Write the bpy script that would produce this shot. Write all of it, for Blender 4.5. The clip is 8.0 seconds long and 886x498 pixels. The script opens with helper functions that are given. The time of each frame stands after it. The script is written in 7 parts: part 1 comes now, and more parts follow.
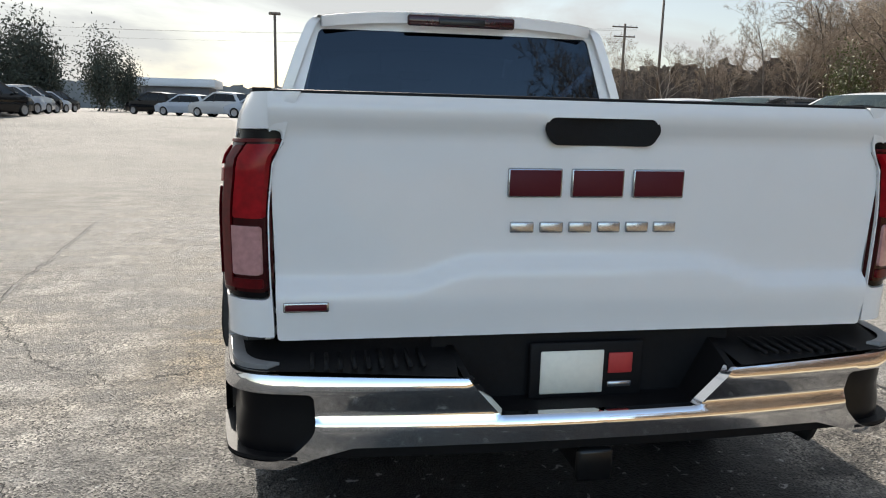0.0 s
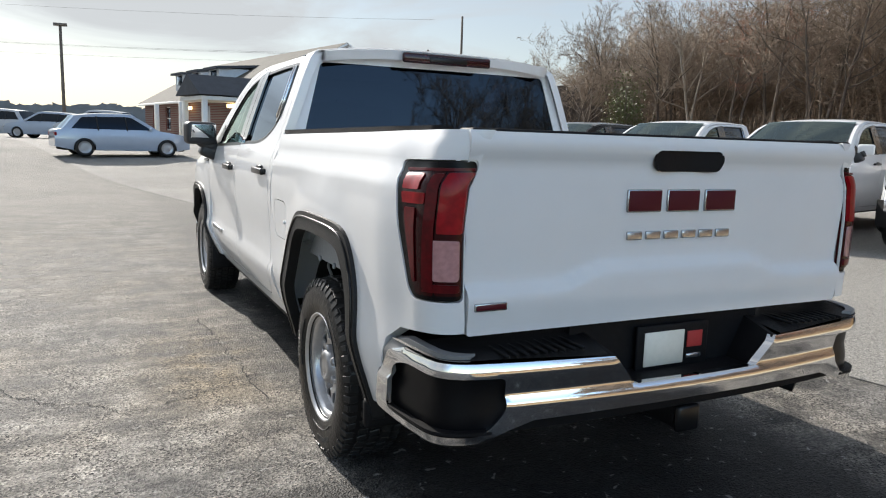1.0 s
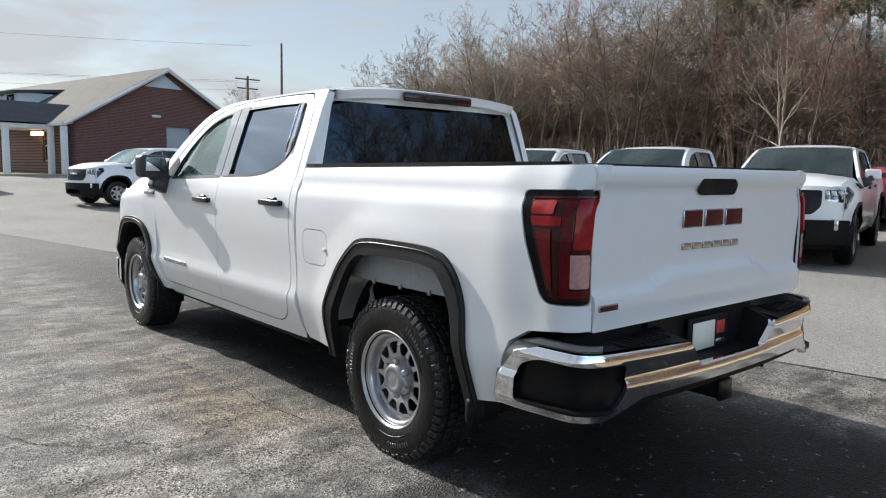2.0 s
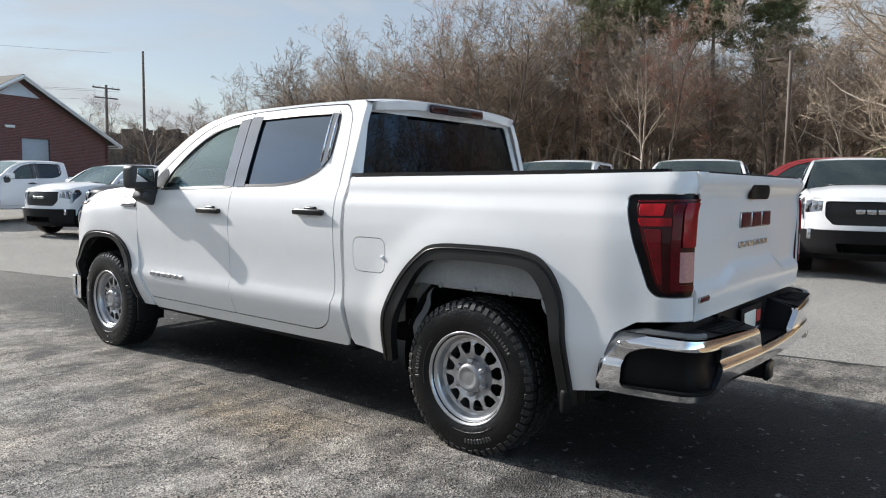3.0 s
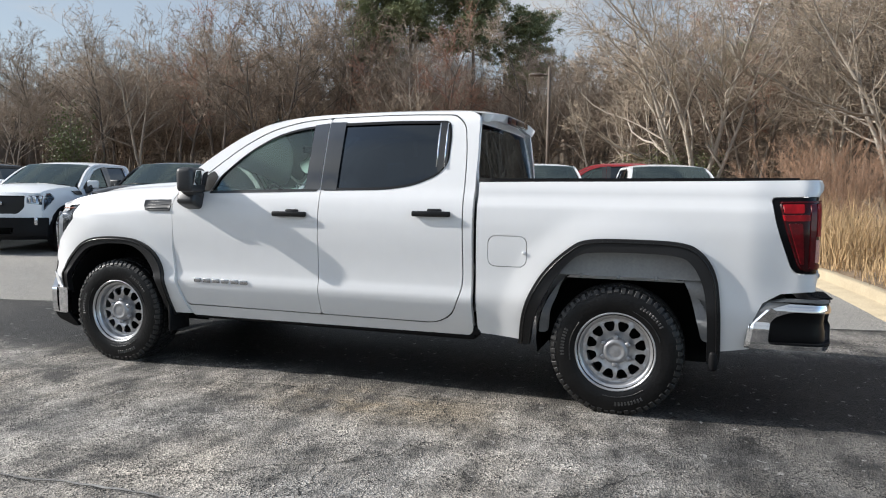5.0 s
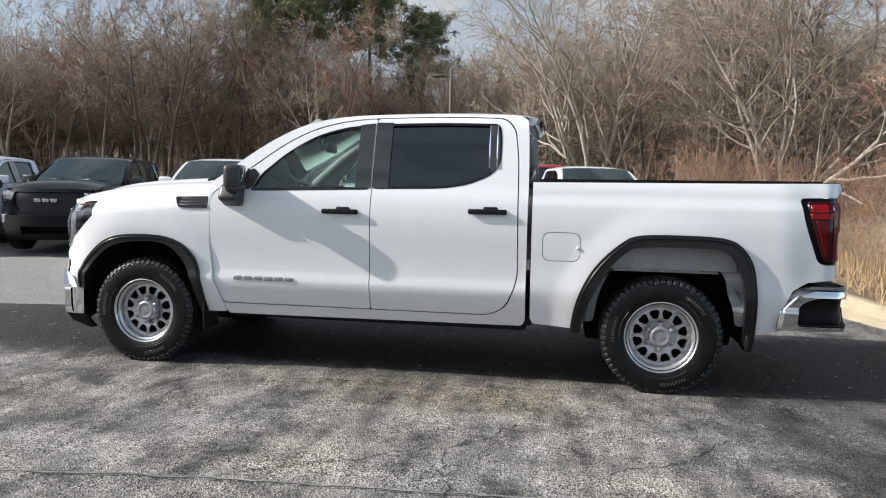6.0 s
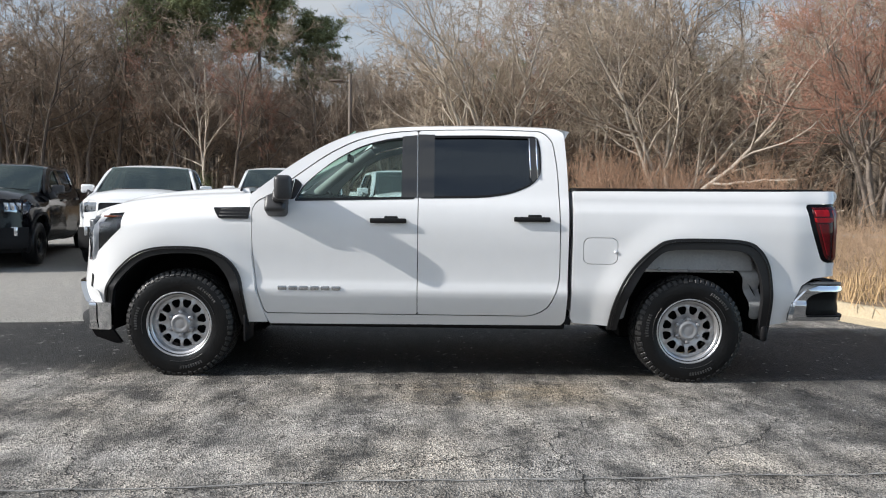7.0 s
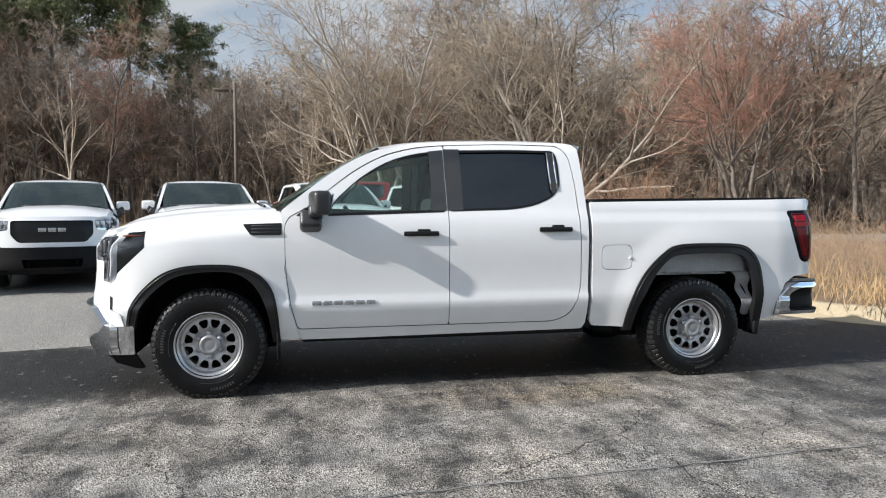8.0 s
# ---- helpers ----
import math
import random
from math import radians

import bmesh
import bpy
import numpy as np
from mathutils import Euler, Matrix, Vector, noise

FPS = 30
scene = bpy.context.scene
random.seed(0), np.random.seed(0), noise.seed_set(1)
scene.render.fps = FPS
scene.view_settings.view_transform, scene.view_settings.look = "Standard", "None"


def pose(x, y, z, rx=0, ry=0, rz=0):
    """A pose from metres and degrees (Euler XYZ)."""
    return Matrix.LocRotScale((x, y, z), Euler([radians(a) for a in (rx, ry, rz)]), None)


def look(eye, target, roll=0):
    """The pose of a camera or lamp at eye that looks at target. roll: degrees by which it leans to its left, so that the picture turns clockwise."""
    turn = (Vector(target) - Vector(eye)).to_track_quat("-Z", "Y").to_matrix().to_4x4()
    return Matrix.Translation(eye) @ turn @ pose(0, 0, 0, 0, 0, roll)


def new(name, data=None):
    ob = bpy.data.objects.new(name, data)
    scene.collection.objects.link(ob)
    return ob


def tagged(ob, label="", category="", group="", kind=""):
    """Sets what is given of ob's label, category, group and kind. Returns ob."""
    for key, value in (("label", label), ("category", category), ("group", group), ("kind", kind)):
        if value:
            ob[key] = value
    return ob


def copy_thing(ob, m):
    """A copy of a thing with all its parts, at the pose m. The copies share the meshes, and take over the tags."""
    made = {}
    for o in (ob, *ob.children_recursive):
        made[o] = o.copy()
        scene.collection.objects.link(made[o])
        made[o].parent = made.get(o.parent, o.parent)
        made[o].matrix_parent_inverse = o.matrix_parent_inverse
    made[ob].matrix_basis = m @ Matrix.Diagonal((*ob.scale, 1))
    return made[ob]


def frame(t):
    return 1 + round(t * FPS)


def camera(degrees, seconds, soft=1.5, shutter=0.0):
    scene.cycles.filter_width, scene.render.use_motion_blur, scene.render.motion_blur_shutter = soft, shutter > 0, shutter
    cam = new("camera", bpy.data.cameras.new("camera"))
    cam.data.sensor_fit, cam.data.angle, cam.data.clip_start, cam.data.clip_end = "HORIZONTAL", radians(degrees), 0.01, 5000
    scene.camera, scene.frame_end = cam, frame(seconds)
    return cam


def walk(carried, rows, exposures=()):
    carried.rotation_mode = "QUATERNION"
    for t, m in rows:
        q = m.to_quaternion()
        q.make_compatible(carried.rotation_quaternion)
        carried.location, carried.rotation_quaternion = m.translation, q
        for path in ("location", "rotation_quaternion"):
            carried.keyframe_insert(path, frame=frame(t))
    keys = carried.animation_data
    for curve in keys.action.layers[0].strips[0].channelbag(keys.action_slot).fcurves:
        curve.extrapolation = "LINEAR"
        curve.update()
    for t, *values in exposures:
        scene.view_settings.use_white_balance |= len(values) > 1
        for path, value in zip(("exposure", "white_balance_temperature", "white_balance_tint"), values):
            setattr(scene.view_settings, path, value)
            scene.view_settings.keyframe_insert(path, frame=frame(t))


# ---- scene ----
cam = camera(63.4, 8.0, soft=1.1)
PATH = [
    (0, (-0.751, -2.907, 1.374), (-0.4, -0.973, 1.007), 1.4),
    (0.5, (-1.301, -2.914, 1.37), (-0.669, -1.046, 1.037), 1.9),
    (1, (-1.86, -2.979, 1.384), (-0.994, -1.201, 1.087), 1.7),
    (1.5, (-2.451, -2.875, 1.387), (-1.345, -1.227, 1.141), 1.3),
    (1.7, (-2.69, -2.833, 1.392), (-1.504, -1.239, 1.16), 1.1),
    (2.8, (-3.655, -2.283, 1.349), (-2.153, -0.974, 1.172), 0.8),
    (3, (-3.83, -2.143, 1.343), (-2.282, -0.887, 1.172), 0.7),
    (3.5, (-4.223, -1.744, 1.334), (-2.572, -0.628, 1.168), 0.4),
    (4, (-4.634, -1.326, 1.338), (-2.891, -0.359, 1.174), 0.4),
    (4.5, (-4.995, -0.884, 1.323), (-3.174, -0.073, 1.162), 0.4),
    (4.7, (-5.156, -0.69, 1.336), (-3.306, 0.055, 1.175), 0.5),
    (5.8, (-5.763, 0.439, 1.332), (-3.808, 0.831, 1.172), 1.2),
    (6, (-5.874, 0.663, 1.318), (-3.908, 0.992, 1.159), 1.2),
    (6.5, (-6.093, 1.22, 1.323), (-4.106, 1.39, 1.169), 1.1),
    (7, (-6.204, 1.819, 1.329), (-4.209, 1.818, 1.189), 0.8),
    (7.5, (-6.279, 2.395, 1.347), (-4.291, 2.215, 1.223), 0.3),
    (8, (-6.268, 3.002, 1.348), (-4.303, 2.647, 1.236), -0.2),
]
walk(cam, [(t, look(eye, target, roll)) for t, eye, target, roll in PATH],
     exposures=[(0, 0.52, 6900, 9), (1.0, 0.43, 6660, 9), (2.0, 0.33, 6440, 9), (8, 0.33, 6390, 9)])

# ---- light ----
SUN_ELEVATION, SUN_AZIMUTH = 30.0, -11.2   # azimuth in degrees from +y towards +x
sky_world = bpy.data.worlds.new("sky")
scene.world = sky_world
sky_world.use_nodes = True
wn, wl = sky_world.node_tree.nodes, sky_world.node_tree.links
background = wn["Background"]
sky = wn.new("ShaderNodeTexSky")
sky.sky_type, sky.sun_disc = "NISHITA", False
sky.sun_elevation, sky.sun_rotation = radians(SUN_ELEVATION), radians(SUN_AZIMUTH)
sky.air_density, sky.dust_density, sky.ozone_density = 1.0, 0.5, 1.0
# thin high cloud: stretched noise over the whole dome
coord = wn.new("ShaderNodeTexCoord")
stretch = wn.new("ShaderNodeMapping")
stretch.inputs["Scale"].default_value = (1.2, 1.6, 5.5)
wisps = wn.new("ShaderNodeTexNoise")
wisps.inputs["Scale"].default_value, wisps.inputs["Detail"].default_value = 1.7, 8.0
wisps.inputs["Roughness"].default_value, wisps.inputs["Distortion"].default_value = 0.55, 0.6
cover = wn.new("ShaderNodeValToRGB")
cover.color_ramp.elements[0].position, cover.color_ramp.elements[1].position = 0.42, 0.57
cover.color_ramp.elements[0].color = (0.47, 0.47, 0.47, 1)
cover.color_ramp.elements[1].color = (0.95, 0.95, 0.95, 1)
veil = wn.new("ShaderNodeMix")
veil.data_type = "RGBA"
veil.inputs["B"].default_value = (7.6, 8.0, 8.5, 1)
wl.new(coord.outputs["Generated"], stretch.inputs["Vector"])
wl.new(stretch.outputs["Vector"], wisps.inputs["Vector"])
wl.new(wisps.outputs["Fac"], cover.inputs["Fac"])
# the cloud thins out on the side away from the sun
thin = wn.new("ShaderNodeMapRange")
thin.inputs["From Min"].default_value, thin.inputs["From Max"].default_value = 0.30, 0.85
thin.inputs["To Min"].default_value, thin.inputs["To Max"].default_value = 1.0, 0.10
share = wn.new("ShaderNodeMath")
share.operation = "MULTIPLY"
wl.new(cover.outputs["Color"], share.inputs[0])
wl.new(thin.outputs["Result"], share.inputs[1])
wl.new(share.outputs[0], veil.inputs["Factor"])
clear = wn.new("ShaderNodeVectorMath")
clear.operation = "SCALE"
rear_sky_boost = wn.new("ShaderNodeMapRange")   # unseen sky opposite the sun, made brighter to light the tailgate
rear_sky_boost.inputs["From Min"].default_value, rear_sky_boost.inputs["From Max"].default_value = 0.50, 0.90
rear_sky_boost.inputs["To Min"].default_value, rear_sky_boost.inputs["To Max"].default_value = 1.5, 4.4
wl.new(rear_sky_boost.outputs["Result"], clear.inputs["Scale"])
wl.new(sky.outputs["Color"], clear.inputs[0])
wl.new(clear.outputs["Vector"], veil.inputs["A"])
# the veil glows round and above the sun
facing = wn.new("ShaderNodeVectorMath")
facing.operation = "DOT_PRODUCT"
_e, _a = radians(SUN_ELEVATION), radians(SUN_AZIMUTH)
SUN_WAY = Vector((math.sin(_a) * math.cos(_e), math.cos(_a) * math.cos(_e), math.sin(_e)))
facing.inputs[1].default_value = (-0.303, 0.75, 0.588)
glow = wn.new("ShaderNodeMapRange")
glow.interpolation_type = "SMOOTHSTEP"
glow.inputs["From Min"].default_value, glow.inputs["From Max"].default_value = 0.85, 0.985
glow.inputs["To Min"].default_value, glow.inputs["To Max"].default_value = 1.0, 2.9
bright = wn.new("ShaderNodeVectorMath")
bright.operation = "SCALE"
wl.new(coord.outputs["Generated"], facing.inputs[0])
wl.new(facing.outputs["Value"], glow.inputs["Value"])
away = wn.new("ShaderNodeVectorMath")
away.operation = "DOT_PRODUCT"
away.inputs[1].default_value = (0, -0.98, 0.2)
wl.new(coord.outputs["Generated"], away.inputs[0])
wl.new(away.outputs["Value"], thin.inputs["Value"])
wl.new(away.outputs["Value"], rear_sky_boost.inputs["Value"])
wl.new(veil.outputs["Result"], bright.inputs[0])
wl.new(glow.outputs["Result"], bright.inputs["Scale"])
wl.new(bright.outputs["Vector"], background.inputs["Color"])
background.inputs["Strength"].default_value = 0.061

sun = new("sun", bpy.data.lights.new("sun", "SUN"))
sun.data.energy, sun.data.angle, sun.data.color = 5.3, radians(0.6), (1.0, 0.95, 0.89)
sun.matrix_world = look(SUN_WAY * 50, (0, 0, 0))

# ---- materials ----
def mat(name, color, rough=0.5, metal=0.0, var=0.12, scale=6.0, fine=60.0, bump=0.0, bump_scale=80.0, coat=0.0,
        rough_var=0.0, spec=0.5, per_object=0.0, upright=False):
    """A principled surface with colour variation at two scales and fine relief."""
    m = bpy.data.materials.new(name)
    m.use_nodes = True
    n, l = m.node_tree.nodes, m.node_tree.links
    b = n["Principled BSDF"]
    b.inputs["Roughness"].default_value, b.inputs["Metallic"].default_value = rough, metal
    b.inputs["Coat Weight"].default_value, b.inputs["Coat Roughness"].default_value = coat, 0.04
    b.inputs["Specular IOR Level"].default_value = spec
    tc = n.new("ShaderNodeTexCoord")
    big, small = n.new("ShaderNodeTexNoise"), n.new("ShaderNodeTexNoise")
    big.inputs["Scale"].default_value, small.inputs["Scale"].default_value = scale, fine
    big.inputs["Detail"].default_value = small.inputs["Detail"].default_value = 3.0
    if upright:   # whole stems differ, not their pieces
        stand = n.new("ShaderNodeMapping")
        stand.inputs["Scale"].default_value = (1, 1, 0.06)
        l.new(tc.outputs["Object"], stand.inputs["Vector"]), l.new(stand.outputs[0], big.inputs["Vector"])
    else:
        l.new(tc.outputs["Object"], big.inputs["Vector"])
    l.new(tc.outputs["Object"], small.inputs["Vector"])
    total = n.new("ShaderNodeMath")
    total.operation = "ADD"
    l.new(big.outputs["Fac"], total.inputs[0]), l.new(small.outputs["Fac"], total.inputs[1])
    span = n.new("ShaderNodeMapRange")
    span.inputs["From Min"].default_value, span.inputs["From Max"].default_value = 0.6, 1.4
    span.inputs["To Min"].default_value, span.inputs["To Max"].default_value = 1 - var, 1 + var
    l.new(total.outputs[0], span.inputs["Value"])
    tone = n.new("ShaderNodeVectorMath")
    tone.operation = "SCALE"
    tone.inputs[0].default_value = color
    l.new(span.outputs[0], tone.inputs["Scale"])
    out = tone.outputs["Vector"]
    if per_object:
        info, hue = n.new("ShaderNodeObjectInfo"), n.new("ShaderNodeMapRange")
        hue.inputs["To Min"].default_value, hue.inputs["To Max"].default_value = 1 - per_object, 1 + per_object
        l.new(info.outputs["Random"], hue.inputs["Value"])
        again = n.new("ShaderNodeVectorMath")
        again.operation = "SCALE"
        l.new(out, again.inputs[0]), l.new(hue.outputs[0], again.inputs["Scale"])
        out = again.outputs["Vector"]
    l.new(out, b.inputs["Base Color"])
    if rough_var:
        rr = n.new("ShaderNodeMapRange")
        rr.inputs["To Min"].default_value, rr.inputs["To Max"].default_value = rough - rough_var, rough + rough_var
        l.new(big.outputs["Fac"], rr.inputs["Value"]), l.new(rr.outputs[0], b.inputs["Roughness"])
    if bump:
        grain, relief = n.new("ShaderNodeTexNoise"), n.new("ShaderNodeBump")
        grain.inputs["Scale"].default_value, grain.inputs["Detail"].default_value = bump_scale, 4.0
        relief.inputs["Strength"].default_value, relief.inputs["Distance"].default_value = bump, 0.01
        l.new(tc.outputs["Object"], grain.inputs["Vector"])
        l.new(grain.outputs["Fac"], relief.inputs["Height"]), l.new(relief.outputs[0], b.inputs["Normal"])
    return m


def glass_mat(name, tint, ior=1.8, sheen=(0.95, 0.97, 1)):
    m = bpy.data.materials.new(name)
    m.use_nodes = True
    n, l = m.node_tree.nodes, m.node_tree.links
    n.remove(n["Principled BSDF"])
    clear, gloss, mix, fres = (n.new("ShaderNodeBsdfTransparent"), n.new("ShaderNodeBsdfGlossy"),
                               n.new("ShaderNodeMixShader"), n.new("ShaderNodeFresnel"))
    clear.inputs["Color"].default_value = (*tint, 1)
    gloss.inputs["Roughness"].default_value, gloss.inputs["Color"].default_value = 0.02, (*sheen, 1)
    fres.inputs["IOR"].default_value = ior
    l.new(fres.outputs[0], mix.inputs[0]), l.new(clear.outputs[0], mix.inputs[1]), l.new(gloss.outputs[0], mix.inputs[2])
    l.new(mix.outputs[0], n["Material Output"].inputs["Surface"])
    return m


WHITE = mat("white_paint", (0.715, 0.718, 0.725), 0.45, var=0.02, scale=1.5, fine=9, coat=0.75, spec=0.15)
BLACK_PAINT = mat("black_paint", (0.004, 0.004, 0.005), 0.15, var=0.1, coat=0.25, spec=0.15)
RED_PAINT = mat("red_paint", (0.30, 0.015, 0.018), 0.3, var=0.1, coat=1.0)
PALE_BLUE = mat("pale_blue_paint", (0.33, 0.38, 0.46), 0.3, metal=0.2, var=0.04, coat=1.0)
SILVER_PAINT = mat("silver_paint", (0.42, 0.44, 0.47), 0.32, metal=0.4, var=0.05, coat=1.0)
PLASTIC = mat("black_plastic", (0.007, 0.007, 0.008), 0.55, var=0.25, bump=0.15, bump_scale=300, spec=0.15)
SATIN = mat("satin_black", (0.006, 0.006, 0.0065), 0.28, var=0.1, spec=0.35)
GLOSS = mat("gloss_black_cover", (0.005, 0.005, 0.0055), 0.06, var=0.05, coat=1.0, spec=0.8)
GLOSS.node_tree.nodes["Principled BSDF"].inputs["Coat IOR"].default_value = 1.58
TRIM = mat("flare_plastic", (0.011, 0.011, 0.012), 0.45, var=0.15, bump=0.1, bump_scale=400, spec=0.35)
STEP_BLACK = mat("glossy_black_step", (0.004, 0.004, 0.005), 0.32, var=0.2, spec=0.16)
SEAL_GREY = mat("grey_bumper_seal", (0.17, 0.175, 0.18), 0.45, var=0.1)
MIRROR_PLASTIC = mat("grey_black_mirror_shell", (0.028, 0.028, 0.030), 0.42, var=0.15, bump=0.06, bump_scale=300, spec=0.5)
CHASSIS = mat("chassis_black", (0.006, 0.006, 0.006), 0.8, var=0.3, spec=0.15)
LINER = mat("grey_wheelhouse", (0.30, 0.31, 0.32), 0.6, var=0.15, scale=8, bump=0.1, bump_scale=60)
CHROME = mat("chrome", (0.75, 0.76, 0.78), 0.06, metal=1.0, var=0.03, rough_var=0.02)
STEEL = mat("painted_wheel_silver", (0.50, 0.50, 0.51), 0.32, metal=0.8, var=0.10, scale=20, rough_var=0.06)
HUB_GREY = mat("hub_cap_grey", (0.33, 0.33, 0.34), 0.38, metal=0.6, var=0.12, scale=20)
RUBBER = mat("tyre_rubber", (0.0045, 0.0045, 0.005), 0.34, var=0.35, scale=14, fine=120, bump=0.3, bump_scale=70, spec=0.28, rough_var=0.12)
# tyre lettering paler than the sidewall, its grey standing in for glints
LETTER_RUBBER = mat("raised_grey_rubber", (0.030, 0.030, 0.030), 0.45, var=0.5, scale=30, spec=0.6)
RUBBER_DUST = mat("worn_tread", (0.012, 0.0118, 0.0118), 0.5, var=0.4, scale=30, spec=0.5)
LETTER_RED = mat("dark_red_emblem", (0.075, 0.006, 0.012), 0.5, var=0.05, spec=0.2)
LETTER_GREY = mat("bright_lettering", (0.42, 0.43, 0.45), 0.25, metal=0.9, var=0.05)
LAMP_RED = mat("red_lamp_lens", (0.24, 0.003, 0.007), 0.3, var=0.3, scale=25, coat=0.25, spec=0.1)
LAMP_DEEP = mat("dark_red_lamp_lens", (0.030, 0.001, 0.002), 0.25, var=0.3, scale=25, coat=0.35, spec=0.1)
LAMP_MID = mat("mid_red_lamp_lens", (0.085, 0.0015, 0.004), 0.3, var=0.3, scale=30, coat=0.25, spec=0.1)
BRAKE_DARK = mat("smoked_brake_lens", (0.028, 0.004, 0.006), 0.15, var=0.2, coat=0.5, spec=0.2)
LAMP_BLACK = mat("smoked_lamp_border", (0.004, 0.004, 0.005), 0.2, var=0.1, spec=0.12)
LAMP_CLEAR = mat("reverse_lamp_lens", (0.40, 0.20, 0.20), 0.18, var=0.15, scale=60, coat=1.0)
LAMP_AMBER = mat("amber_marker", (0.20, 0.045, 0.01), 0.2, var=0.1, coat=1.0)
HEADLAMP_DIM = mat("smoked_lamp_reflector", (0.16, 0.16, 0.17), 0.25, metal=0.6, var=0.4, scale=40)
HEADLAMP = mat("headlamp_reflector", (0.62, 0.63, 0.65), 0.15, metal=0.85, var=0.3, scale=40)
PLATE_WHITE = mat("plate_cream", (0.72, 0.70, 0.62), 0.5, var=0.06)
PLATE_RED = mat("plate_red", (0.40, 0.03, 0.03), 0.5, var=0.1)
CLOTH = mat("dark_seat_cloth", (0.035, 0.036, 0.04), 0.9, var=0.2, scale=30, bump=0.2, bump_scale=500)
DASH = mat("dashboard_vinyl", (0.06, 0.06, 0.062), 0.6, var=0.15, bump=0.1, bump_scale=500)
HEADLINER = mat("headliner", (0.45, 0.45, 0.44), 0.9, var=0.06)
CLEAR_GLASS = glass_mat("clear_glass", (0.70, 0.82, 0.80), 1.75, (0.86, 1.0, 0.94))
DARK_GLASS = glass_mat("dark_privacy_glass", (0.009, 0.013, 0.026), 1.5, (0.66, 0.82, 1.0))
PRIVACY_GLASS = glass_mat("privacy_side_glass", (0.012, 0.016, 0.026), 1.85, (0.74, 0.86, 1.0))
SHADE_GLASS = glass_mat("smoky_glass", (0.20, 0.26, 0.26), 2.1, (0.82, 1.0, 0.97))
LENS_GLASS = glass_mat("lamp_lens_glass", (0.8, 0.82, 0.85), 1.45)
MIRROR = mat("mirror_glass", (0.8, 0.82, 0.84), 0.02, metal=1.0, var=0.0)
CONCRETE = mat("concrete_kerb", (0.36, 0.30, 0.205), 0.85, var=0.2, scale=2.5, fine=40, bump=0.35, bump_scale=70)
SEAM = mat("joint_sealer", (0.025, 0.025, 0.025), 0.8, var=0.4, scale=8, bump=0.3)
CRACK = mat("open_crack", (0.018, 0.017, 0.016), 0.95, var=0.4, scale=8)

def stem_mat():
    """Upright noise for the backdrop sheet, its darks standing in for shade between stems."""
    m = bpy.data.materials.new("wood_backdrop_shade")
    m.use_nodes = True
    n, l = m.node_tree.nodes, m.node_tree.links
    tc, mp, a, b, r = (n.new("ShaderNodeTexCoord"), n.new("ShaderNodeMapping"), n.new("ShaderNodeTexNoise"), n.new("ShaderNodeTexNoise"), n.new("ShaderNodeValToRGB"))
    mp.inputs["Scale"].default_value = (1, 1, 0.09)
    a.inputs["Scale"].default_value, a.inputs["Detail"].default_value = 4.5, 10.0
    b.inputs["Scale"].default_value, b.inputs["Detail"].default_value = 0.8, 8.0
    add = n.new("ShaderNodeMath")
    l.new(tc.outputs["Object"], mp.inputs["Vector"]), l.new(mp.outputs[0], a.inputs["Vector"]), l.new(tc.outputs["Object"], b.inputs["Vector"])
    l.new(a.outputs["Fac"], add.inputs[0]), l.new(b.outputs["Fac"], add.inputs[1]), l.new(add.outputs[0], r.inputs["Fac"])
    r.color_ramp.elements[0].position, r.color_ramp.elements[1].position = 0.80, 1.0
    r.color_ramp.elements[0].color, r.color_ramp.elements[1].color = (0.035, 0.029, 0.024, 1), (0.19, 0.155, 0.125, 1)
    half = n.new("ShaderNodeMath")
    half.operation, half.inputs[1].default_value = "MULTIPLY", 0.9
    l.new(add.outputs[0], half.inputs[0]), l.new(half.outputs[0], r.inputs["Fac"])
    l.new(r.outputs["Color"], n["Principled BSDF"].inputs["Base Color"])
    n["Principled BSDF"].inputs["Roughness"].default_value = 1.0
    return m


BARK = mat("grey_bark", (0.135, 0.112, 0.094), 0.9, var=0.35, scale=1.5, fine=12, per_object=0.3)
BARK_PALE = mat("pale_bark", (0.37, 0.325, 0.275), 0.9, var=0.3, scale=1.5, fine=12, per_object=0.15)
TWIG = mat("brown_twigs", (0.275, 0.218, 0.168), 0.9, var=0.35, scale=0.6, fine=4, per_object=0.3)
TWIG_RED = mat("red_budding_twigs", (0.30, 0.155, 0.11), 0.9, var=0.3, scale=0.8, fine=5, per_object=0.2)
PINE = mat("pine_needles", (0.19, 0.215, 0.105), 0.8, var=0.4, scale=0.7, fine=5, per_object=0.2)
LEAF = mat("evergreen_leaves", (0.10, 0.12, 0.035), 0.6, var=0.4, scale=1.0, fine=6, per_object=0.2)
STEMS_PALE = mat("pale_twigs", (0.33, 0.27, 0.205), 0.9, var=0.3, scale=1.0, fine=5)
STEMS = mat("mixed_brown_stems", (0.275, 0.212, 0.160), 0.9, var=0.9, scale=1.1, fine=2.5, upright=True)
FAR_HAZE_BROWN = mat("haze_brown_backdrop", (0.125, 0.105, 0.09), 1.0, var=0.6, scale=0.5, fine=3.0, upright=True)
STRAW = mat("dry_straw_grass", (0.42, 0.29, 0.155), 0.9, var=0.3, scale=2.0, fine=15)
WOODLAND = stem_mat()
# distance haze is mixed into this blue-grey base colour
HAZE_WOOD = mat("haze_grey_treeline", (0.16, 0.17, 0.18), 1.0, var=0.3, scale=0.05, fine=0.3)

# ---- mesh tools ----
from mathutils.geometry import delaunay_2d_cdt


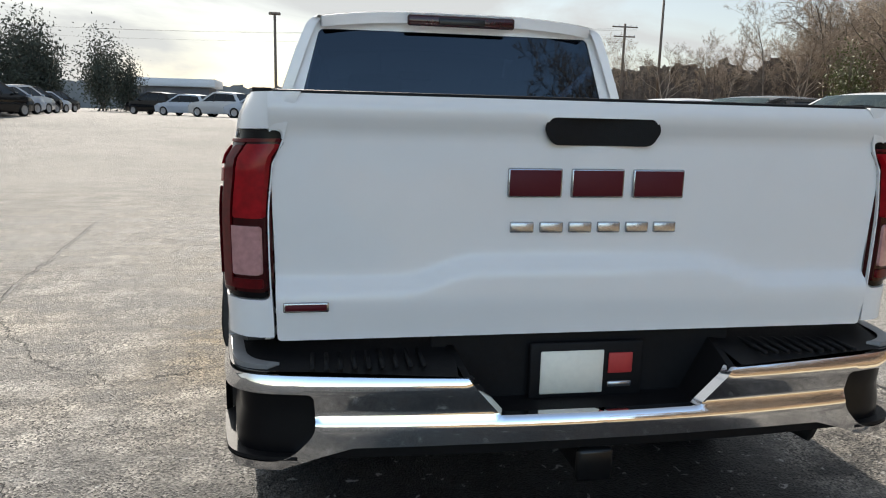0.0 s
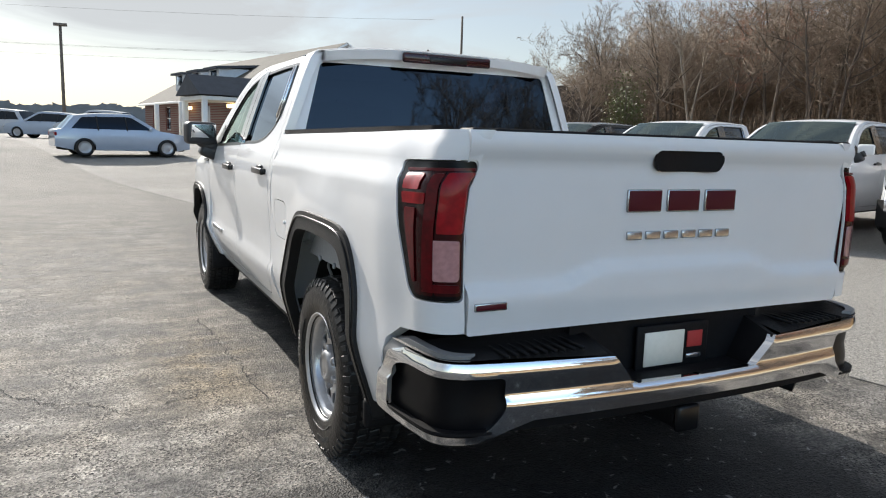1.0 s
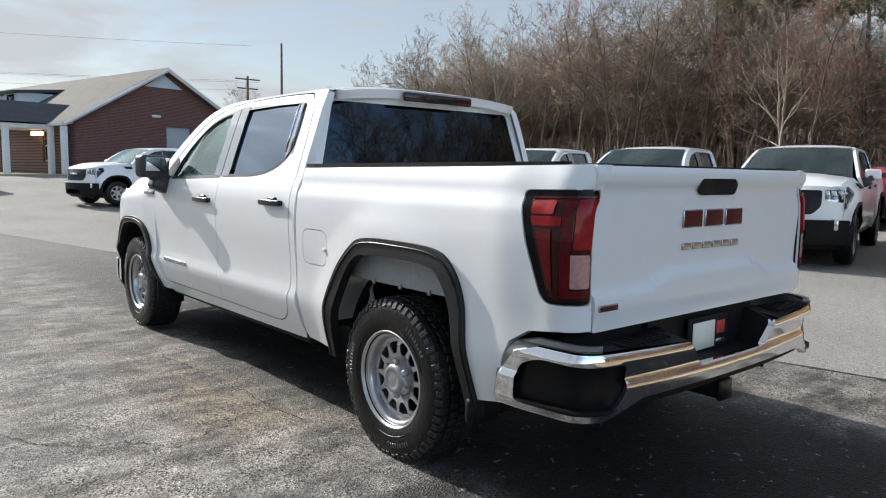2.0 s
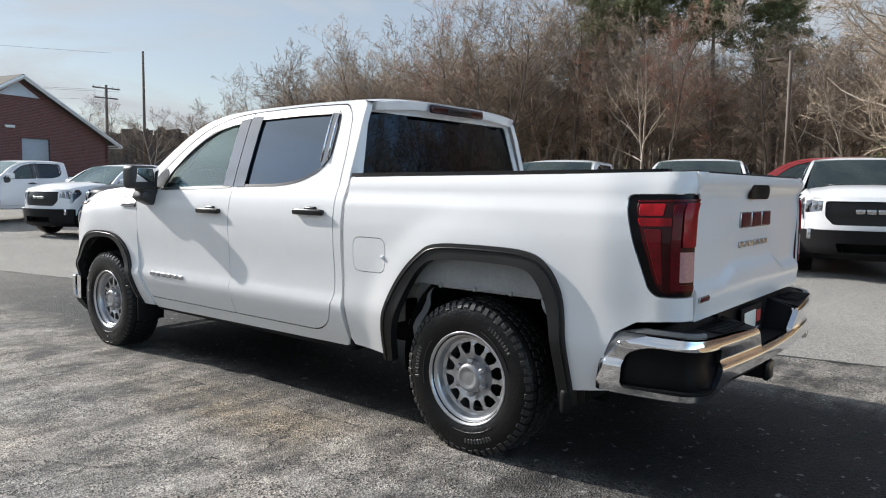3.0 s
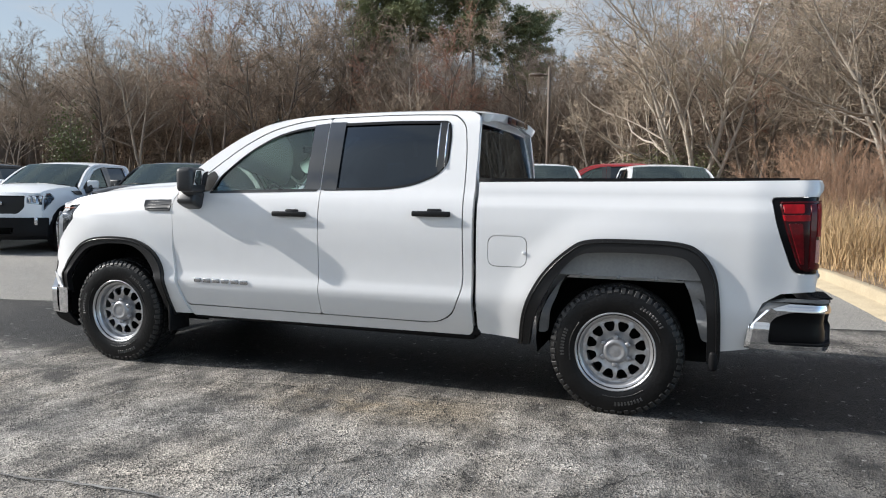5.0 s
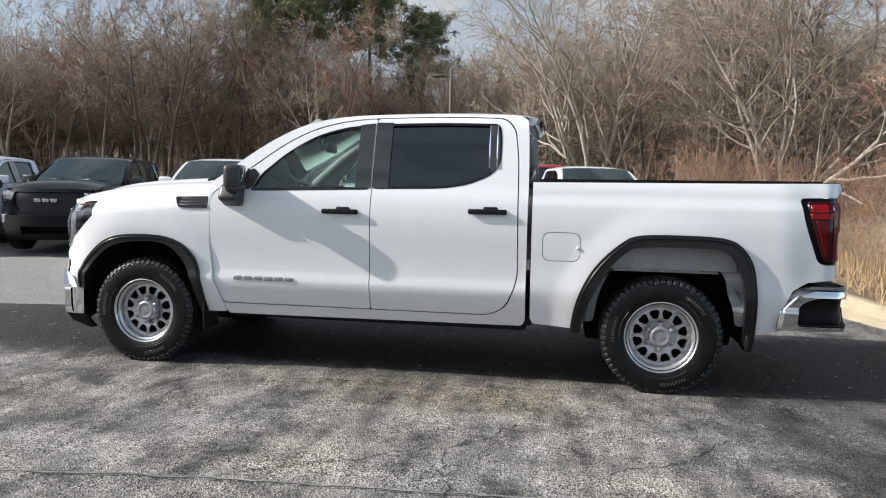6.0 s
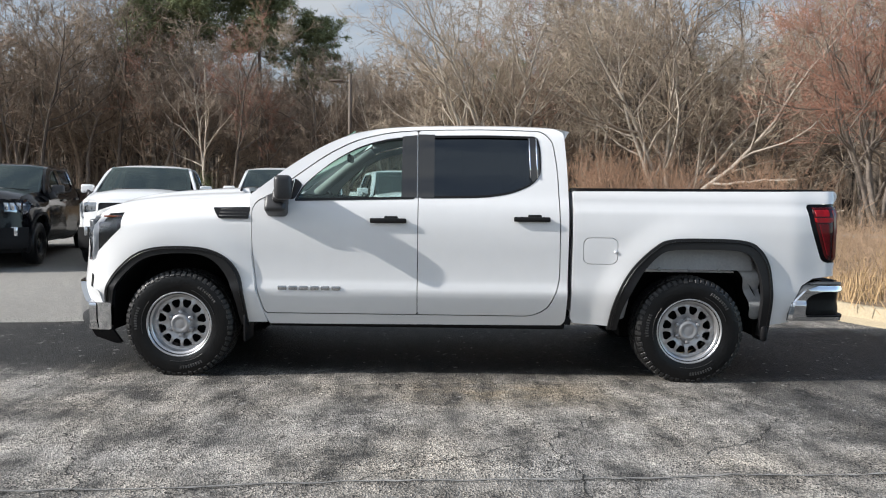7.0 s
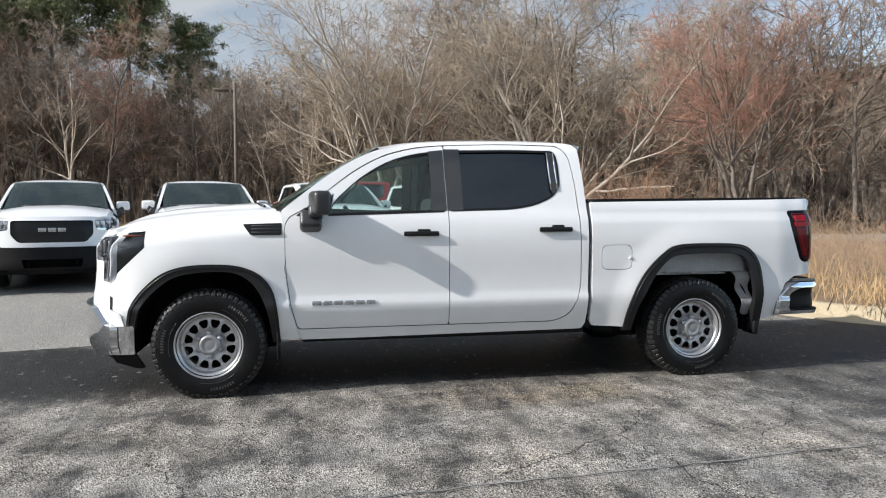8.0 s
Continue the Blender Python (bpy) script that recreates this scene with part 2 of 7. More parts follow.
def part(name, bm, material, parent=None, label="", smooth=True):
    me = bpy.data.meshes.new(name)
    if smooth:
        for f in bm.faces:
            f.smooth = True
    bm.to_mesh(me)
    bm.free()
    me.materials.append(material)
    ob = new(name, me)
    if parent:
        ob.parent = parent
    return tagged(ob, label)


def thing(name, label, category, at=(0, 0, 0), group=""):
    ob = new(name)
    ob.empty_display_size = 0.2
    ob.location = at
    return tagged(ob, label, category, group)


def soft_curve(knots):
    """A smooth function through (u, v) knots."""
    u, v = np.array([k[0] for k in knots], float), np.array([k[1] for k in knots], float)
    d = np.diff(v) / np.diff(u)
    s = np.concatenate([[d[0]], (d[:-1] + d[1:]) / 2, [d[-1]]])
    s[1:-1][d[:-1] * d[1:] <= 0] = 0

    def f(x):
        x = min(max(x, u[0]), u[-1])
        i = min(max(int(np.searchsorted(u, x)) - 1, 0), len(u) - 2)
        h = u[i + 1] - u[i]
        t = (x - u[i]) / h
        return float((2 * t**3 - 3 * t**2 + 1) * v[i] + (t**3 - 2 * t**2 + t) * h * s[i]
                     + (3 * t**2 - 2 * t**3) * v[i + 1] + (t**3 - t**2) * h * s[i + 1])
    return f


def step(a, b, x):
    t = min(max((x - a) / (b - a), 0), 1)
    return t * t * (3 - 2 * t)


def fillet(pts, r):
    """Rounds the corners of a closed outline; r is one radius or one for each corner."""
    out, n = [], len(pts)
    for i in range(n):
        p, a, b = Vector(pts[i]), Vector(pts[i - 1]), Vector(pts[(i + 1) % n])
        ri = r[i] if isinstance(r, (list, tuple)) else r
        da, db = (a - p), (b - p)
        cut = min(ri, da.length * 0.45, db.length * 0.45)
        if cut < 0.004:
            out.append((p.x, p.y))
            continue
        p0, p1 = p + da.normalized() * cut, p + db.normalized() * cut
        for k in range(6):
            t = k / 5
            q = p0 * (1 - t) ** 2 + p * 2 * t * (1 - t) + p1 * t * t
            out.append((q.x, q.y))
    return out


def spline(pts, n=6):
    """A smooth open line through points."""
    out = []
    for i in range(len(pts) - 1):
        p0, p1, p2, p3 = (Vector(pts[max(i - 1, 0)]), Vector(pts[i]), Vector(pts[i + 1]), Vector(pts[min(i + 2, len(pts) - 1)]))
        for k in range(n):
            t = k / n
            out.append(tuple(0.5 * ((2 * p1) + (p2 - p0) * t + (2 * p0 - 5 * p1 + 4 * p2 - p3) * t * t + (3 * p1 - p0 - 3 * p2 + p3) * t**3)))
    return out + [tuple(pts[-1])]


def inside(poly, pts):
    a = np.array(poly)
    b = np.roll(a, -1, 0)
    x, y = pts[:, 0:1], pts[:, 1:2]
    dy = np.where(b[:, 1] == a[:, 1], 1e-12, b[:, 1] - a[:, 1])
    cross = ((a[:, 1] > y) != (b[:, 1] > y)) & (x < (b[:, 0] - a[:, 0]) * (y - a[:, 1]) / dy + a[:, 0])
    return cross.sum(1) % 2 == 1


def near_edge(poly, pts):
    a = np.array(poly)
    b = np.roll(a, -1, 0)
    d = b - a
    t = ((pts[:, None] - a) * d).sum(2) / np.maximum((d * d).sum(1), 1e-12)
    q = a + np.clip(t, 0, 1)[..., None] * d
    return np.sqrt(((pts[:, None] - q) ** 2).sum(2)).min(1)


def dense(poly, size):
    out = []
    for i, p in enumerate(poly):
        q = poly[(i + 1) % len(poly)]
        n = max(1, math.ceil(math.dist(p, q) / size))
        out += [(p[0] + (q[0] - p[0]) * k / n, p[1] + (q[1] - p[1]) * k / n) for k in range(n)]
    return out


def panel(outline, surface, size=0.04, holes=(), inward=(0, 0, 0), flip=False, mirror=False, bm=None):
    """A sheet with the given outline and holes in (u, v), bent onto surface(u, v), its edges folded back by the vector inward."""
    bm = bm or bmesh.new()
    loops = [dense(outline, size)] + [dense(h, size) for h in holes]
    lo, hi = np.min(loops[0], 0), np.max(loops[0], 0)
    gx, gy = np.meshgrid(np.arange(lo[0] + size / 2, hi[0], size), np.arange(lo[1] + size / 2, hi[1], size))
    gx[1::2] += size / 2
    grid = np.stack([gx.ravel(), gy.ravel()], 1)
    if len(grid):
        keep = inside(loops[0], grid) & (near_edge(loops[0], grid) > size * 0.45)
        for h in loops[1:]:
            keep &= ~inside(h, grid) & (near_edge(h, grid) > size * 0.45)
        grid = grid[keep]
    pts, edges = [], []
    for lp in loops:
        k = len(pts)
        pts += [Vector(p) for p in lp]
        edges += [(k + i, k + (i + 1) % len(lp)) for i in range(len(lp))]
    pts += [Vector((float(a), float(b))) for a, b in grid]
    vs, _, faces, *_ = delaunay_2d_cdt(pts, edges, [], 0, 1e-6)
    mid = np.array([[sum(vs[i].x for i in f) / 3, sum(vs[i].y for i in f) / 3] for f in faces])
    good = inside(loops[0], mid)
    for k, f in enumerate(faces):
        a, b, c = (vs[i] for i in f)
        longest = max((a - b).length_squared, (b - c).length_squared, (c - a).length_squared)
        if abs((b - a).cross(c - a)) < 0.02 * longest:
            good[k] = False
    for h in loops[1:]:
        good &= ~inside(h, mid)
    sx = -1 if mirror else 1
    turn = Vector((sx, 1, 1))
    made = [bm.verts.new(Vector(surface(v.x, v.y)) * turn) for v in vs]
    for f, ok in zip(faces, good):
        if ok:
            ids = [made[i] for i in f]
            try:
                bm.faces.new(ids if flip == mirror else ids[::-1])
            except ValueError:
                pass
    fold = inward if callable(inward) else (lambda u, v: inward)
    if callable(inward) or any(inward):
        for lp in loops:
            ring = [Vector(surface(*p)) * turn for p in lp]
            outer = [bm.verts.new(p) for p in ring]
            inner = [bm.verts.new(p + Vector(fold(*q)) * turn) for p, q in zip(ring, lp)]
            for i in range(len(ring)):
                j = (i + 1) % len(ring)
                bm.faces.new((outer[i], outer[j], inner[j], inner[i]))
    for v in [v for v in bm.verts if not v.link_faces]:
        bm.verts.remove(v)
    return bm


def rbox(cx, cy, cz, sx, sy, sz, r=0.02, seg=2, bm=None, m=None):
    """A box with rounded edges: centre, full sizes, radius."""
    part_bm = bmesh.new()
    bmesh.ops.create_cube(part_bm, size=1)
    bmesh.ops.scale(part_bm, vec=(sx, sy, sz), verts=part_bm.verts)
    r = min(r, 0.45 * min(sx, sy, sz))
    bmesh.ops.bevel(part_bm, geom=list(part_bm.edges), offset=r, segments=seg, affect="EDGES", profile=0.5)
    if m:
        bmesh.ops.transform(part_bm, matrix=m, verts=part_bm.verts)
    bmesh.ops.translate(part_bm, vec=(cx, cy, cz), verts=part_bm.verts)
    if bm is None:
        return part_bm
    return join(bm, part_bm)


def join(bm, other):
    tmp = bpy.data.meshes.new("tmp")
    other.to_mesh(tmp)
    other.free()
    bm.from_mesh(tmp)
    bpy.data.meshes.remove(tmp)
    return bm


def tube(path, radius, sides=8, bm=None, cap=True):
    """A round bar along points; radius is a number or one for each point."""
    bm = bm or bmesh.new()
    path = [Vector(p) for p in path]
    rings = []
    for i, p in enumerate(path):
        d = (path[min(i + 1, len(path) - 1)] - path[max(i - 1, 0)]).normalized()
        a = d.cross(Vector((0, 0, 1)) if abs(d.z) < 0.9 else Vector((1, 0, 0))).normalized()
        b = d.cross(a)
        r = radius[i] if isinstance(radius, (list, tuple)) else radius
        rings.append([bm.verts.new(p + (a * math.cos(k * math.tau / sides) + b * math.sin(k * math.tau / sides)) * r) for k in range(sides)])
    for r0, r1 in zip(rings, rings[1:]):
        for k in range(sides):
            bm.faces.new((r0[k], r0[(k + 1) % sides], r1[(k + 1) % sides], r1[k]))
    if cap:
        bm.faces.new(rings[0][::-1]), bm.faces.new(rings[-1])
    return bm


def lathe_x(profile, n=48, bm=None):
    """Turns (x, radius) round the x axis."""
    bm = bm or bmesh.new()
    rings = []
    for x, r in profile:
        rings.append([bm.verts.new((x, r * math.cos(k * math.tau / n), r * math.sin(k * math.tau / n))) for k in range(n)])
    for r0, r1 in zip(rings, rings[1:]):
        for k in range(n):
            bm.faces.new((r0[k], r1[k], r1[(k + 1) % n], r0[(k + 1) % n]))
    return bm


def sheet(nu, nv, f, bm=None, flip=False):
    """A grid surface f(u, v) with u, v from 0 to 1."""
    bm = bm or bmesh.new()
    vs = [[bm.verts.new(f(i / nu, j / nv)) for j in range(nv + 1)] for i in range(nu + 1)]
    for i in range(nu):
        for j in range(nv):
            q = (vs[i][j], vs[i + 1][j], vs[i + 1][j + 1], vs[i][j + 1])
            bm.faces.new(q[::-1] if flip else q)
    return bm


def moved(bm, m):
    bmesh.ops.transform(bm, matrix=m, verts=bm.verts)
    return bm

# ---- pickup trucks ----
# y runs forward from the rear axle, z up from the ground, the driver's side is at -x
DOOR_X = soft_curve([(0.30, 0.89), (0.36, 0.90), (0.42, 0.925), (0.48, 0.955), (0.54, 0.980), (0.60, 1.001), (0.655, 1.014), (0.70, 1.002),
                     (0.80, 1.000), (0.90, 1.005), (1.0, 1.012), (1.1, 1.014), (1.18, 1.008), (1.25, 0.995), (1.30, 0.978), (1.34, 0.958),
                     (1.45, 0.921), (1.6, 0.868), (1.78, 0.800), (1.83, 0.772), (1.865, 0.725), (1.885, 0.66)])
BED_X = soft_curve([(0.30, 0.92), (0.40, 0.935), (0.50, 0.965), (0.60, 0.995), (0.68, 1.010), (0.80, 1.008), (0.95, 1.014), (1.1, 1.016), (1.2, 1.008),
                    (1.27, 0.995), (1.285, 0.982), (1.33, 0.972), (1.385, 0.958), (1.405, 0.945), (1.45, 0.93)])
NOSE = soft_curve([(-2, 0), (3.8, 0), (4.05, 0.008), (4.25, 0.035), (4.38, 0.075), (4.46, 0.125), (4.52, 0.18)])
HOOD_LINE = soft_curve([(3.1, 1.345), (3.3, 1.335), (3.7, 1.315), (4.0, 1.29), (4.25, 1.25), (4.42, 1.205), (4.55, 1.15)])
REAR_OUT = [(0.60, 0.38), (0.575, 0.56), (0.52, 0.72), (0.425, 0.87), (0.29, 1.0), (0.17, 1.058), (-0.10, 1.068), (-0.36, 1.056), (-0.475, 1.0), (-0.55, 0.88), (-0.578, 0.70), (-0.590, 0.45), (-0.585, 0.35)]
REAR_IN = [(0.53, 0.38), (0.50, 0.54), (0.435, 0.69), (0.34, 0.85), (0.235, 0.955), (0.13, 0.982), (-0.10, 0.988), (-0.33, 0.978), (-0.42, 0.93), (-0.485, 0.80), (-0.512, 0.60), (-0.52, 0.35)]
FRONT_OUT = [(4.31, 0.49), (4.26, 0.69), (4.12, 0.85), (3.97, 0.935), (3.76, 0.962), (3.52, 0.945), (3.36, 0.86), (3.275, 0.70), (3.245, 0.38)]
FRONT_IN = [(4.25, 0.49), (4.195, 0.67), (4.06, 0.815), (3.93, 0.885), (3.74, 0.91), (3.55, 0.895), (3.42, 0.80), (3.335, 0.62), (3.30, 0.38)]


def swell(y, z, y0, z0):
    return 0.022 * step(0.78, 0.56, math.hypot(y - y0, (z - z0) * 0.95))


def door_side(y, z):
    return (-DOOR_X(z), y, z)


def fender_side(y, z):
    roll = step(0.16, 0.0, HOOD_LINE(y) - z)
    return (-(min(DOOR_X(z), 1.02) + (0 if z < 1.28 else DOOR_X(1.28) - DOOR_X(z)) + swell(y, z, 3.76, 0.42) - 0.125 * roll - NOSE(y)), y, z)


def bed_side(s, z):
    """s runs back along the side and round the corner to the tailgate."""
    x, s0, r = BED_X(z) + swell(-s, z, -0.02, 0.45), 0.975, 0.11
    x -= 0.03 * step(0.70, 1.0, s)
    if s <= s0:
        return (-x, -s, z)
    a, lip = (s - s0) / r, 0.016 * step(1.335, 1.385, z)
    if a < math.pi / 2:
        return (-(x - r * (1 - math.cos(a))), -(s0 + r * math.sin(a)) - lip * math.sin(a) ** 2, z)
    return (-(x - r - (s - s0 - r * math.pi / 2)), -(s0 + r) - lip, z)


def bumper_plan(s):
    """The rear bumper's outer line, from the side forward end (s = 0) to the middle."""
    if s < 0.325:
        return (-1.012 + 0.03 * (s / 0.325) ** 2, -0.74 - s)
    t = (s - 0.325) / 0.195
    if t < 1:
        p0, p1, p2 = Vector((-0.982, -1.065)), Vector((-0.970, -1.148)), Vector((-0.86, -1.17))
        q = p0 * (1 - t) ** 2 + p1 * 2 * t * (1 - t) + p2 * t * t
        return (q.x, q.y)
    x = -0.86 + (s - 0.52)
    return (x, -1.230 + 0.060 * (x / 0.86) ** 2)


def bumper_face(s, z):
    x, y = bumper_plan(s)
    bulge = -0.014 + 0.020 * min(max((z - 0.60) / 0.125, 0), 1) - 0.018 * step(0.692, 0.730, z) + 0.016 * step(0.616, 0.596, z) - 0.010 * step(0.50, 0.475, z)
    k = step(0.3, 0.55, s)
    return (x - bulge * (1 - k), y - bulge * k, z)


def gate_face(x, z):
    edge = 0.985 - 0.055 * step(0.32, 0.54, abs(x))
    d = z - edge
    y = -1.075 - 0.026 * step(1.315, 1.375, z) + 0.02 * step(1.40, 1.425, z)
    y += -0.022 * step(0.030, -0.030, d) + 0.010 * step(0.28, 0.0, d) * (1 if d > 0 else 0) + 0.012 * step(0.90, 0.79, z)
    return (x, y, z)


def front_face(x, z):
    return (x, 4.665 - 0.26 * (abs(x) / 0.90) ** 2.8 - 0.10 * step(1.06, 1.22, z) + 0.03 * step(0.98, 0.60, z), z)


def hood_top(x, y):
    e = HOOD_LINE(y)
    u = min(abs(x) / 0.84, 1)
    return (x, y, e + 0.055 * (1 - u**2.4) * step(4.6, 4.2, y) + 0.018 * step(0.62, 0.52, abs(x)) * step(4.55, 4.1, y) - 0.012 * step(0.75, 0.84, abs(x)))


CAB_TOP = soft_curve([(0.80, 1.845), (0.91, 1.852), (1.0, 1.866), (1.5, 1.881), (2.09, 1.862), (2.3, 1.843), (2.5, 1.806)])


def roof_z(x, y):
    z = CAB_TOP(y)
    return z - 0.003 + 0.045 * (1 - min(abs(x) / DOOR_X(z), 1.1) ** 3)


def tyre_parts(root, at, spec, outer=1):
    """A wheel at its hub, facing -x (outer = 1) or +x."""
    m = Matrix.Translation(at) @ (Matrix.Rotation(math.pi, 4, "Z") if outer < 0 else Matrix.Identity(4))
    n = spec["round"]
    wheel = part("wheel", moved(lathe_x([(-0.10, 0.236), (-0.122, 0.243), (-0.131, 0.239), (-0.128, 0.231), (-0.108, 0.226), (-0.104, 0.221), (-0.106, 0.213), (-0.085, 0.207), (-0.070, 0.202),
                                         (-0.050, 0.198), (0.02, 0.195), (0.12, 0.21), (0.125, 0.235), (0.10, 0.235)], n), m), spec["rim"], root, "")
    tyre = part("tyre", moved(lathe_x([(-0.112, 0.222), (-0.130, 0.245), (-0.1395, 0.29), (-0.139, 0.335), (-0.128, 0.372), (-0.112, 0.390), (-0.06, 0.397),
                                       (0.06, 0.397), (0.112, 0.390), (0.128, 0.372), (0.139, 0.335), (0.13, 0.245), (0.112, 0.222)], n), m), RUBBER, wheel, "black all-terrain tyre with chunky tread")
    rng = random.Random(5)
    if spec["fine"]:
        bm = bmesh.new()
        k = 58
        for i in range(k):
            a = i * math.tau / k
            for row, (x, w, d) in enumerate([(-0.100, 0.038, 0.031), (-0.052, 0.040, 0.030), (0.0, 0.044, 0.030), (0.052, 0.040, 0.030), (0.100, 0.038, 0.031)]):
                b = a + (row % 2) * math.pi / k + rng.uniform(-0.012, 0.012)
                g = rbox(0, 0, 0, w, d, 0.008, 0.002, 1)
                spin = Matrix.Rotation(b, 4, "X") @ Matrix.Translation((x, 0, 0.397 - 0.008 * (abs(x) > 0.09))) @ Matrix.Rotation(rng.uniform(-0.35, 0.35), 4, "Z")
                join(bm, moved(g, spin))
            # shoulder lugs reaching down the sidewall, long and short by turns
            lug = rbox(0, 0, 0, 0.008, 0.026, 0.040 if i % 2 else 0.026, 0.002, 1)
            lug_x = Matrix.Rotation(a, 4, "X") @ Matrix.Translation((-0.126, 0, 0.374)) @ Matrix.Rotation(0.45, 4, "Y")
            join(bm, moved(lug, lug_x))
        part("tread", moved(bm, m), RUBBER_DUST, wheel, "", smooth=False)
        bm = bmesh.new()
        for start in (0.5, 2.6, 4.6):
            for i in range(9):
                g = rbox(0, 0, 0, 0.004, 0.011, 0.022, 0.001, 1)
                join(bm, moved(g, Matrix.Rotation(start + i * 0.062, 4, "X") @ Matrix.Translation((-0.1395, 0, 0.315))))
            for k2 in range(22):
                g = rbox(0, 0, 0, 0.005, 0.019, 0.004, 0.001, 1)
                join(bm, moved(g, Matrix.Rotation(start - 0.1 + k2 * 0.04, 4, "X") @ Matrix.Translation((-0.139, 0, 0.272))))
        tagged(part("raised_lettering", moved(bm, m), LETTER_RUBBER, wheel, "", smooth=False), kind="stuff")
    # dished disc with windows
    nw = 12 if spec["steel"] else 6
    holes = []
    for i in range(nw):
        a = (i + 0.5) * math.tau / nw
        r0, r1 = (0.120, 0.178) if spec["steel"] else (0.10, 0.185)
        w0, w1 = (0.016, 0.0345) if spec["steel"] else (0.016, 0.062)
        loop = fillet([(-w0, r0), (w0, r0), (w1, (r0 + r1) / 2 + 0.012), (w1 * 0.75, r1), (-w1 * 0.75, r1), (-w1, (r0 + r1) / 2 + 0.012)], 0.013)
        holes.append([(x * math.cos(a) - y * math.sin(a), x * math.sin(a) + y * math.cos(a)) for x, y in loop])
    rim_line = [(0.2 * math.cos(i * math.tau / 48), 0.2 * math.sin(i * math.tau / 48)) for i in range(48)]
    dish = lambda u, v: (-0.052 - 0.022 * step(0.19, 0.165, math.hypot(u, v)) + 0.014 * step(0.125, 0.10, math.hypot(u, v)) - 0.012 * step(0.183, 0.2, math.hypot(u, v)), u, v)
    part("wheel_disc", moved(panel(rim_line, dish, 0.022 if spec["fine"] else 0.06, holes, (0.007, 0, 0), flip=True), m), spec["rim"], wheel)
    part("brake_drum", moved(lathe_x([(0.01, 0.001), (0.01, 0.180), (0.10, 0.180)], 24), m), CHASSIS, wheel)
    cap = lathe_x([(-0.05, 0.082), (-0.088, 0.079), (-0.106, 0.068), (-0.114, 0.052), (-0.108, 0.046), (-0.110, 0.030), (-0.111, 0.001)], 30)
    hub = part("hub_cap", moved(cap, m), HUB_GREY if spec["fine"] else spec["rim"], wheel)
    for i in range(6):
        a = i * math.tau / 6
        part("lug_cover", moved(rbox(0, 0, 0, 0.03, 0.034, 0.034, 0.009, 2 if spec["fine"] else 1), m @ Matrix.Rotation(a, 4, "X") @ Matrix.Translation((-0.086, 0, 0.082))), HUB_GREY if spec["fine"] else spec["rim"], hub)


def seat_parts(root, x, y):
    seat = part("seat", rbox(x, y, 0.86, 0.54, 0.54, 0.16, 0.06, 3), CLOTH, root)
    part("backrest", rbox(x, y - 0.32, 1.14, 0.52, 0.14, 0.62, 0.06, 3, m=Matrix.Rotation(0.22, 4, "X")), CLOTH, seat)
    part("headrest", rbox(x, y - 0.43, 1.53, 0.27, 0.11, 0.19, 0.05, 3, m=Matrix.Rotation(0.15, 4, "X")), CLOTH, seat)


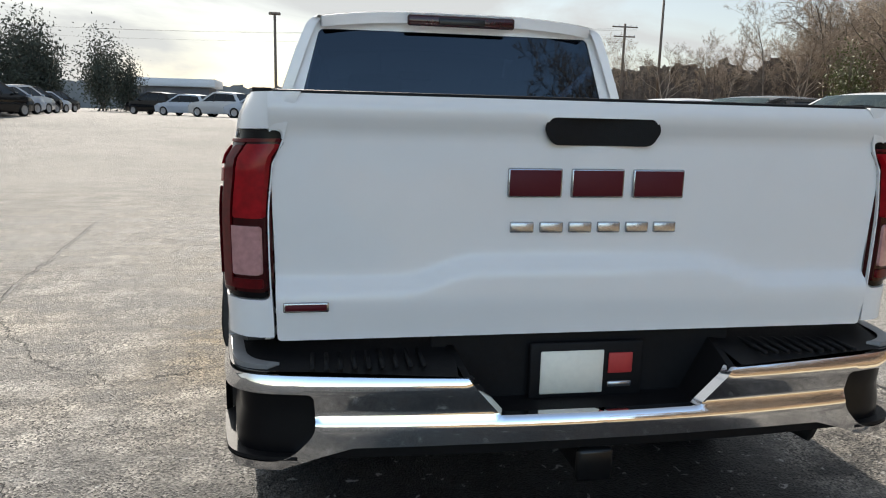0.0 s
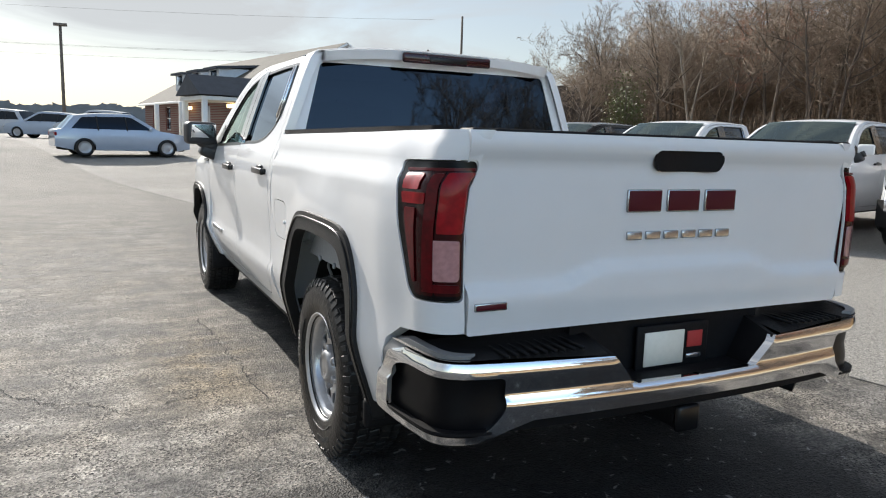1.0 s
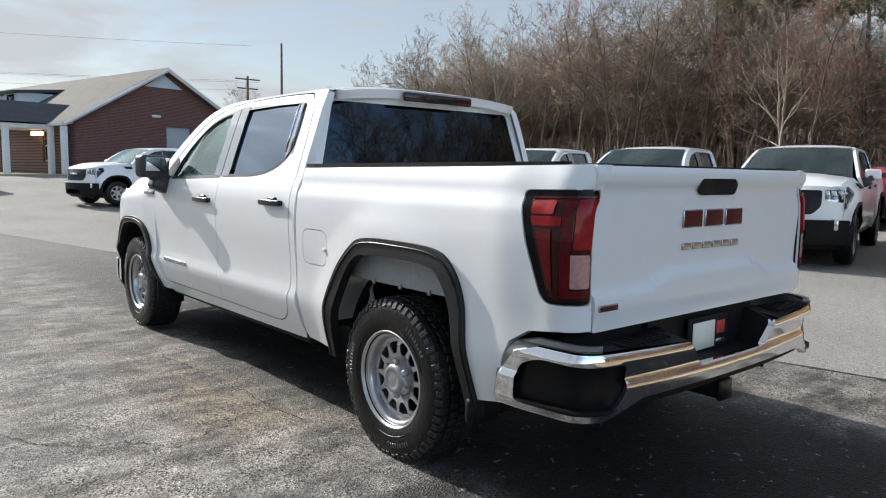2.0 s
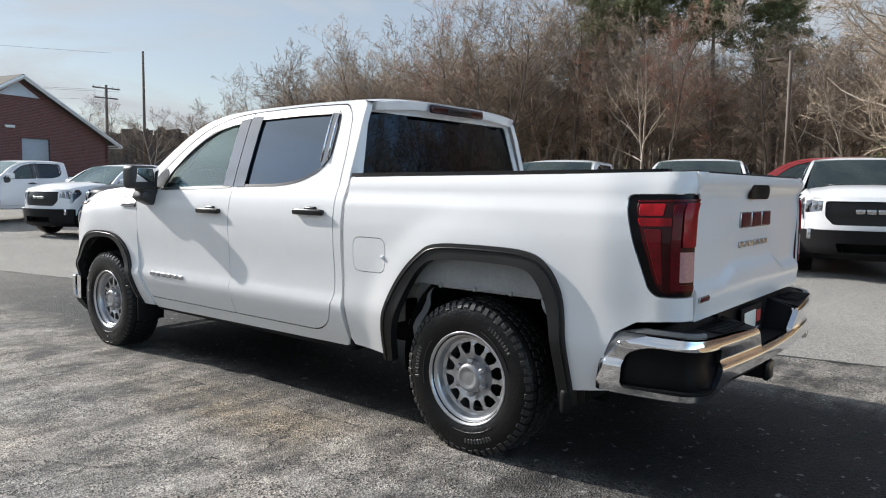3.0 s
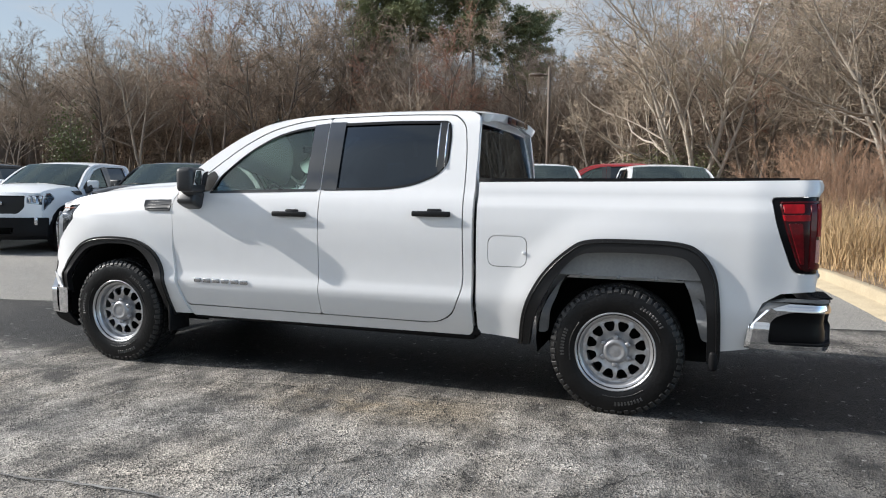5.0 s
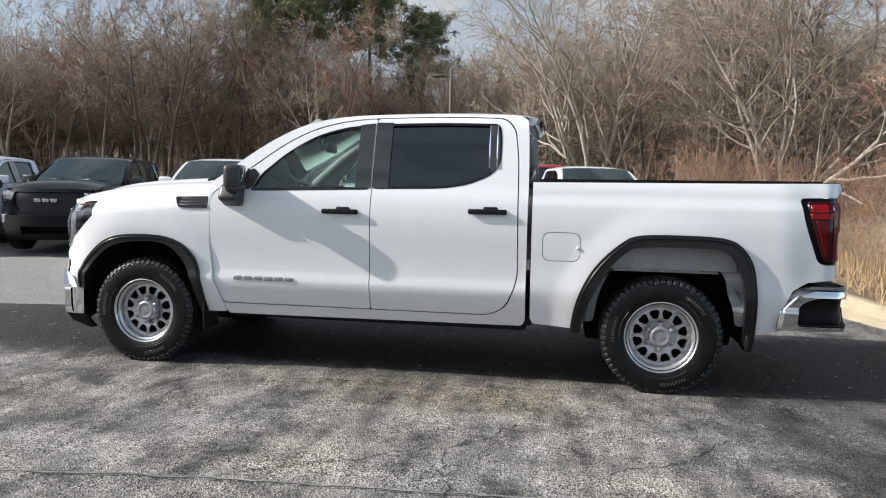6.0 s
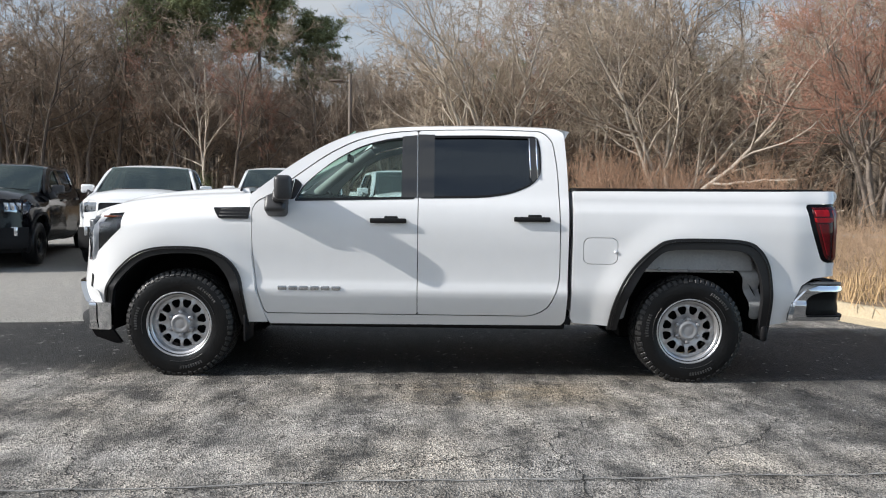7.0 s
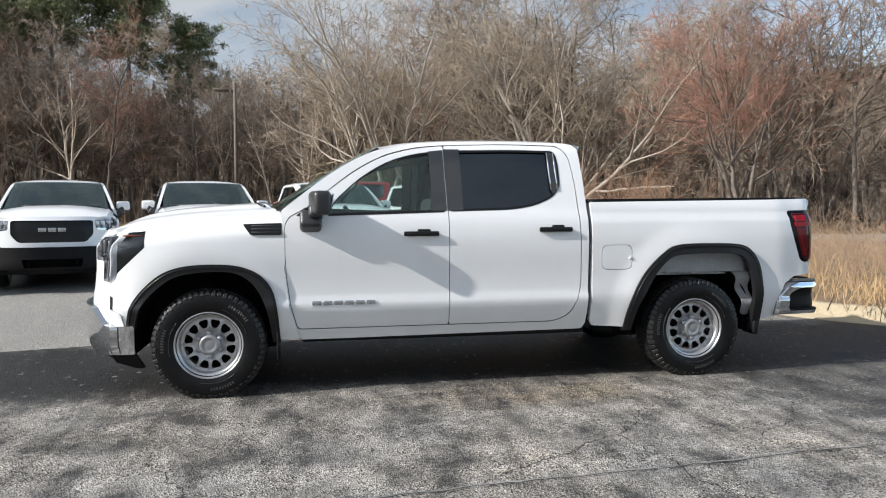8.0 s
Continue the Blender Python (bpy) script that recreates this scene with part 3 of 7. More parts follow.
def build_pickup(root, spec):
    size, paint = spec["size"], spec["paint"]
    fine = spec["fine"]
    coarse = 1 if fine else 2.5

    # -- cab sides, doors, windows
    front_door = fillet([(3.205, 1.23), (3.20, 0.91), (3.17, 0.66), (3.12, 0.475), (2.0045, 0.475), (2.0045, 1.33), (2.0135, 1.832), (2.23, 1.812), (2.47, 1.752),
                         (2.68, 1.64), (2.90, 1.475), (3.07, 1.34), (3.17, 1.29)], [.05, .3, .1, .03, .02, 0, .02, .15, .15, .15, .1, .1, .05])
    rear_door = fillet([(1.9985, 1.33), (1.9985, 0.475), (1.16, 0.475), (1.045, 0.535), (0.965, 0.72), (0.972, 1.14), (0.985, 1.56), (1.015, 1.765), (1.09, 1.838),
                        (1.5, 1.848), (2.0075, 1.834)], [0, .02, .1, .1, .15, .3, .2, .1, .1, .2, .02])
    front_win = fillet([(2.90, 1.305), (2.84, 1.42), (2.64, 1.595), (2.43, 1.712), (2.23, 1.765), (2.03, 1.787), (2.03, 1.33)], [.02, .06, .2, .2, .2, .02, .02])
    rear_win = fillet([(1.975, 1.335), (1.51, 1.345), (1.32, 1.375), (1.17, 1.44), (1.105, 1.52), (1.105, 1.70), (1.125, 1.795), (1.5, 1.80), (1.975, 1.79)],
                      [.01, .2, .15, .1, .06, .1, .04, .1, .01])
    cab_line = fillet([(3.235, 1.335), (2.945, 1.562), (2.735, 1.70), (2.52, 1.800), (2.3, 1.845), (2.09, 1.864), (1.5, 1.882), (1.0, 1.868), (0.925, 1.835),
                       (0.91, 1.60), (0.905, 1.34), (0.905, 0.44), (0.93, 0.40), (3.10, 0.385), (3.13, 0.47), (3.18, 0.66), (3.212, 0.91), (3.215, 1.23)],
                      [.03, .2, .2, .2, .2, .1, .3, .1, .05, .2, .05, .03, .02, .02, .02, .1, .3, .1])
    grown = lambda pts, c, k: [(c[0] + (p[0] - c[0]) * k[0], c[1] + (p[1] - c[1]) * k[1]) for p in pts]
    opening = fillet([(3.208, 1.235), (3.205, 0.91), (3.175, 0.66), (3.126, 0.468), (1.158, 0.468), (1.038, 0.528), (0.957, 0.72), (0.964, 1.14), (0.977, 1.56),
                      (1.008, 1.77), (1.085, 1.846), (1.5, 1.856), (2.02, 1.840), (2.235, 1.820), (2.475, 1.760), (2.687, 1.647), (2.907, 1.482), (3.075, 1.347), (3.175, 1.297)],
                     [.05, .3, .1, .03, .1, .1, .15, .3, .2, .1, .1, .2, .15, .15, .15, .15, .1, .1, .05])
    for flip, side in ((False, "driver"), (True, "passenger")):
        sx = 1 if flip else -1
        inn = (0.02, 0, 0)
        part("cab_side", panel(cab_line, door_side, size, [opening], (0.05, 0, 0), mirror=flip, flip=True), paint, root)
        for nm, line, win, glass, gl_mat in (("front_door", front_door, front_win, 0, CLEAR_GLASS if fine else SHADE_GLASS), ("rear_door", rear_door, rear_win, 0, PRIVACY_GLASS)):
            door = part(nm, panel(line, door_side, size, [win], inn, mirror=flip, flip=True), paint, root)
            part("door_trim", panel([(p[0], p[1]) for p in grown(line, (2.1, 0.9), (0.985, 0.97)) if p[1] < 1.36], lambda u, v: (-DOOR_X(v) + 0.07, u, v), 0.12, mirror=flip), DASH, door)
            part("window_glass", panel(grown(win, (win[0][0], 1.5), (1.0, 1.01)), lambda u, v: (-DOOR_X(v) + 0.012, u, v), 0.08, mirror=flip, flip=True), gl_mat, door,
                 "dark tinted window glass" if gl_mat is PRIVACY_GLASS else "clear greenish window glass")
            # black edge trim along the window opening
            cx, cz = sum(p[0] for p in win) / len(win), sum(p[1] for p in win) / len(win)
            part("window_trim", panel(grown(win, (cx, cz), (1.012, 1.03)), lambda u, v: (-DOOR_X(v) - 0.003, u, v), 0.06 * coarse, [grown(win, (cx, cz), (0.972, 0.95))], (0.012, 0, 0), mirror=flip, flip=True),
                 SATIN, door)
            pil = [(2.125, 1.335), (2.012, 1.335), (2.02, 1.800), (2.128, 1.788)] if nm == "front_door" else [(2.002, 1.335), (1.885, 1.335), (1.89, 1.806), (2.01, 1.806)]
            part("pillar_cover", panel(pil, lambda u, v: (-DOOR_X(v) - 0.005, u, v), 0.06 * coarse, (), (0.012, 0, 0), mirror=flip, flip=True), GLOSS, door)
            if nm == "rear_door":
                strip_line = [(1.112, 1.515), (1.162, 1.455), (1.186, 1.50), (1.192, 1.792), (1.135, 1.785), (1.114, 1.70)]
                part("quarter_trim", panel(fillet(strip_line, 0.008), lambda u, v: (-DOOR_X(v) - 0.007, u, v), 0.05 * coarse, (), (0.014, 0, 0), mirror=flip, flip=True), GLOSS, door)
                for k in (1.128, 1.180):
                    part("quarter_bar", tube([(sx * (DOOR_X(z) + 0.009), k + 0.02 * (z - 1.45), z) for z in (1.49, 1.6, 1.7, 1.785)], 0.0055, 6), CHROME, door)
            hy, hz = (2.215, 1.165) if nm == "front_door" else (1.175, 1.188)
            hx = DOOR_X(hz)
            cup = part("door_handle", rbox(sx * (hx + 0.022), hy, hz, 0.022, 0.265, 0.036, 0.010, 3), SATIN, door, "black door handle")
            part("lock_cover", rbox(sx * (hx + 0.012), hy - 0.02, hz + 0.016, 0.024, 0.10, 0.036, 0.010, 2), SATIN, cup)
            for dy in (-0.10, 0.10):
                rb = rbox(sx * (hx + 0.006), hy + dy, hz, 0.028, 0.05, 0.032, 0.01, 2)
                part("handle_mount", rb, SATIN, cup)
            if nm == "front_door" and fine:
                for i in range(6):
                    part("emblem_bar", rbox(sx * (DOOR_X(0.667) + 0.003), 2.985 - i * 0.0785, 0.667, 0.008, 0.064, 0.030, 0.004, 2), LETTER_GREY, door)
        # mirror
        mir = part("door_mirror", moved(rbox(0, 0, 0, 0.235, 0.125, 0.172, 0.035, 4), pose(sx * 1.108, 2.955, 1.392, 0, 0, sx * -12)), MIRROR_PLASTIC if fine or paint is not WHITE else paint, root, "black door mirror" if fine else "")
        part("mirror_glass", moved(rbox(0, 0, 0, 0.190, 0.006, 0.135, 0.02, 2), pose(sx * 1.090, 2.890, 1.392, 13, 0, sx * -12)), MIRROR, mir)
        part("mirror_arm", moved(rbox(0, 0, 0, 0.14, 0.155, 0.13, 0.03, 3), pose(sx * 1.03, 3.02, 1.262, 0, sx * -25, 0)), MIRROR_PLASTIC, mir)
        part("mirror_neck", moved(rbox(0, 0, 0, 0.15, 0.10, 0.10, 0.03, 3), pose(sx * 1.055, 2.985, 1.32, 0, sx * -20, 0)), MIRROR_PLASTIC, mir)
        part("mirror_sail", panel(fillet([(3.13, 1.30), (2.90, 1.312), (2.85, 1.42), (2.90, 1.465)], 0.02), lambda u, v: (-DOOR_X(v) - 0.004, u, v), 0.06 * coarse, (), (0.012, 0, 0), mirror=flip, flip=True), SATIN, mir)

        # -- front fender
        arch = spline([((a[0] + b[0]) / 2, (a[1] + b[1]) / 2) for a, b in zip(FRONT_OUT, FRONT_IN)], 5)
        lamp = fillet([(4.43, 1.168), (4.17, 1.190), (4.165, 1.09), (4.36, 0.895), (4.43, 0.84)], [0, .02, .04, .02, 0])
        top = [(y, HOOD_LINE(y) - 0.004) for y in (4.43, 4.3, 4.15, 4.0, 3.8, 3.5, 3.24)]
        fender = ([(4.435, 0.49)] + [(4.435, 0.80), (4.37, 0.86), (4.355, 0.905), (4.160, 1.085), (4.165, 1.197), (4.435, 1.175)] + top
                  + [(3.214, 1.235), (3.211, 0.91), (3.180, 0.66), (3.130, 0.47), (3.110, 0.40), (3.27, 0.40)] + arch[::-1][1:-1] + [(4.28, 0.49)])
        part("front_fender", panel(fender, fender_side, size, (), (0.03, 0, 0), mirror=flip, flip=True), paint, root)
        band = spline(FRONT_OUT, 5) + spline(FRONT_IN, 5)[::-1]
        part("wheel_arch_flare", panel(band, lambda u, v: (fender_side(u, v)[0] - 0.016, u, v), 0.03 * coarse, (), (0.05, 0, 0), mirror=flip, flip=True), TRIM if fine else PLASTIC, root, "black plastic wheel arch flare")
        if fine:
            for line, side in ((FRONT_OUT, fender_side), (REAR_OUT, lambda u, v: (bed_side(-u, v)[0], u, v))):
                mid = (sum(p[0] for p in line) / len(line), 0.42)
                ridge = [(mid[0] + (u - mid[0]) * 0.965, mid[1] + (v - mid[1]) * 0.965) for u, v in spline(line, 5)]
                part("flare_ridge", tube([(sx * -(side(u, v)[0] - 0.017), u, v) for u, v in ridge], 0.006, 6), SATIN, root)
        head = part("headlight", panel(lamp, lambda u, v: (fender_side(u, v)[0] + 0.05, u, v), 0.05 * coarse, (), (0.02, 0, 0), mirror=flip, flip=True), SATIN, root, "wraparound headlight with dark housing")
        part("lens", panel(lamp, lambda u, v: (fender_side(u, v)[0] + 0.004, u, v), 0.05 * coarse, (), (0.02, 0, 0), mirror=flip, flip=True), LENS_GLASS, head)
        part("amber_marker", rbox(sx * 0.915, 4.25, 1.166, 0.02, 0.13, 0.012, 0.004, 2), LAMP_AMBER, head)
        for i in range(3):
            part("reflector", rbox(sx * (0.90 - 0.02 * i), 4.30, 1.10 - i * 0.07, 0.03, 0.12 - 0.03 * i, 0.045, 0.012, 2), HEADLAMP_DIM if fine else HEADLAMP, head)
        if fine:
            part("corner_slot", panel(fillet([(4.418, 0.745), (4.398, 0.735), (4.398, 0.62), (4.412, 0.60)], 0.006), lambda u, v: (fender_side(u, v)[0] - 0.006, u, v), 0.03, (), (0.012, 0, 0), mirror=flip, flip=True), PLASTIC, root)
        vent = part("fender_vent", panel(fillet([(3.50, 1.243), (3.225, 1.25), (3.225, 1.165), (3.44, 1.165)], 0.012), lambda u, v: (fender_side(u, v)[0] - 0.010, u, v), 0.05 * coarse, (), (0.03, 0, 0), mirror=flip, flip=True), SATIN, root, "louvred black fender vent")
        if fine:
            for i in range(3):
                a = fender_side(3.35, 1.19 + i * 0.024)
                part("louvre", rbox(sx * -a[0] + sx * 0.010, 3.34, 1.185 + i * 0.023, 0.012, 0.20, 0.009, 0.003, 1), LETTER_RUBBER, vent)

        # -- bed side
        arch = spline([((a[0] + b[0]) / 2, (a[1] + b[1]) / 2) for a, b in zip(REAR_OUT[:-1], REAR_IN[:-1] + [(-0.51, 0.57)])] + [(-0.575, 0.43)], 5)
        arch_s = [(-y, z) for y, z in arch]
        lamp_line = fillet([(0.828, 1.320), (1.152, 1.328), (1.152, 0.903), (0.972, 0.903), (0.940, 0.93), (0.858, 1.16)], [.03, .02, .02, .02, .03, .1])
        lamp_cut = grown(lamp_line, (1.01, 1.12), (1.03, 1.02))
        outline = ([(-0.874, 1.395), (-0.5, 1.40), (0.0, 1.405), (0.6, 1.412), (1.0, 1.420), (1.165, 1.422), (1.160, 1.30), (1.160, 0.80), (1.02, 0.80), (0.89, 0.785), (0.80, 0.73), (0.755, 0.63), (0.745, 0.455), (0.59, 0.43)]
                   + arch_s[::-1][1:-1] + [(-0.55, 0.405), (-0.848, 0.425), (-0.872, 0.46)])
        cap_line = fillet([(-0.795, 0.872), (-0.550, 0.872), (-0.550, 1.060), (-0.795, 1.060)], 0.055)
        cap_hole = fillet([(-0.799, 0.868), (-0.546, 0.868), (-0.546, 1.064), (-0.799, 1.064)], 0.057)
        bed = part("bed_side", panel(outline, bed_side, size, [lamp_cut] + ([] if flip else [cap_hole]), lambda s, z: (0.05 * step(1.07, 0.97, s), 0.05 * step(0.97, 1.07, s), 0), mirror=flip), paint, root)
        if not flip:
            door = part("fuel_door", panel(cap_line, bed_side, size, (), (0.02, 0, 0)), paint, root)
            part("latch", rbox(-1.018, 0.564, 0.960, 0.016, 0.022, 0.018, 0.005, 2), paint, door)
        band = [(-y, z) for y, z in spline(REAR_OUT, 5) + spline(REAR_IN, 5)[::-1]]
        part("wheel_arch_flare", panel(band, lambda u, v: (bed_side(u, v)[0] - 0.016, -u, v), 0.03 * coarse, (), (0.05, 0, 0), mirror=flip), TRIM if fine else PLASTIC, root, "black plastic wheel arch flare")
        lift = lambda k: (lambda s, z: tuple(Vector(bed_side(s, z)) + Vector((-k * step(1.13, 0.98, s), -k * step(0.95, 1.07, s), 0))))
        tail = part("tail_light", panel(lamp_line, lift(-0.004), 0.03 * coarse, (), lambda s, z: (0.04 * step(1.07, 0.97, s), 0.04 * step(0.97, 1.07, s), 0), mirror=flip), LAMP_BLACK, root, "tall red tail light in a dark housing")
        lens = fillet([(0.872, 1.300), (1.060, 1.306), (1.060, 0.918), (1.000, 0.918), (0.978, 0.945), (0.905, 1.16)], [.02, .01, .01, .02, .02, .06])
        part("lens", panel(lens, lift(0.005), 0.025 * coarse, (), (0.02, 0.02, 0), mirror=flip), LAMP_DEEP, tail)
        bars = [([(0.888, 1.285), (0.990, 1.288), (0.990, 1.238), (0.894, 1.235)], LAMP_RED), ([(0.890, 1.226), (1.020, 1.230), (1.020, 1.196), (0.902, 1.192)], LAMP_RED),
                ([(1.024, 1.288), (1.058, 1.290), (1.058, 0.94), (1.024, 0.94)], LAMP_MID), ([(0.918, 1.180), (0.985, 1.182), (0.998, 0.955), (0.985, 0.955)], LAMP_MID),
                ([(1.066, 1.292), (1.142, 1.295), (1.142, 1.11), (1.066, 1.11)], LAMP_RED),
                ([(0.880, 1.3), (1.140, 1.308), (1.140, 1.300), (0.880, 1.292)], LAMP_MID)]
        for b, red_tone in bars if fine else bars[:4]:
            part("lamp_element", panel(fillet(b, 0.008), lift(0.010), 0.025 * coarse, (), (0.01, 0.01, 0), mirror=flip), red_tone, tail)
        part("side_lens", panel(fillet([(1.063, 1.306), (1.147, 1.308), (1.147, 0.920), (1.063, 0.920)], 0.012), lift(0.003), 0.025 * coarse, (), (0.02, 0.02, 0), mirror=flip), LAMP_DEEP, tail)
        part("reverse_lamp", panel(fillet([(1.050, 1.090), (1.137, 1.090), (1.137, 0.965), (1.056, 0.965)], 0.012), lift(0.008), 0.025 * coarse, (), (0.01, 0.01, 0), mirror=flip), LAMP_CLEAR, tail)
        part("reflector", panel(fillet([(1.040, 0.955), (1.138, 0.955), (1.138, 0.930), (1.020, 0.930)], 0.008), lift(0.008), 0.025 * coarse, (), (0.01, 0.01, 0), mirror=flip), LAMP_MID, tail)
        part("bed_rail_cap", panel([(-0.885, 0.86), (0.97, 0.86), (0.97, 0.906), (0.85, 0.912), (0.68, 0.936), (-0.885, 0.938)], lambda u, v: (-v, -u, 1.419 + 0.014 * (u + 0.885) / 1.9), 0.1, (), (0, 0, -0.03), mirror=flip), PLASTIC, root)
        part("bed_wall", sheet(6, 4, lambda u, v: (sx * (0.86 - 0.05 * (v < 0.3)), 0.86 - 1.86 * u, 0.80 + 0.60 * v)), paint, root)
        # wheelhouses
        for cy, big in ((3.76, 0.50), (-0.03, 0.53)):
            def liner(u, v, cy=cy, big=big, sx=sx):
                a = math.pi * (-0.06 + 1.12 * u)
                return (sx * (0.42 + (0.54 if cy > 1 else 0.48) * v), cy + big * math.cos(a), min(0.42 + big * math.sin(a), 0.805 if cy < 1 and v < 0.8 else 2.0))
            part("wheel_liner", sheet(20, 3, liner), CHASSIS, root)
            part("wheel_liner", panel([(cy + big * math.cos(a), min(0.42 + big * math.sin(a), 0.80 if cy < 1 else 2.0)) for a in [math.pi * (-0.1 + 1.2 * i / 20) for i in range(21)]], lambda u, v, sx=sx: (sx * 0.50, u, v), 0.2), CHASSIS, root)
        part("inner_fender", panel([(0.42, 0.83), (-0.47, 0.83), (-0.45, 0.95), (-0.36, 1.01), (-0.1, 1.02), (0.15, 1.01), (0.28, 0.97), (0.38, 0.88)], lambda u, v: (-0.93, u, v), 0.1, (), (0.01, 0, 0), mirror=flip), LINER, root, "grey inner fender panel")
        if fine:
            for y in (0.22, 0.0, -0.22):
                part("clip", rbox(sx * 0.935, y, 0.832, 0.012, 0.022, 0.026, 0.005, 2), LINER, root)
        part("splash_shield", panel(fillet([(-0.42, 0.98), (-0.52, 0.82), (-0.56, 0.60), (-0.56, 0.46), (-0.49, 0.46), (-0.455, 0.60), (-0.41, 0.76), (-0.33, 0.92)], 0.03), lambda u, v: (-0.90 + 0.03 * math.sin(30 * v), u, v), 0.05 * coarse, (), (0.01, 0, 0), mirror=flip), LINER, root)
        part("splash_shield", panel(fillet([(0.40, 0.86), (0.30, 0.86), (0.36, 0.76), (0.42, 0.60), (0.44, 0.44), (0.52, 0.44), (0.51, 0.58), (0.46, 0.76)], 0.03), lambda u, v: (-0.84 + 0.02 * math.sin(30 * v), u, v), 0.05 * coarse, (), (0.01, 0, 0), mirror=flip), LINER, root)
        part("mud_flap", rbox(sx * 0.88, 3.265, 0.36, 0.22, 0.02, 0.20, 0.008, 2), PLASTIC, root)
        part("mud_flap", rbox(sx * 0.90, -0.555, 0.37, 0.18, 0.05, 0.12, 0.02, 2), PLASTIC, root)
        part("rocker", rbox(sx * 0.84, 2.0, 0.40, 0.14, 2.2, 0.07, 0.02, 2), PLASTIC, root)
        part("sill_end", rbox(sx * 0.905, 0.885, 0.435, 0.05, 0.05, 0.06, 0.01, 2), PLASTIC, root)
        for y in (0.0, 3.745):
            tyre_parts(root, (sx * 0.868, y, 0.382), spec, 1 if sx < 0 else -1)

    # -- tops, screens
    def roof_at(u, v):
        y = 0.915 + 1.585 * u
        x = (2 * v - 1) * (DOOR_X(CAB_TOP(y)) + 0.004)
        return (x, y, roof_z(x, y))
    part("roof", sheet(30, 16, roof_at, flip=True), paint, root)
    part("roof_spoiler", panel([(-0.70, 0.868), (0.70, 0.868), (0.715, 0.93), (-0.715, 0.93)], lambda u, v: (u, v, roof_z(u, 0.93) - 0.012 * step(0.93, 0.868, v)), 0.08 * coarse, (), (0, 0.03, -0.05)), paint, root)
    brake = part("high_brake_light", rbox(0.0, 0.855, 1.845, 0.56, 0.03, 0.055, 0.012, 2), BRAKE_DARK, root, "dark red high brake light")
    part("brake_lens", rbox(0.0, 0.843, 1.842, 0.24, 0.02, 0.032, 0.006, 2), SATIN, brake)
    part("headliner", sheet(6, 6, lambda u, v: (-0.70 + 1.40 * v, 0.93 + 1.5 * u, roof_z(-0.70 + 1.40 * v, 0.93 + 1.5 * u) - 0.04)), HEADLINER, root)
    part("windshield", sheet(14, 12, lambda u, v: ((-1 + 2 * v) * (0.86 - 0.13 * u), 3.27 + 0.14 * (1 - (2 * v - 1) ** 2) * (1 - 0.5 * u) - 0.79 * u - 0.02 * math.sin(math.pi * u), 1.325 + 0.515 * u + 0.02 * math.sin(math.pi * u) + 0.012 * (1 - (2 * v - 1) ** 2))), CLEAR_GLASS if fine else SHADE_GLASS, root, "windshield glass")
    part("cowl", sheet(4, 12, lambda u, v: ((-1 + 2 * v) * 0.86, 3.25 + 0.15 * (1 - (2 * v - 1) ** 2) + 0.09 * u, 1.318 + 0.045 * (1 - (2 * v - 1) ** 2) + 0.006 * u), flip=True), PLASTIC, root)
    part("wiper", tube([(-0.72, 3.36, 1.372), (-0.45, 3.43, 1.392), (-0.1, 3.40, 1.402)], 0.009, 6), SATIN, root)
    part("wiper", tube([(-0.05, 3.47, 1.392), (0.3, 3.43, 1.402), (0.6, 3.37, 1.392)], 0.009, 6), SATIN, root)
    back = lambda x, z: (x, 0.905 - 0.028 * (1 - (x / 0.8) ** 2) + 0.15 * max(z - 1.36, 0), z)
    back_line = fillet([(-0.90, 1.30), (0.90, 1.30), (0.885, 1.40), (0.758, 1.845), (-0.758, 1.845), (-0.885, 1.40)], 0.02)
    back_glass = fillet([(-0.835, 1.36), (0.835, 1.36), (0.720, 1.795), (-0.720, 1.795)], 0.03)
    part("cab_back", panel(back_line, back, 0.08, [back_glass], (0, 0.04, 0)), paint, root)
    part("cab_back", sheet(2, 2, lambda u, v: (-0.9 + 1.8 * u, 0.91, 0.55 + 0.76 * v)), paint, root)
    part("rear_window", panel(grown(back_glass, (0, 1.57), (1.01, 1.02)), lambda x, z: tuple(Vector(back(x, z)) + Vector((0, 0.008, 0))), 0.08), DARK_GLASS, root, "dark tinted rear window")
    hood_line = [(-0.838, y) for y in (3.25, 3.6, 4.0, 4.3, 4.40)] + [(-0.70, 4.47), (-0.4, 4.525), (0, 4.54), (0.4, 4.525), (0.70, 4.47)] + [(0.838, y) for y in (4.40, 4.3, 4.0, 3.6, 3.25)] + [(0.5, 3.36), (0, 3.42), (-0.5, 3.36)]
    part("hood", panel(hood_line, hood_top, max(size * 0.8, 0.05), (), (0, 0, -0.03), flip=False), paint, root)

    # -- front end
    gw = 0.60 if fine else 0.63
    grille_line = fillet([(-gw, 0.74), (gw, 0.74), (0.585, 1.125), (-0.585, 1.125)] if fine else [(-0.50, 0.775), (0.50, 0.775), (0.615, 0.90), (0.615, 1.140), (-0.615, 1.140), (-0.615, 0.90)], 0.05)
    light_l = fillet([(-0.885, 1.145), (-0.64, 1.145), (-0.655, 0.985), (-0.885, 0.955)], 0.02) if not fine else fillet([(-0.885, 1.165), (-0.62, 1.15), (-0.625, 0.985), (-0.80, 0.985), (-0.80, 0.84), (-0.885, 0.84)], 0.02)
    light_r = [(-x, z) for x, z in light_l][::-1]
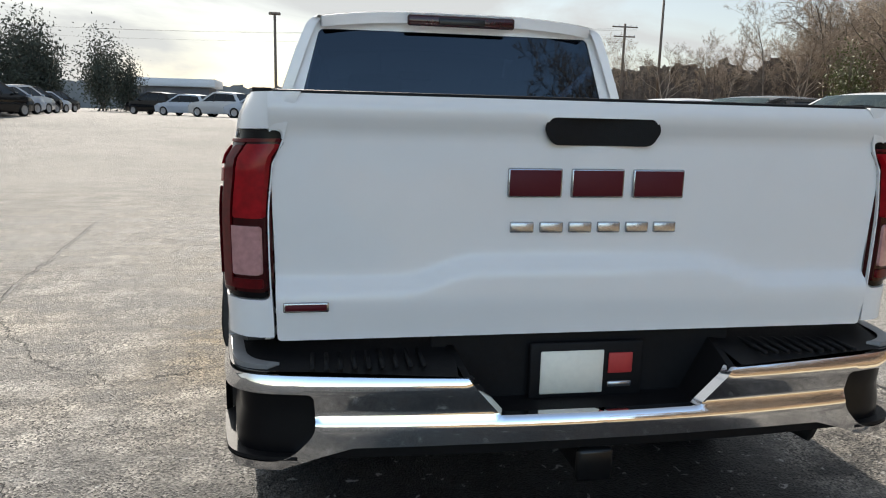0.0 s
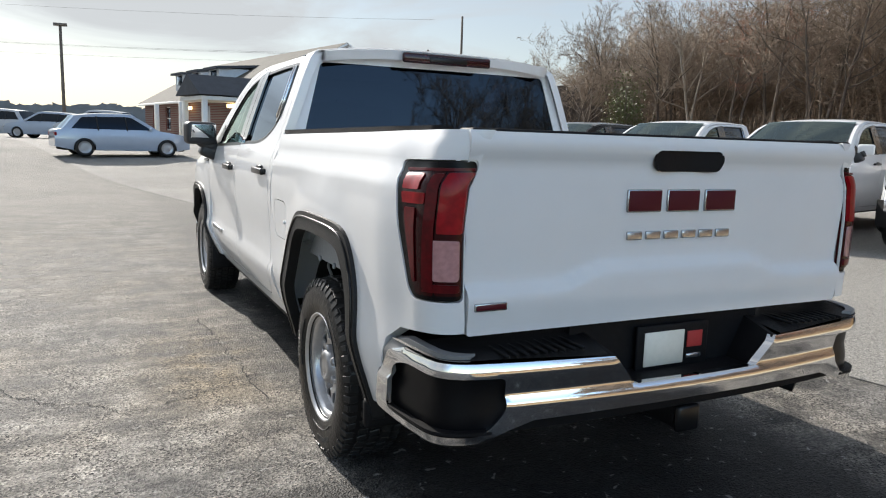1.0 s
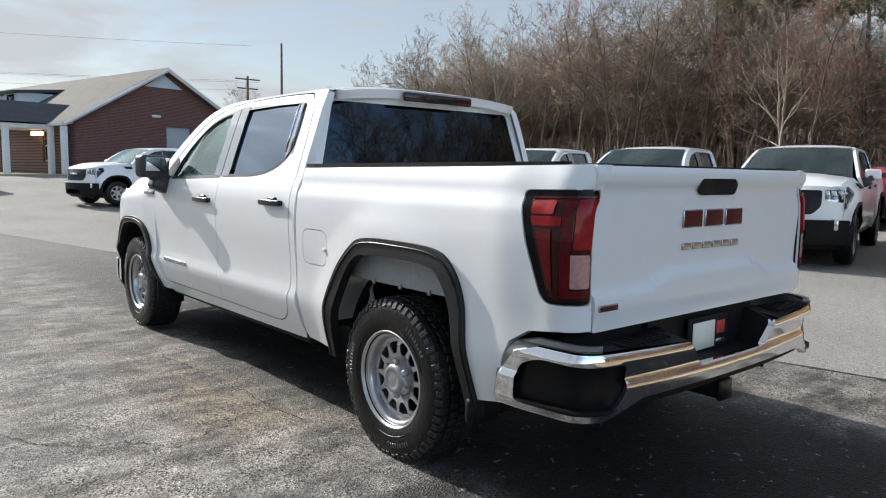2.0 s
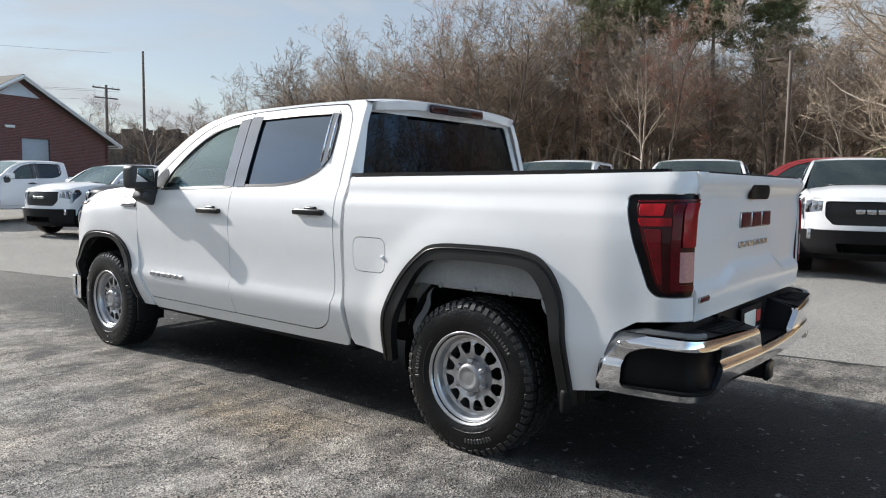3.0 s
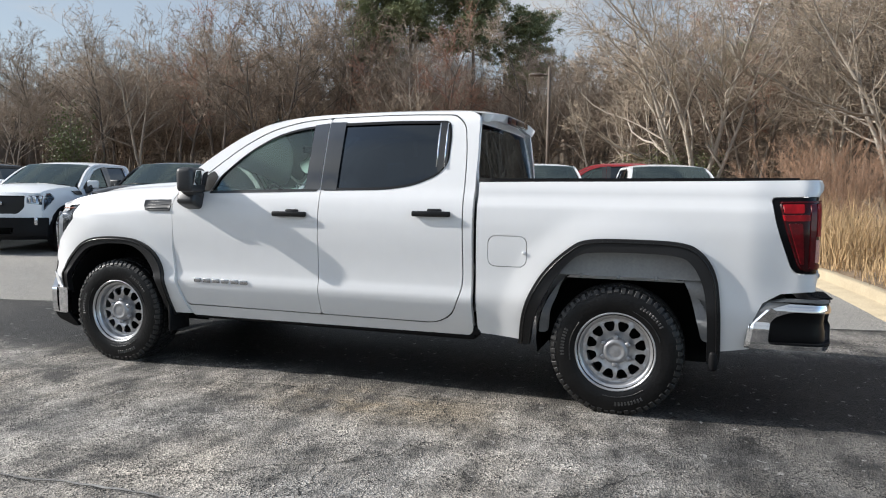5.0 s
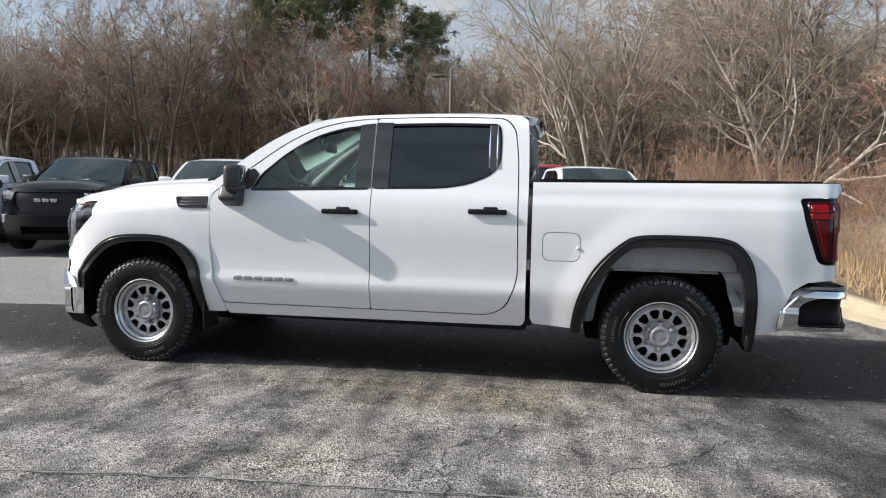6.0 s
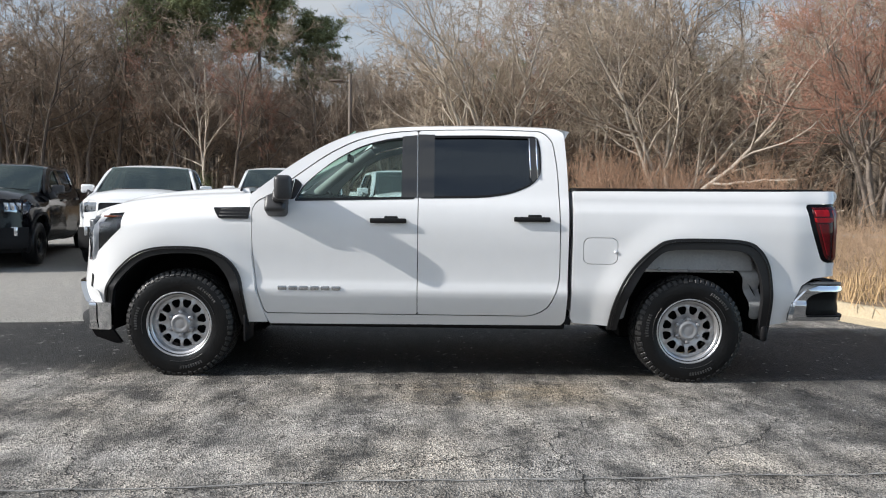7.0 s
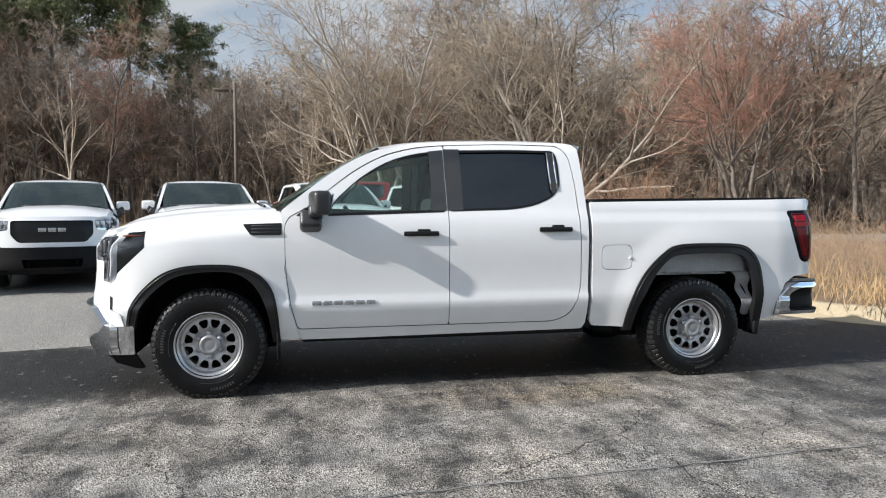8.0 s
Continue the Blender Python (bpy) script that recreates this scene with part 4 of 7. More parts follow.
    fascia = [(-0.897, 0.52), (-0.82, 0.56), (-0.70, 0.62), (0.70, 0.62), (0.82, 0.56), (0.897, 0.52), (0.897, 1.185), (0.70, 1.20), (0.4, 1.205), (-0.4, 1.205), (-0.70, 1.20), (-0.897, 1.185)]
    part("front_fascia", panel(fascia, front_face, max(size * 0.8, 0.05), [grille_line, light_l, light_r], (0, -0.04, 0), flip=False), paint, root)
    grille = part("grille", panel(grille_line, lambda x, z: tuple(Vector(front_face(x, z)) + Vector((0, -0.03, 0))), 0.1), SATIN, root, "wide black grille")
    for i in range(6 if fine else 0):
        z = 0.79 + i * 0.058
        part("grille_bar", tube([(x, front_face(x, z)[1] - 0.012, z) for x in np.linspace(-0.57, 0.57, 9)], 0.010, 6), SATIN, grille)
    for i in range(3):
        part("emblem_bar", rbox(-0.145 + i * 0.145, 4.672, 0.985, 0.12, 0.02, 0.07, 0.01, 2), LETTER_RED if fine else LETTER_GREY, grille)
    for line, sx in ((light_l, -1), (light_r, 1)):
        head = part("headlight_front", panel(line, lambda x, z: tuple(Vector(front_face(x, z)) + Vector((0, -0.05, 0))), 0.08), SATIN if fine else HEADLAMP, root)
        if not fine:
            part("amber_marker", rbox(sx * 0.868, front_face(0.868, 1.06)[1] - 0.03, 1.08, 0.03, 0.03, 0.11, 0.008, 2), LAMP_AMBER, head)
        part("lens", panel(line, front_face, 0.08 * coarse, (), (0, -0.02, 0), flip=True), LENS_GLASS, head)
        for i in range(3):
            part("reflector", rbox(sx * (0.67 + i * 0.085), front_face(0.67 + i * 0.085, 1.07)[1] - 0.035, 1.07, 0.078, 0.03, 0.13, 0.012, 2), HEADLAMP_DIM if fine else HEADLAMP, head)
        if not fine:
            part("fog_lamp", rbox(sx * 0.80, 4.52, 0.63, 0.11, 0.06, 0.17, 0.02, 2), HEADLAMP, head)
        if fine:
            part("light_strip", rbox(sx * 0.845, front_face(0.845, 0.97)[1] - 0.03, 0.95, 0.018, 0.03, 0.19, 0.006, 2), LAMP_CLEAR if fine else HEADLAMP, head)
    face = lambda x, z: (x, 4.75 - 0.34 * (abs(x) / 0.98) ** 2.6 - 0.03 * step(0.40, 0.30, z), z)
    top_z, rise = (0.535, 0.12) if fine else (0.70, 0.0)
    chrome_line = fillet([(-0.985, 0.33), (0.985, 0.33), (0.985, top_z), (0.93, top_z), (0.72, top_z + rise), (-0.72, top_z + rise), (-0.93, top_z), (-0.985, top_z)], 0.03)
    bumper = part("front_bumper", panel(chrome_line, face, 0.06, [fillet([(-0.42, 0.36), (0.42, 0.36), (0.46, 0.50), (-0.46, 0.50)], 0.02)], (0, -0.05, 0)), spec["bumper"], root, "front bumper")
    for sx in (-1, 1):
        part("bumper_end", panel(fillet([(4.42, 0.335), (4.245, 0.335), (4.245, 0.535), (4.42, 0.535)], 0.015), lambda u, v: (-(1.0 - 0.012 - 0.9 * (u - 4.245) ** 2), u, v), 0.06 * coarse, (), (0.04, 0, 0), mirror=sx > 0, flip=True), spec["bumper"], bumper)
        part("bumper_tab", panel(fillet([(4.43, 0.50), (4.31, 0.50), (4.335, 0.62), (4.43, 0.66)], 0.02), lambda u, v: (fender_side(u, v)[0] - 0.012, u, v), 0.06 * coarse, (), (0.02, 0, 0), mirror=sx > 0, flip=True), paint, bumper)
        part("air_dam_end", panel(fillet([(4.40, 0.338), (4.235, 0.338), (4.19, 0.225), (4.24, 0.225), (4.38, 0.275)], 0.012), lambda u, v: (-(0.985 - 0.9 * max(u - 4.245, 0) ** 2 - 0.05 * step(0.33, 0.23, v)), u, v), 0.06 * coarse, (), (0.03, 0, 0), mirror=sx > 0, flip=True), PLASTIC, bumper)
        part("tow_hook", tube([(sx * 0.36, 4.60, 0.38), (sx * 0.36, 4.66, 0.40), (sx * 0.36, 4.66, 0.45), (sx * 0.36, 4.60, 0.46)], 0.014, 8), SATIN, bumper)
    part("air_dam", panel(fillet([(-0.93, 0.245), (0.93, 0.245), (0.985, 0.345), (-0.985, 0.345)], 0.02), lambda x, z: (x, 4.69 - 0.36 * (abs(x) / 0.98) ** 2.6 - 0.09 * step(0.34, 0.24, z), z), 0.08 * coarse, (), (0, -0.05, 0)), PLASTIC, bumper)
    part("bumper_core", rbox(0, 4.42, 0.42, 1.5, 0.2, 0.26, 0.03, 2), CHASSIS, bumper)

    # -- tailgate
    gate_line = fillet([(-0.848, 0.79), (0.848, 0.79), (0.862, 1.422), (-0.862, 1.422)], 0.012)
    hand_hole = fillet([(-0.16, 1.345), (-0.135, 1.305), (0.135, 1.305), (0.16, 1.345), (0.145, 1.375), (-0.145, 1.375)], 0.02)
    gate = part("tailgate", panel(gate_line, gate_face, 0.018 if fine else 0.06, [hand_hole], (0, 0.05, 0)), paint, root, "white sculpted tailgate")
    part("tailgate_handle", panel(grown(hand_hole, (0, 1.34), (1.03, 1.05)), lambda x, z: (x, -1.098 + 0.02 * step(0.16, 0.0, abs(x)), z), 0.03), PLASTIC, gate, "black tailgate handle")
    part("tailgate_inside", sheet(2, 2, lambda u, v: (-0.85 + 1.7 * u, -1.03, 0.80 + 0.60 * v)), paint, gate)
    part("tailgate_cap", rbox(0, -1.040, 1.419, 1.70, 0.09, 0.016, 0.006, 2), PLASTIC, gate)
    if fine:
        for i in range(3):
            x = -0.175 + i * 0.175
            e = part("emblem_bar", rbox(x, gate_face(x, 1.2)[1] - 0.004, 1.203, 0.150, 0.010, 0.078, 0.008, 2), LETTER_GREY, gate)
            part("emblem_fill", rbox(x, gate_face(x, 1.2)[1] - 0.009, 1.203, 0.141, 0.006, 0.069, 0.004, 2), LETTER_RED, e)
        for i in range(6):
            x = -0.205 + i * 0.082
            part("name_bar", rbox(x, gate_face(x, 1.085)[1] - 0.004, 1.083, 0.066, 0.010, 0.030, 0.004, 2), LETTER_GREY, gate)
        part("maker_badge", rbox(-0.775, gate_face(-0.775, 0.882)[1] - 0.004, 0.882, 0.115, 0.008, 0.026, 0.003, 2), LETTER_GREY, gate)
        part("maker_badge", rbox(-0.775, gate_face(-0.775, 0.882)[1] - 0.010, 0.882, 0.105, 0.004, 0.016, 0.002, 1), LETTER_RED, gate)

    # -- bed box and chassis
    part("bed_floor", sheet(24, 20, lambda u, v: (-0.85 + 1.7 * v, -1.0 + 1.87 * u, 0.82 + 0.012 * (1 if int(v * 20) % 2 else 0))), paint, root)
    part("bed_front", sheet(2, 2, lambda u, v: (-0.95 + 1.9 * u, 0.862, 0.5 + 0.90 * v)), paint, root)
    for x in (-0.45, 0.45):
        part("frame_rail", rbox(x, 1.7, 0.56, 0.09, 5.3, 0.16, 0.01, 1), CHASSIS, root)
    part("underbody", rbox(0, 2.1, 0.50, 1.62, 2.3, 0.14, 0.03, 1), CHASSIS, root)
    part("underbody", rbox(0, 4.0, 0.62, 0.95, 1.1, 0.5, 0.05, 1), CHASSIS, root)
    part("rear_axle", tube([(-0.80, 0, 0.397), (0.80, 0, 0.397)], 0.055, 10), CHASSIS, root)
    part("front_axle", tube([(-0.80, 3.745, 0.397), (0.80, 3.745, 0.397)], 0.05, 10), CHASSIS, root)
    part("differential", moved(lathe_x([(-0.14, 0.02), (-0.1, 0.12), (0, 0.15), (0.1, 0.12), (0.14, 0.02)], 16), Matrix.Translation((0, 0, 0.40))), CHASSIS, root)
    part("fuel_tank", rbox(-0.2, 1.35, 0.47, 0.55, 1.2, 0.24, 0.05, 2), CHASSIS, root)
    part("exhaust", tube([(0.55, 1.0, 0.42), (0.6, -0.2, 0.50), (0.75, -0.75, 0.42), (0.85, -0.95, 0.38)], 0.035, 8), CHASSIS, root)

    # -- rear bumper
    if fine:
        whole = 1.38
        corner = fillet([(0.095, 0.502), (0.555, 0.498), (0.628, 0.575), (0.622, 0.676), (0.21, 0.690), (0.105, 0.645)], [.03, .05, .03, .02, .06, .05])
        chrome = [(0.0, 0.472), (0.54, 0.472), (0.62, 0.505), (0.72, 0.535), (1.0, 0.540), (1.38, 0.542), (1.38, 0.612), (1.10, 0.612), (1.01, 0.715), (0.62, 0.722), (0.20, 0.732), (0.10, 0.70), (0.02, 0.61)]
        bumper = part("rear_bumper", panel(chrome, bumper_face, 0.017, [corner], (0.015, 0.025, 0)), spec["bumper"], root, "chrome rear bumper with corner steps")
        part("chrome_face", panel(chrome, bumper_face, 0.017, [corner], (0.015, 0.025, 0), mirror=True), spec["bumper"], bumper)
        for flip in (False, True):
            part("corner_step", panel(grown(corner, (0.36, 0.62), (1.06, 1.1)), lambda s, z: tuple(Vector(bumper_face(s, z)) + Vector((0.028 - 0.02 * step(0.4, 0.6, s), 0.008 + 0.02 * step(0.3, 0.6, s), 0))), 0.05, (), (0.01, 0.01, 0), mirror=flip), STEP_BLACK, bumper, "black corner step recess")
            part("step_ledge", panel([(0.11, 0.0), (0.58, 0.0), (0.58, 0.03), (0.11, 0.03)], lambda s, d: tuple(Vector(bumper_face(s, 0.508)) + Vector((d * 0.8, d * 0.7, 0.004))), 0.04, (), (0, 0, -0.01), mirror=flip), PLASTIC, bumper)
            part("side_seal", panel([(-0.018, 0.47), (0.02, 0.47), (0.03, 0.61), (0.11, 0.705), (0.21, 0.738), (0.50, 0.732), (0.50, 0.750), (0.20, 0.760), (0.085, 0.732), (-0.012, 0.62)], lambda s, z: tuple(Vector(bumper_face(max(s, 0), z)) + Vector((0.008, 0.0, 0))), 0.03, (), (0.03, 0.02, 0), mirror=flip), SEAL_GREY, bumper, "grey bumper seal")
        def pad(u, v):
            s = 0.10 + 0.88 * u
            x, y = bumper_plan(s)
            f = Vector((x * 0.988, y + 0.002, 0.738 - 0.018 * step(0.55, 1.1, s)))
            return tuple(f.lerp(Vector((x * 0.93, -0.98, 0.762)), v))
        for flip in (False, True):
            g = sheet(30, 4, pad)
            if flip:
                bmesh.ops.scale(g, vec=(-1, 1, 1), verts=g.verts)
                bmesh.ops.reverse_faces(g, faces=g.faces)
            top = part("step_pad", g, PLASTIC, bumper, "ribbed black step pad")
            for i in range(9):
                s = 0.62 + i * 0.035
                x, y = bumper_plan(s)
                part("rib", rbox((1 if flip else -1) * abs(x), -1.12, 0.746, 0.012, 0.14, 0.010, 0.002, 1), PLASTIC, top)
        for flip in (False, True):
            part("lower_cover", panel([(0.50, 0.475), (1.38, 0.49), (1.38, 0.56), (0.72, 0.56), (0.62, 0.535), (0.54, 0.49)], lambda s, z: tuple(Vector(bumper_face(s, z)) + Vector((0, 0.055, 0))), 0.05, (), (0, 0.02, 0), mirror=flip), PLASTIC, bumper)
        part("centre_recess", panel([(-0.44, 0.50), (0.44, 0.50), (0.44, 0.78), (-0.44, 0.78)], lambda x, z: (x, -1.055 - 0.02 * step(0.56, 0.50, z), z), 0.08, (), (0, 0.03, 0)), PLASTIC, bumper)
        part("recess_floor", panel([(-0.42, -1.215), (0.42, -1.215), (0.42, -1.05), (-0.42, -1.05)], lambda x, y: (x, y, 0.600), 0.08, (), (0, 0, -0.02)), PLASTIC, bumper)
        for sx in (-1, 1):
            part("recess_wall", panel([(-1.210, 0.60), (-1.05, 0.60), (-1.05, 0.755), (-1.205, 0.715)], lambda y, z: (sx * (0.30 + 0.52 * (z - 0.60)), y, z), 0.08, (), (sx * 0.02, 0, 0)), PLASTIC, bumper)
        plate = part("plate_holder", rbox(0.0, -1.078, 0.677, 0.335, 0.012, 0.165, 0.006, 2), PLASTIC, bumper, "dealer plate with a cream panel and red mark")
        part("plate_panel", rbox(-0.045, -1.087, 0.674, 0.185, 0.006, 0.125, 0.003, 1), PLATE_WHITE, plate)
        part("plate_mark", rbox(0.098, -1.087, 0.697, 0.072, 0.006, 0.060, 0.012, 2), PLATE_RED, plate)
        part("plate_mark", rbox(0.098, -1.087, 0.634, 0.072, 0.006, 0.018, 0.004, 1), LETTER_GREY, plate)
        hitch = part("tow_hitch", rbox(0, -1.04, 0.44, 0.085, 0.26, 0.085, 0.01, 2), PLASTIC, bumper)
        part("hitch_socket", rbox(0, -1.175, 0.44, 0.105, 0.03, 0.10, 0.02, 2), SATIN, hitch)
        part("hitch_bar", tube([(-0.55, -0.99, 0.46), (0.55, -0.99, 0.46)], 0.04, 8), CHASSIS, hitch)
        part("bumper_core", rbox(0, -0.93, 0.60, 1.7, 0.16, 0.20, 0.02, 1), CHASSIS, bumper)
    else:
        part("rear_bumper", rbox(0, -1.12, 0.60, 1.9, 0.20, 0.22, 0.05, 2), PLASTIC, root)

    # -- interior
    floor = part("cabin_floor", rbox(0, 2.1, 0.62, 1.66, 2.3, 0.08, 0.01, 1), DASH, root)
    dash = part("dashboard", rbox(0, 3.08, 1.10, 1.66, 0.46, 0.36, 0.09, 3), DASH, root)
    part("instrument_hood", rbox(-0.38, 2.93, 1.27, 0.42, 0.22, 0.09, 0.03, 2), DASH, dash)
    part("display", rbox(0.02, 2.84, 1.20, 0.26, 0.03, 0.16, 0.01, 1), SATIN, dash)
    ring = bmesh.new()
    tilt = Matrix.Translation((-0.38, 2.66, 1.20)) @ Matrix.Rotation(radians(62), 4, "X")
    tube([tilt @ Vector((0.185 * math.cos(a), 0.185 * math.sin(a), 0)) for a in np.linspace(0, math.tau, 33)], 0.016, 8, ring, False)
    wheel = part("steering_wheel", ring, SATIN, root)
    part("spoke", moved(rbox(0, 0, 0, 0.34, 0.045, 0.02, 0.008, 2), tilt), SATIN, wheel)
    part("wheel_hub", moved(rbox(0, -0.01, 0, 0.14, 0.13, 0.05, 0.02, 2), tilt), SATIN, wheel)
    part("column", tube([(-0.38, 2.68, 1.19), (-0.38, 2.95, 1.08)], 0.05, 10), DASH, wheel)
    for x in (-0.40, 0.40):
        seat_parts(root, x, 2.28)
    part("rear_seat", rbox(0, 1.36, 0.86, 1.42, 0.5, 0.16, 0.05, 2), CLOTH, root)
    part("rear_backrest", rbox(0, 1.06, 1.14, 1.42, 0.13, 0.6, 0.05, 2, m=Matrix.Rotation(0.18, 4, "X")), CLOTH, root)
    for x in (-0.42, 0.42):
        part("rear_headrest", rbox(x, 1.0, 1.50, 0.26, 0.10, 0.14, 0.04, 2), CLOTH, root)
    part("console", rbox(0, 2.35, 0.86, 0.26, 0.8, 0.3, 0.05, 2), DASH, root)
    part("grab_handle", tube([(0.80, 2.72, 1.44), (0.76, 2.68, 1.50), (0.73, 2.60, 1.58), (0.76, 2.56, 1.64)], 0.014, 8), HEADLINER, root)
    part("pillar_trim", tube([(0.80, 3.05, 1.36), (0.76, 2.75, 1.60), (0.72, 2.5, 1.76)], 0.045, 8), HEADLINER, root)
    part("pillar_trim", tube([(-0.80, 3.05, 1.36), (-0.76, 2.75, 1.60), (-0.72, 2.5, 1.76)], 0.03, 8), HEADLINER, root)
    part("rear_view_mirror", rbox(0, 2.62, 1.66, 0.24, 0.03, 0.07, 0.02, 2), SATIN, root)


MAIN_TRUCK = {"paint": WHITE, "size": 0.035, "fine": True, "round": 64, "steel": True, "rim": STEEL, "bumper": CHROME}
truck = thing("pickup_truck", "white crew cab pickup truck with black flares and steel wheels", "pickup truck")
build_pickup(truck, MAIN_TRUCK)

# ---- ground ----
def ground_z(x, y):
    return 0.85 * step(16, 38, y + 0.1 * x) + 0.30 * step(13, 19, x) + 0.13 * step(4.5, 10.0, x) * step(-1.6, 0.4, y)


def ground_mat():
    m = bpy.data.materials.new("asphalt_and_leaf_litter")
    m.use_nodes = True
    n, l = m.node_tree.nodes, m.node_tree.links
    b = n["Principled BSDF"]
    tc = n.new("ShaderNodeTexCoord")
    sep = n.new("ShaderNodeSeparateXYZ")
    l.new(tc.outputs["Object"], sep.inputs[0])

    def tex(scale, detail=4.0, distortion=0.0, rough=0.55):
        t = n.new("ShaderNodeTexNoise")
        t.inputs["Scale"].default_value, t.inputs["Detail"].default_value = scale, detail
        t.inputs["Distortion"].default_value, t.inputs["Roughness"].default_value = distortion, rough
        l.new(tc.outputs["Object"], t.inputs["Vector"])
        return t.outputs["Fac"]

    def ramp(value, lo, hi, a, c):
        r = n.new("ShaderNodeValToRGB")
        r.color_ramp.elements[0].position, r.color_ramp.elements[1].position = lo, hi
        r.color_ramp.elements[0].color, r.color_ramp.elements[1].color = (*a, 1), (*c, 1)
        l.new(value, r.inputs["Fac"])
        return r.outputs["Color"]

    def math2(op, a, c):
        q = n.new("ShaderNodeMath")
        q.operation = op
        for i, v in enumerate((a, c)):
            if isinstance(v, (int, float)):
                q.inputs[i].default_value = v
            else:
                l.new(v, q.inputs[i])
        return q.outputs[0]

    def mix(f, a, c, kind="MIX"):
        q = n.new("ShaderNodeMix")
        q.data_type, q.blend_type = "RGBA", kind
        if isinstance(f, float):
            q.inputs["Factor"].default_value = f
        else:
            l.new(f, q.inputs["Factor"])
        for s, v in (("A", a), ("B", c)):
            if isinstance(v, tuple):
                q.inputs[s].default_value = (*v, 1)
            else:
                l.new(v, q.inputs[s])
        return q.outputs["Result"]

    # sealed asphalt, dark and smooth, worn through to pale stone in patches
    def span(value, lo, hi, a, c, kind="SMOOTHSTEP"):
        r = n.new("ShaderNodeMapRange")
        r.interpolation_type = kind
        for key, v in (("From Min", lo), ("From Max", hi), ("To Min", a), ("To Max", c)):
            r.inputs[key].default_value = v
        l.new(value, r.inputs["Value"])
        return r.outputs[0]

    patch = tex(0.30, 3.0, 0.3)
    ragged = tex(2.0, 6.0, 0.1, 0.65)
    # fresh sealer lies behind a slanting line; the middle is worn by traffic
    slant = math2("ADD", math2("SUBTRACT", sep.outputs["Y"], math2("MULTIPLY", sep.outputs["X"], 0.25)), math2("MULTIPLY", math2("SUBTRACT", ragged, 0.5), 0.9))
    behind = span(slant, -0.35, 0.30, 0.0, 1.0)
    # dark strip under the truck and in its shadow: shade put into colour
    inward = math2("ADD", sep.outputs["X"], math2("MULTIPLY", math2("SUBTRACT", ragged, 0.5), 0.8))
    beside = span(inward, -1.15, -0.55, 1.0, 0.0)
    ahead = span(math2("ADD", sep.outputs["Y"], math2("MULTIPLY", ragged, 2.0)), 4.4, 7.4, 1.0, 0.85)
    wear_and_shade = math2("MULTIPLY", math2("MULTIPLY", behind, beside), ahead)
    # lighter again outside the shadow, on both sides
    wear_and_shade = math2("MAXIMUM", wear_and_shade, span(inward, 0.95, 1.5, 0.0, 0.7))
    wear_and_shade = math2("MAXIMUM", wear_and_shade, math2("MULTIPLY", beside, 0.36))
    blotch = tex(2.4, 8.0, 0.12, 0.68)
    flow = n.new("ShaderNodeMapping")
    flow.inputs["Scale"].default_value, flow.inputs["Rotation"].default_value = (0.9, 5.0, 1.0), (0, 0, radians(62))
    l.new(tc.outputs["Object"], flow.inputs["Vector"])
    streak = n.new("ShaderNodeTexNoise")
    streak.inputs["Scale"].default_value, streak.inputs["Detail"].default_value = 1.6, 5.0
    l.new(flow.outputs[0], streak.inputs["Vector"])
    mottled = math2("ADD", math2("MULTIPLY", blotch, 0.65), math2("ADD", math2("MULTIPLY", streak.outputs["Fac"], 0.25), math2("MULTIPLY", patch, 0.1)))
    bare = math2("MULTIPLY", span(mottled, 0.41, 0.58, 0.16, 1.0, "LINEAR"), span(wear_and_shade, 0.0, 1.0, 0.04, 1.0, "LINEAR"))
    stones = n.new("ShaderNodeTexVoronoi")
    stones.inputs["Scale"].default_value = 118.0
    l.new(tc.outputs["Object"], stones.inputs["Vector"])
    chips = ramp(stones.outputs["Color"], 0.15, 0.95, (0.10, 0.10, 0.11), (2.3, 2.26, 2.17))
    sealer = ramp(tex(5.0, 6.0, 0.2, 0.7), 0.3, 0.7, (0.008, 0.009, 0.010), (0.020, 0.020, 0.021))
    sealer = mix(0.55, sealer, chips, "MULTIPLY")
    flecks = span(tex(17.0, 3.0, 0.6, 0.55), 0.655, 0.69, 0.0, 0.8, "LINEAR")
    sealer = mix(flecks, sealer, (0.30, 0.30, 0.29))
    place = n.new("ShaderNodeVectorMath")
    place.operation = "DISTANCE"
    flat = n.new("ShaderNodeCombineXYZ")
    l.new(math2("MULTIPLY", sep.outputs["X"], 1.6), flat.inputs["X"]), l.new(math2("MULTIPLY", sep.outputs["Y"], 0.7), flat.inputs["Y"])
    l.new(flat.outputs[0], place.inputs[0])
    place.inputs[1].default_value = (-2.1, 1.0, 0)
    rust = math2("MULTIPLY", span(place.outputs["Value"], 0.1, 1.0, 1.0, 0.0), span(ragged, 0.35, 0.6, 0.3, 1.0))
    stone = ramp(tex(0.9, 3.0), 0.35, 0.68, (0.285, 0.275, 0.262), (0.332, 0.306, 0.272))
    stone = mix(rust, stone, (0.27, 0.225, 0.165))
    stone = mix(span(tex(3.2, 5.0, 0.2, 0.6), 0.35, 0.62, 0.45, 1.0), stone, chips, "MULTIPLY")
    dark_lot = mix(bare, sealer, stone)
    # older, paler paving past the joint
    pale = ramp(patch, 0.3, 0.75, (0.245, 0.237, 0.222), (0.315, 0.302, 0.282))
    pale = mix(0.5, pale, chips, "MULTIPLY")
    line = math2("ADD", math2("MULTIPLY", sep.outputs["Y"], 0.2), sep.outputs["X"])
    over = n.new("ShaderNodeMapRange")
    over.inputs["From Min"].default_value, over.inputs["From Max"].default_value = 2.30, 2.34
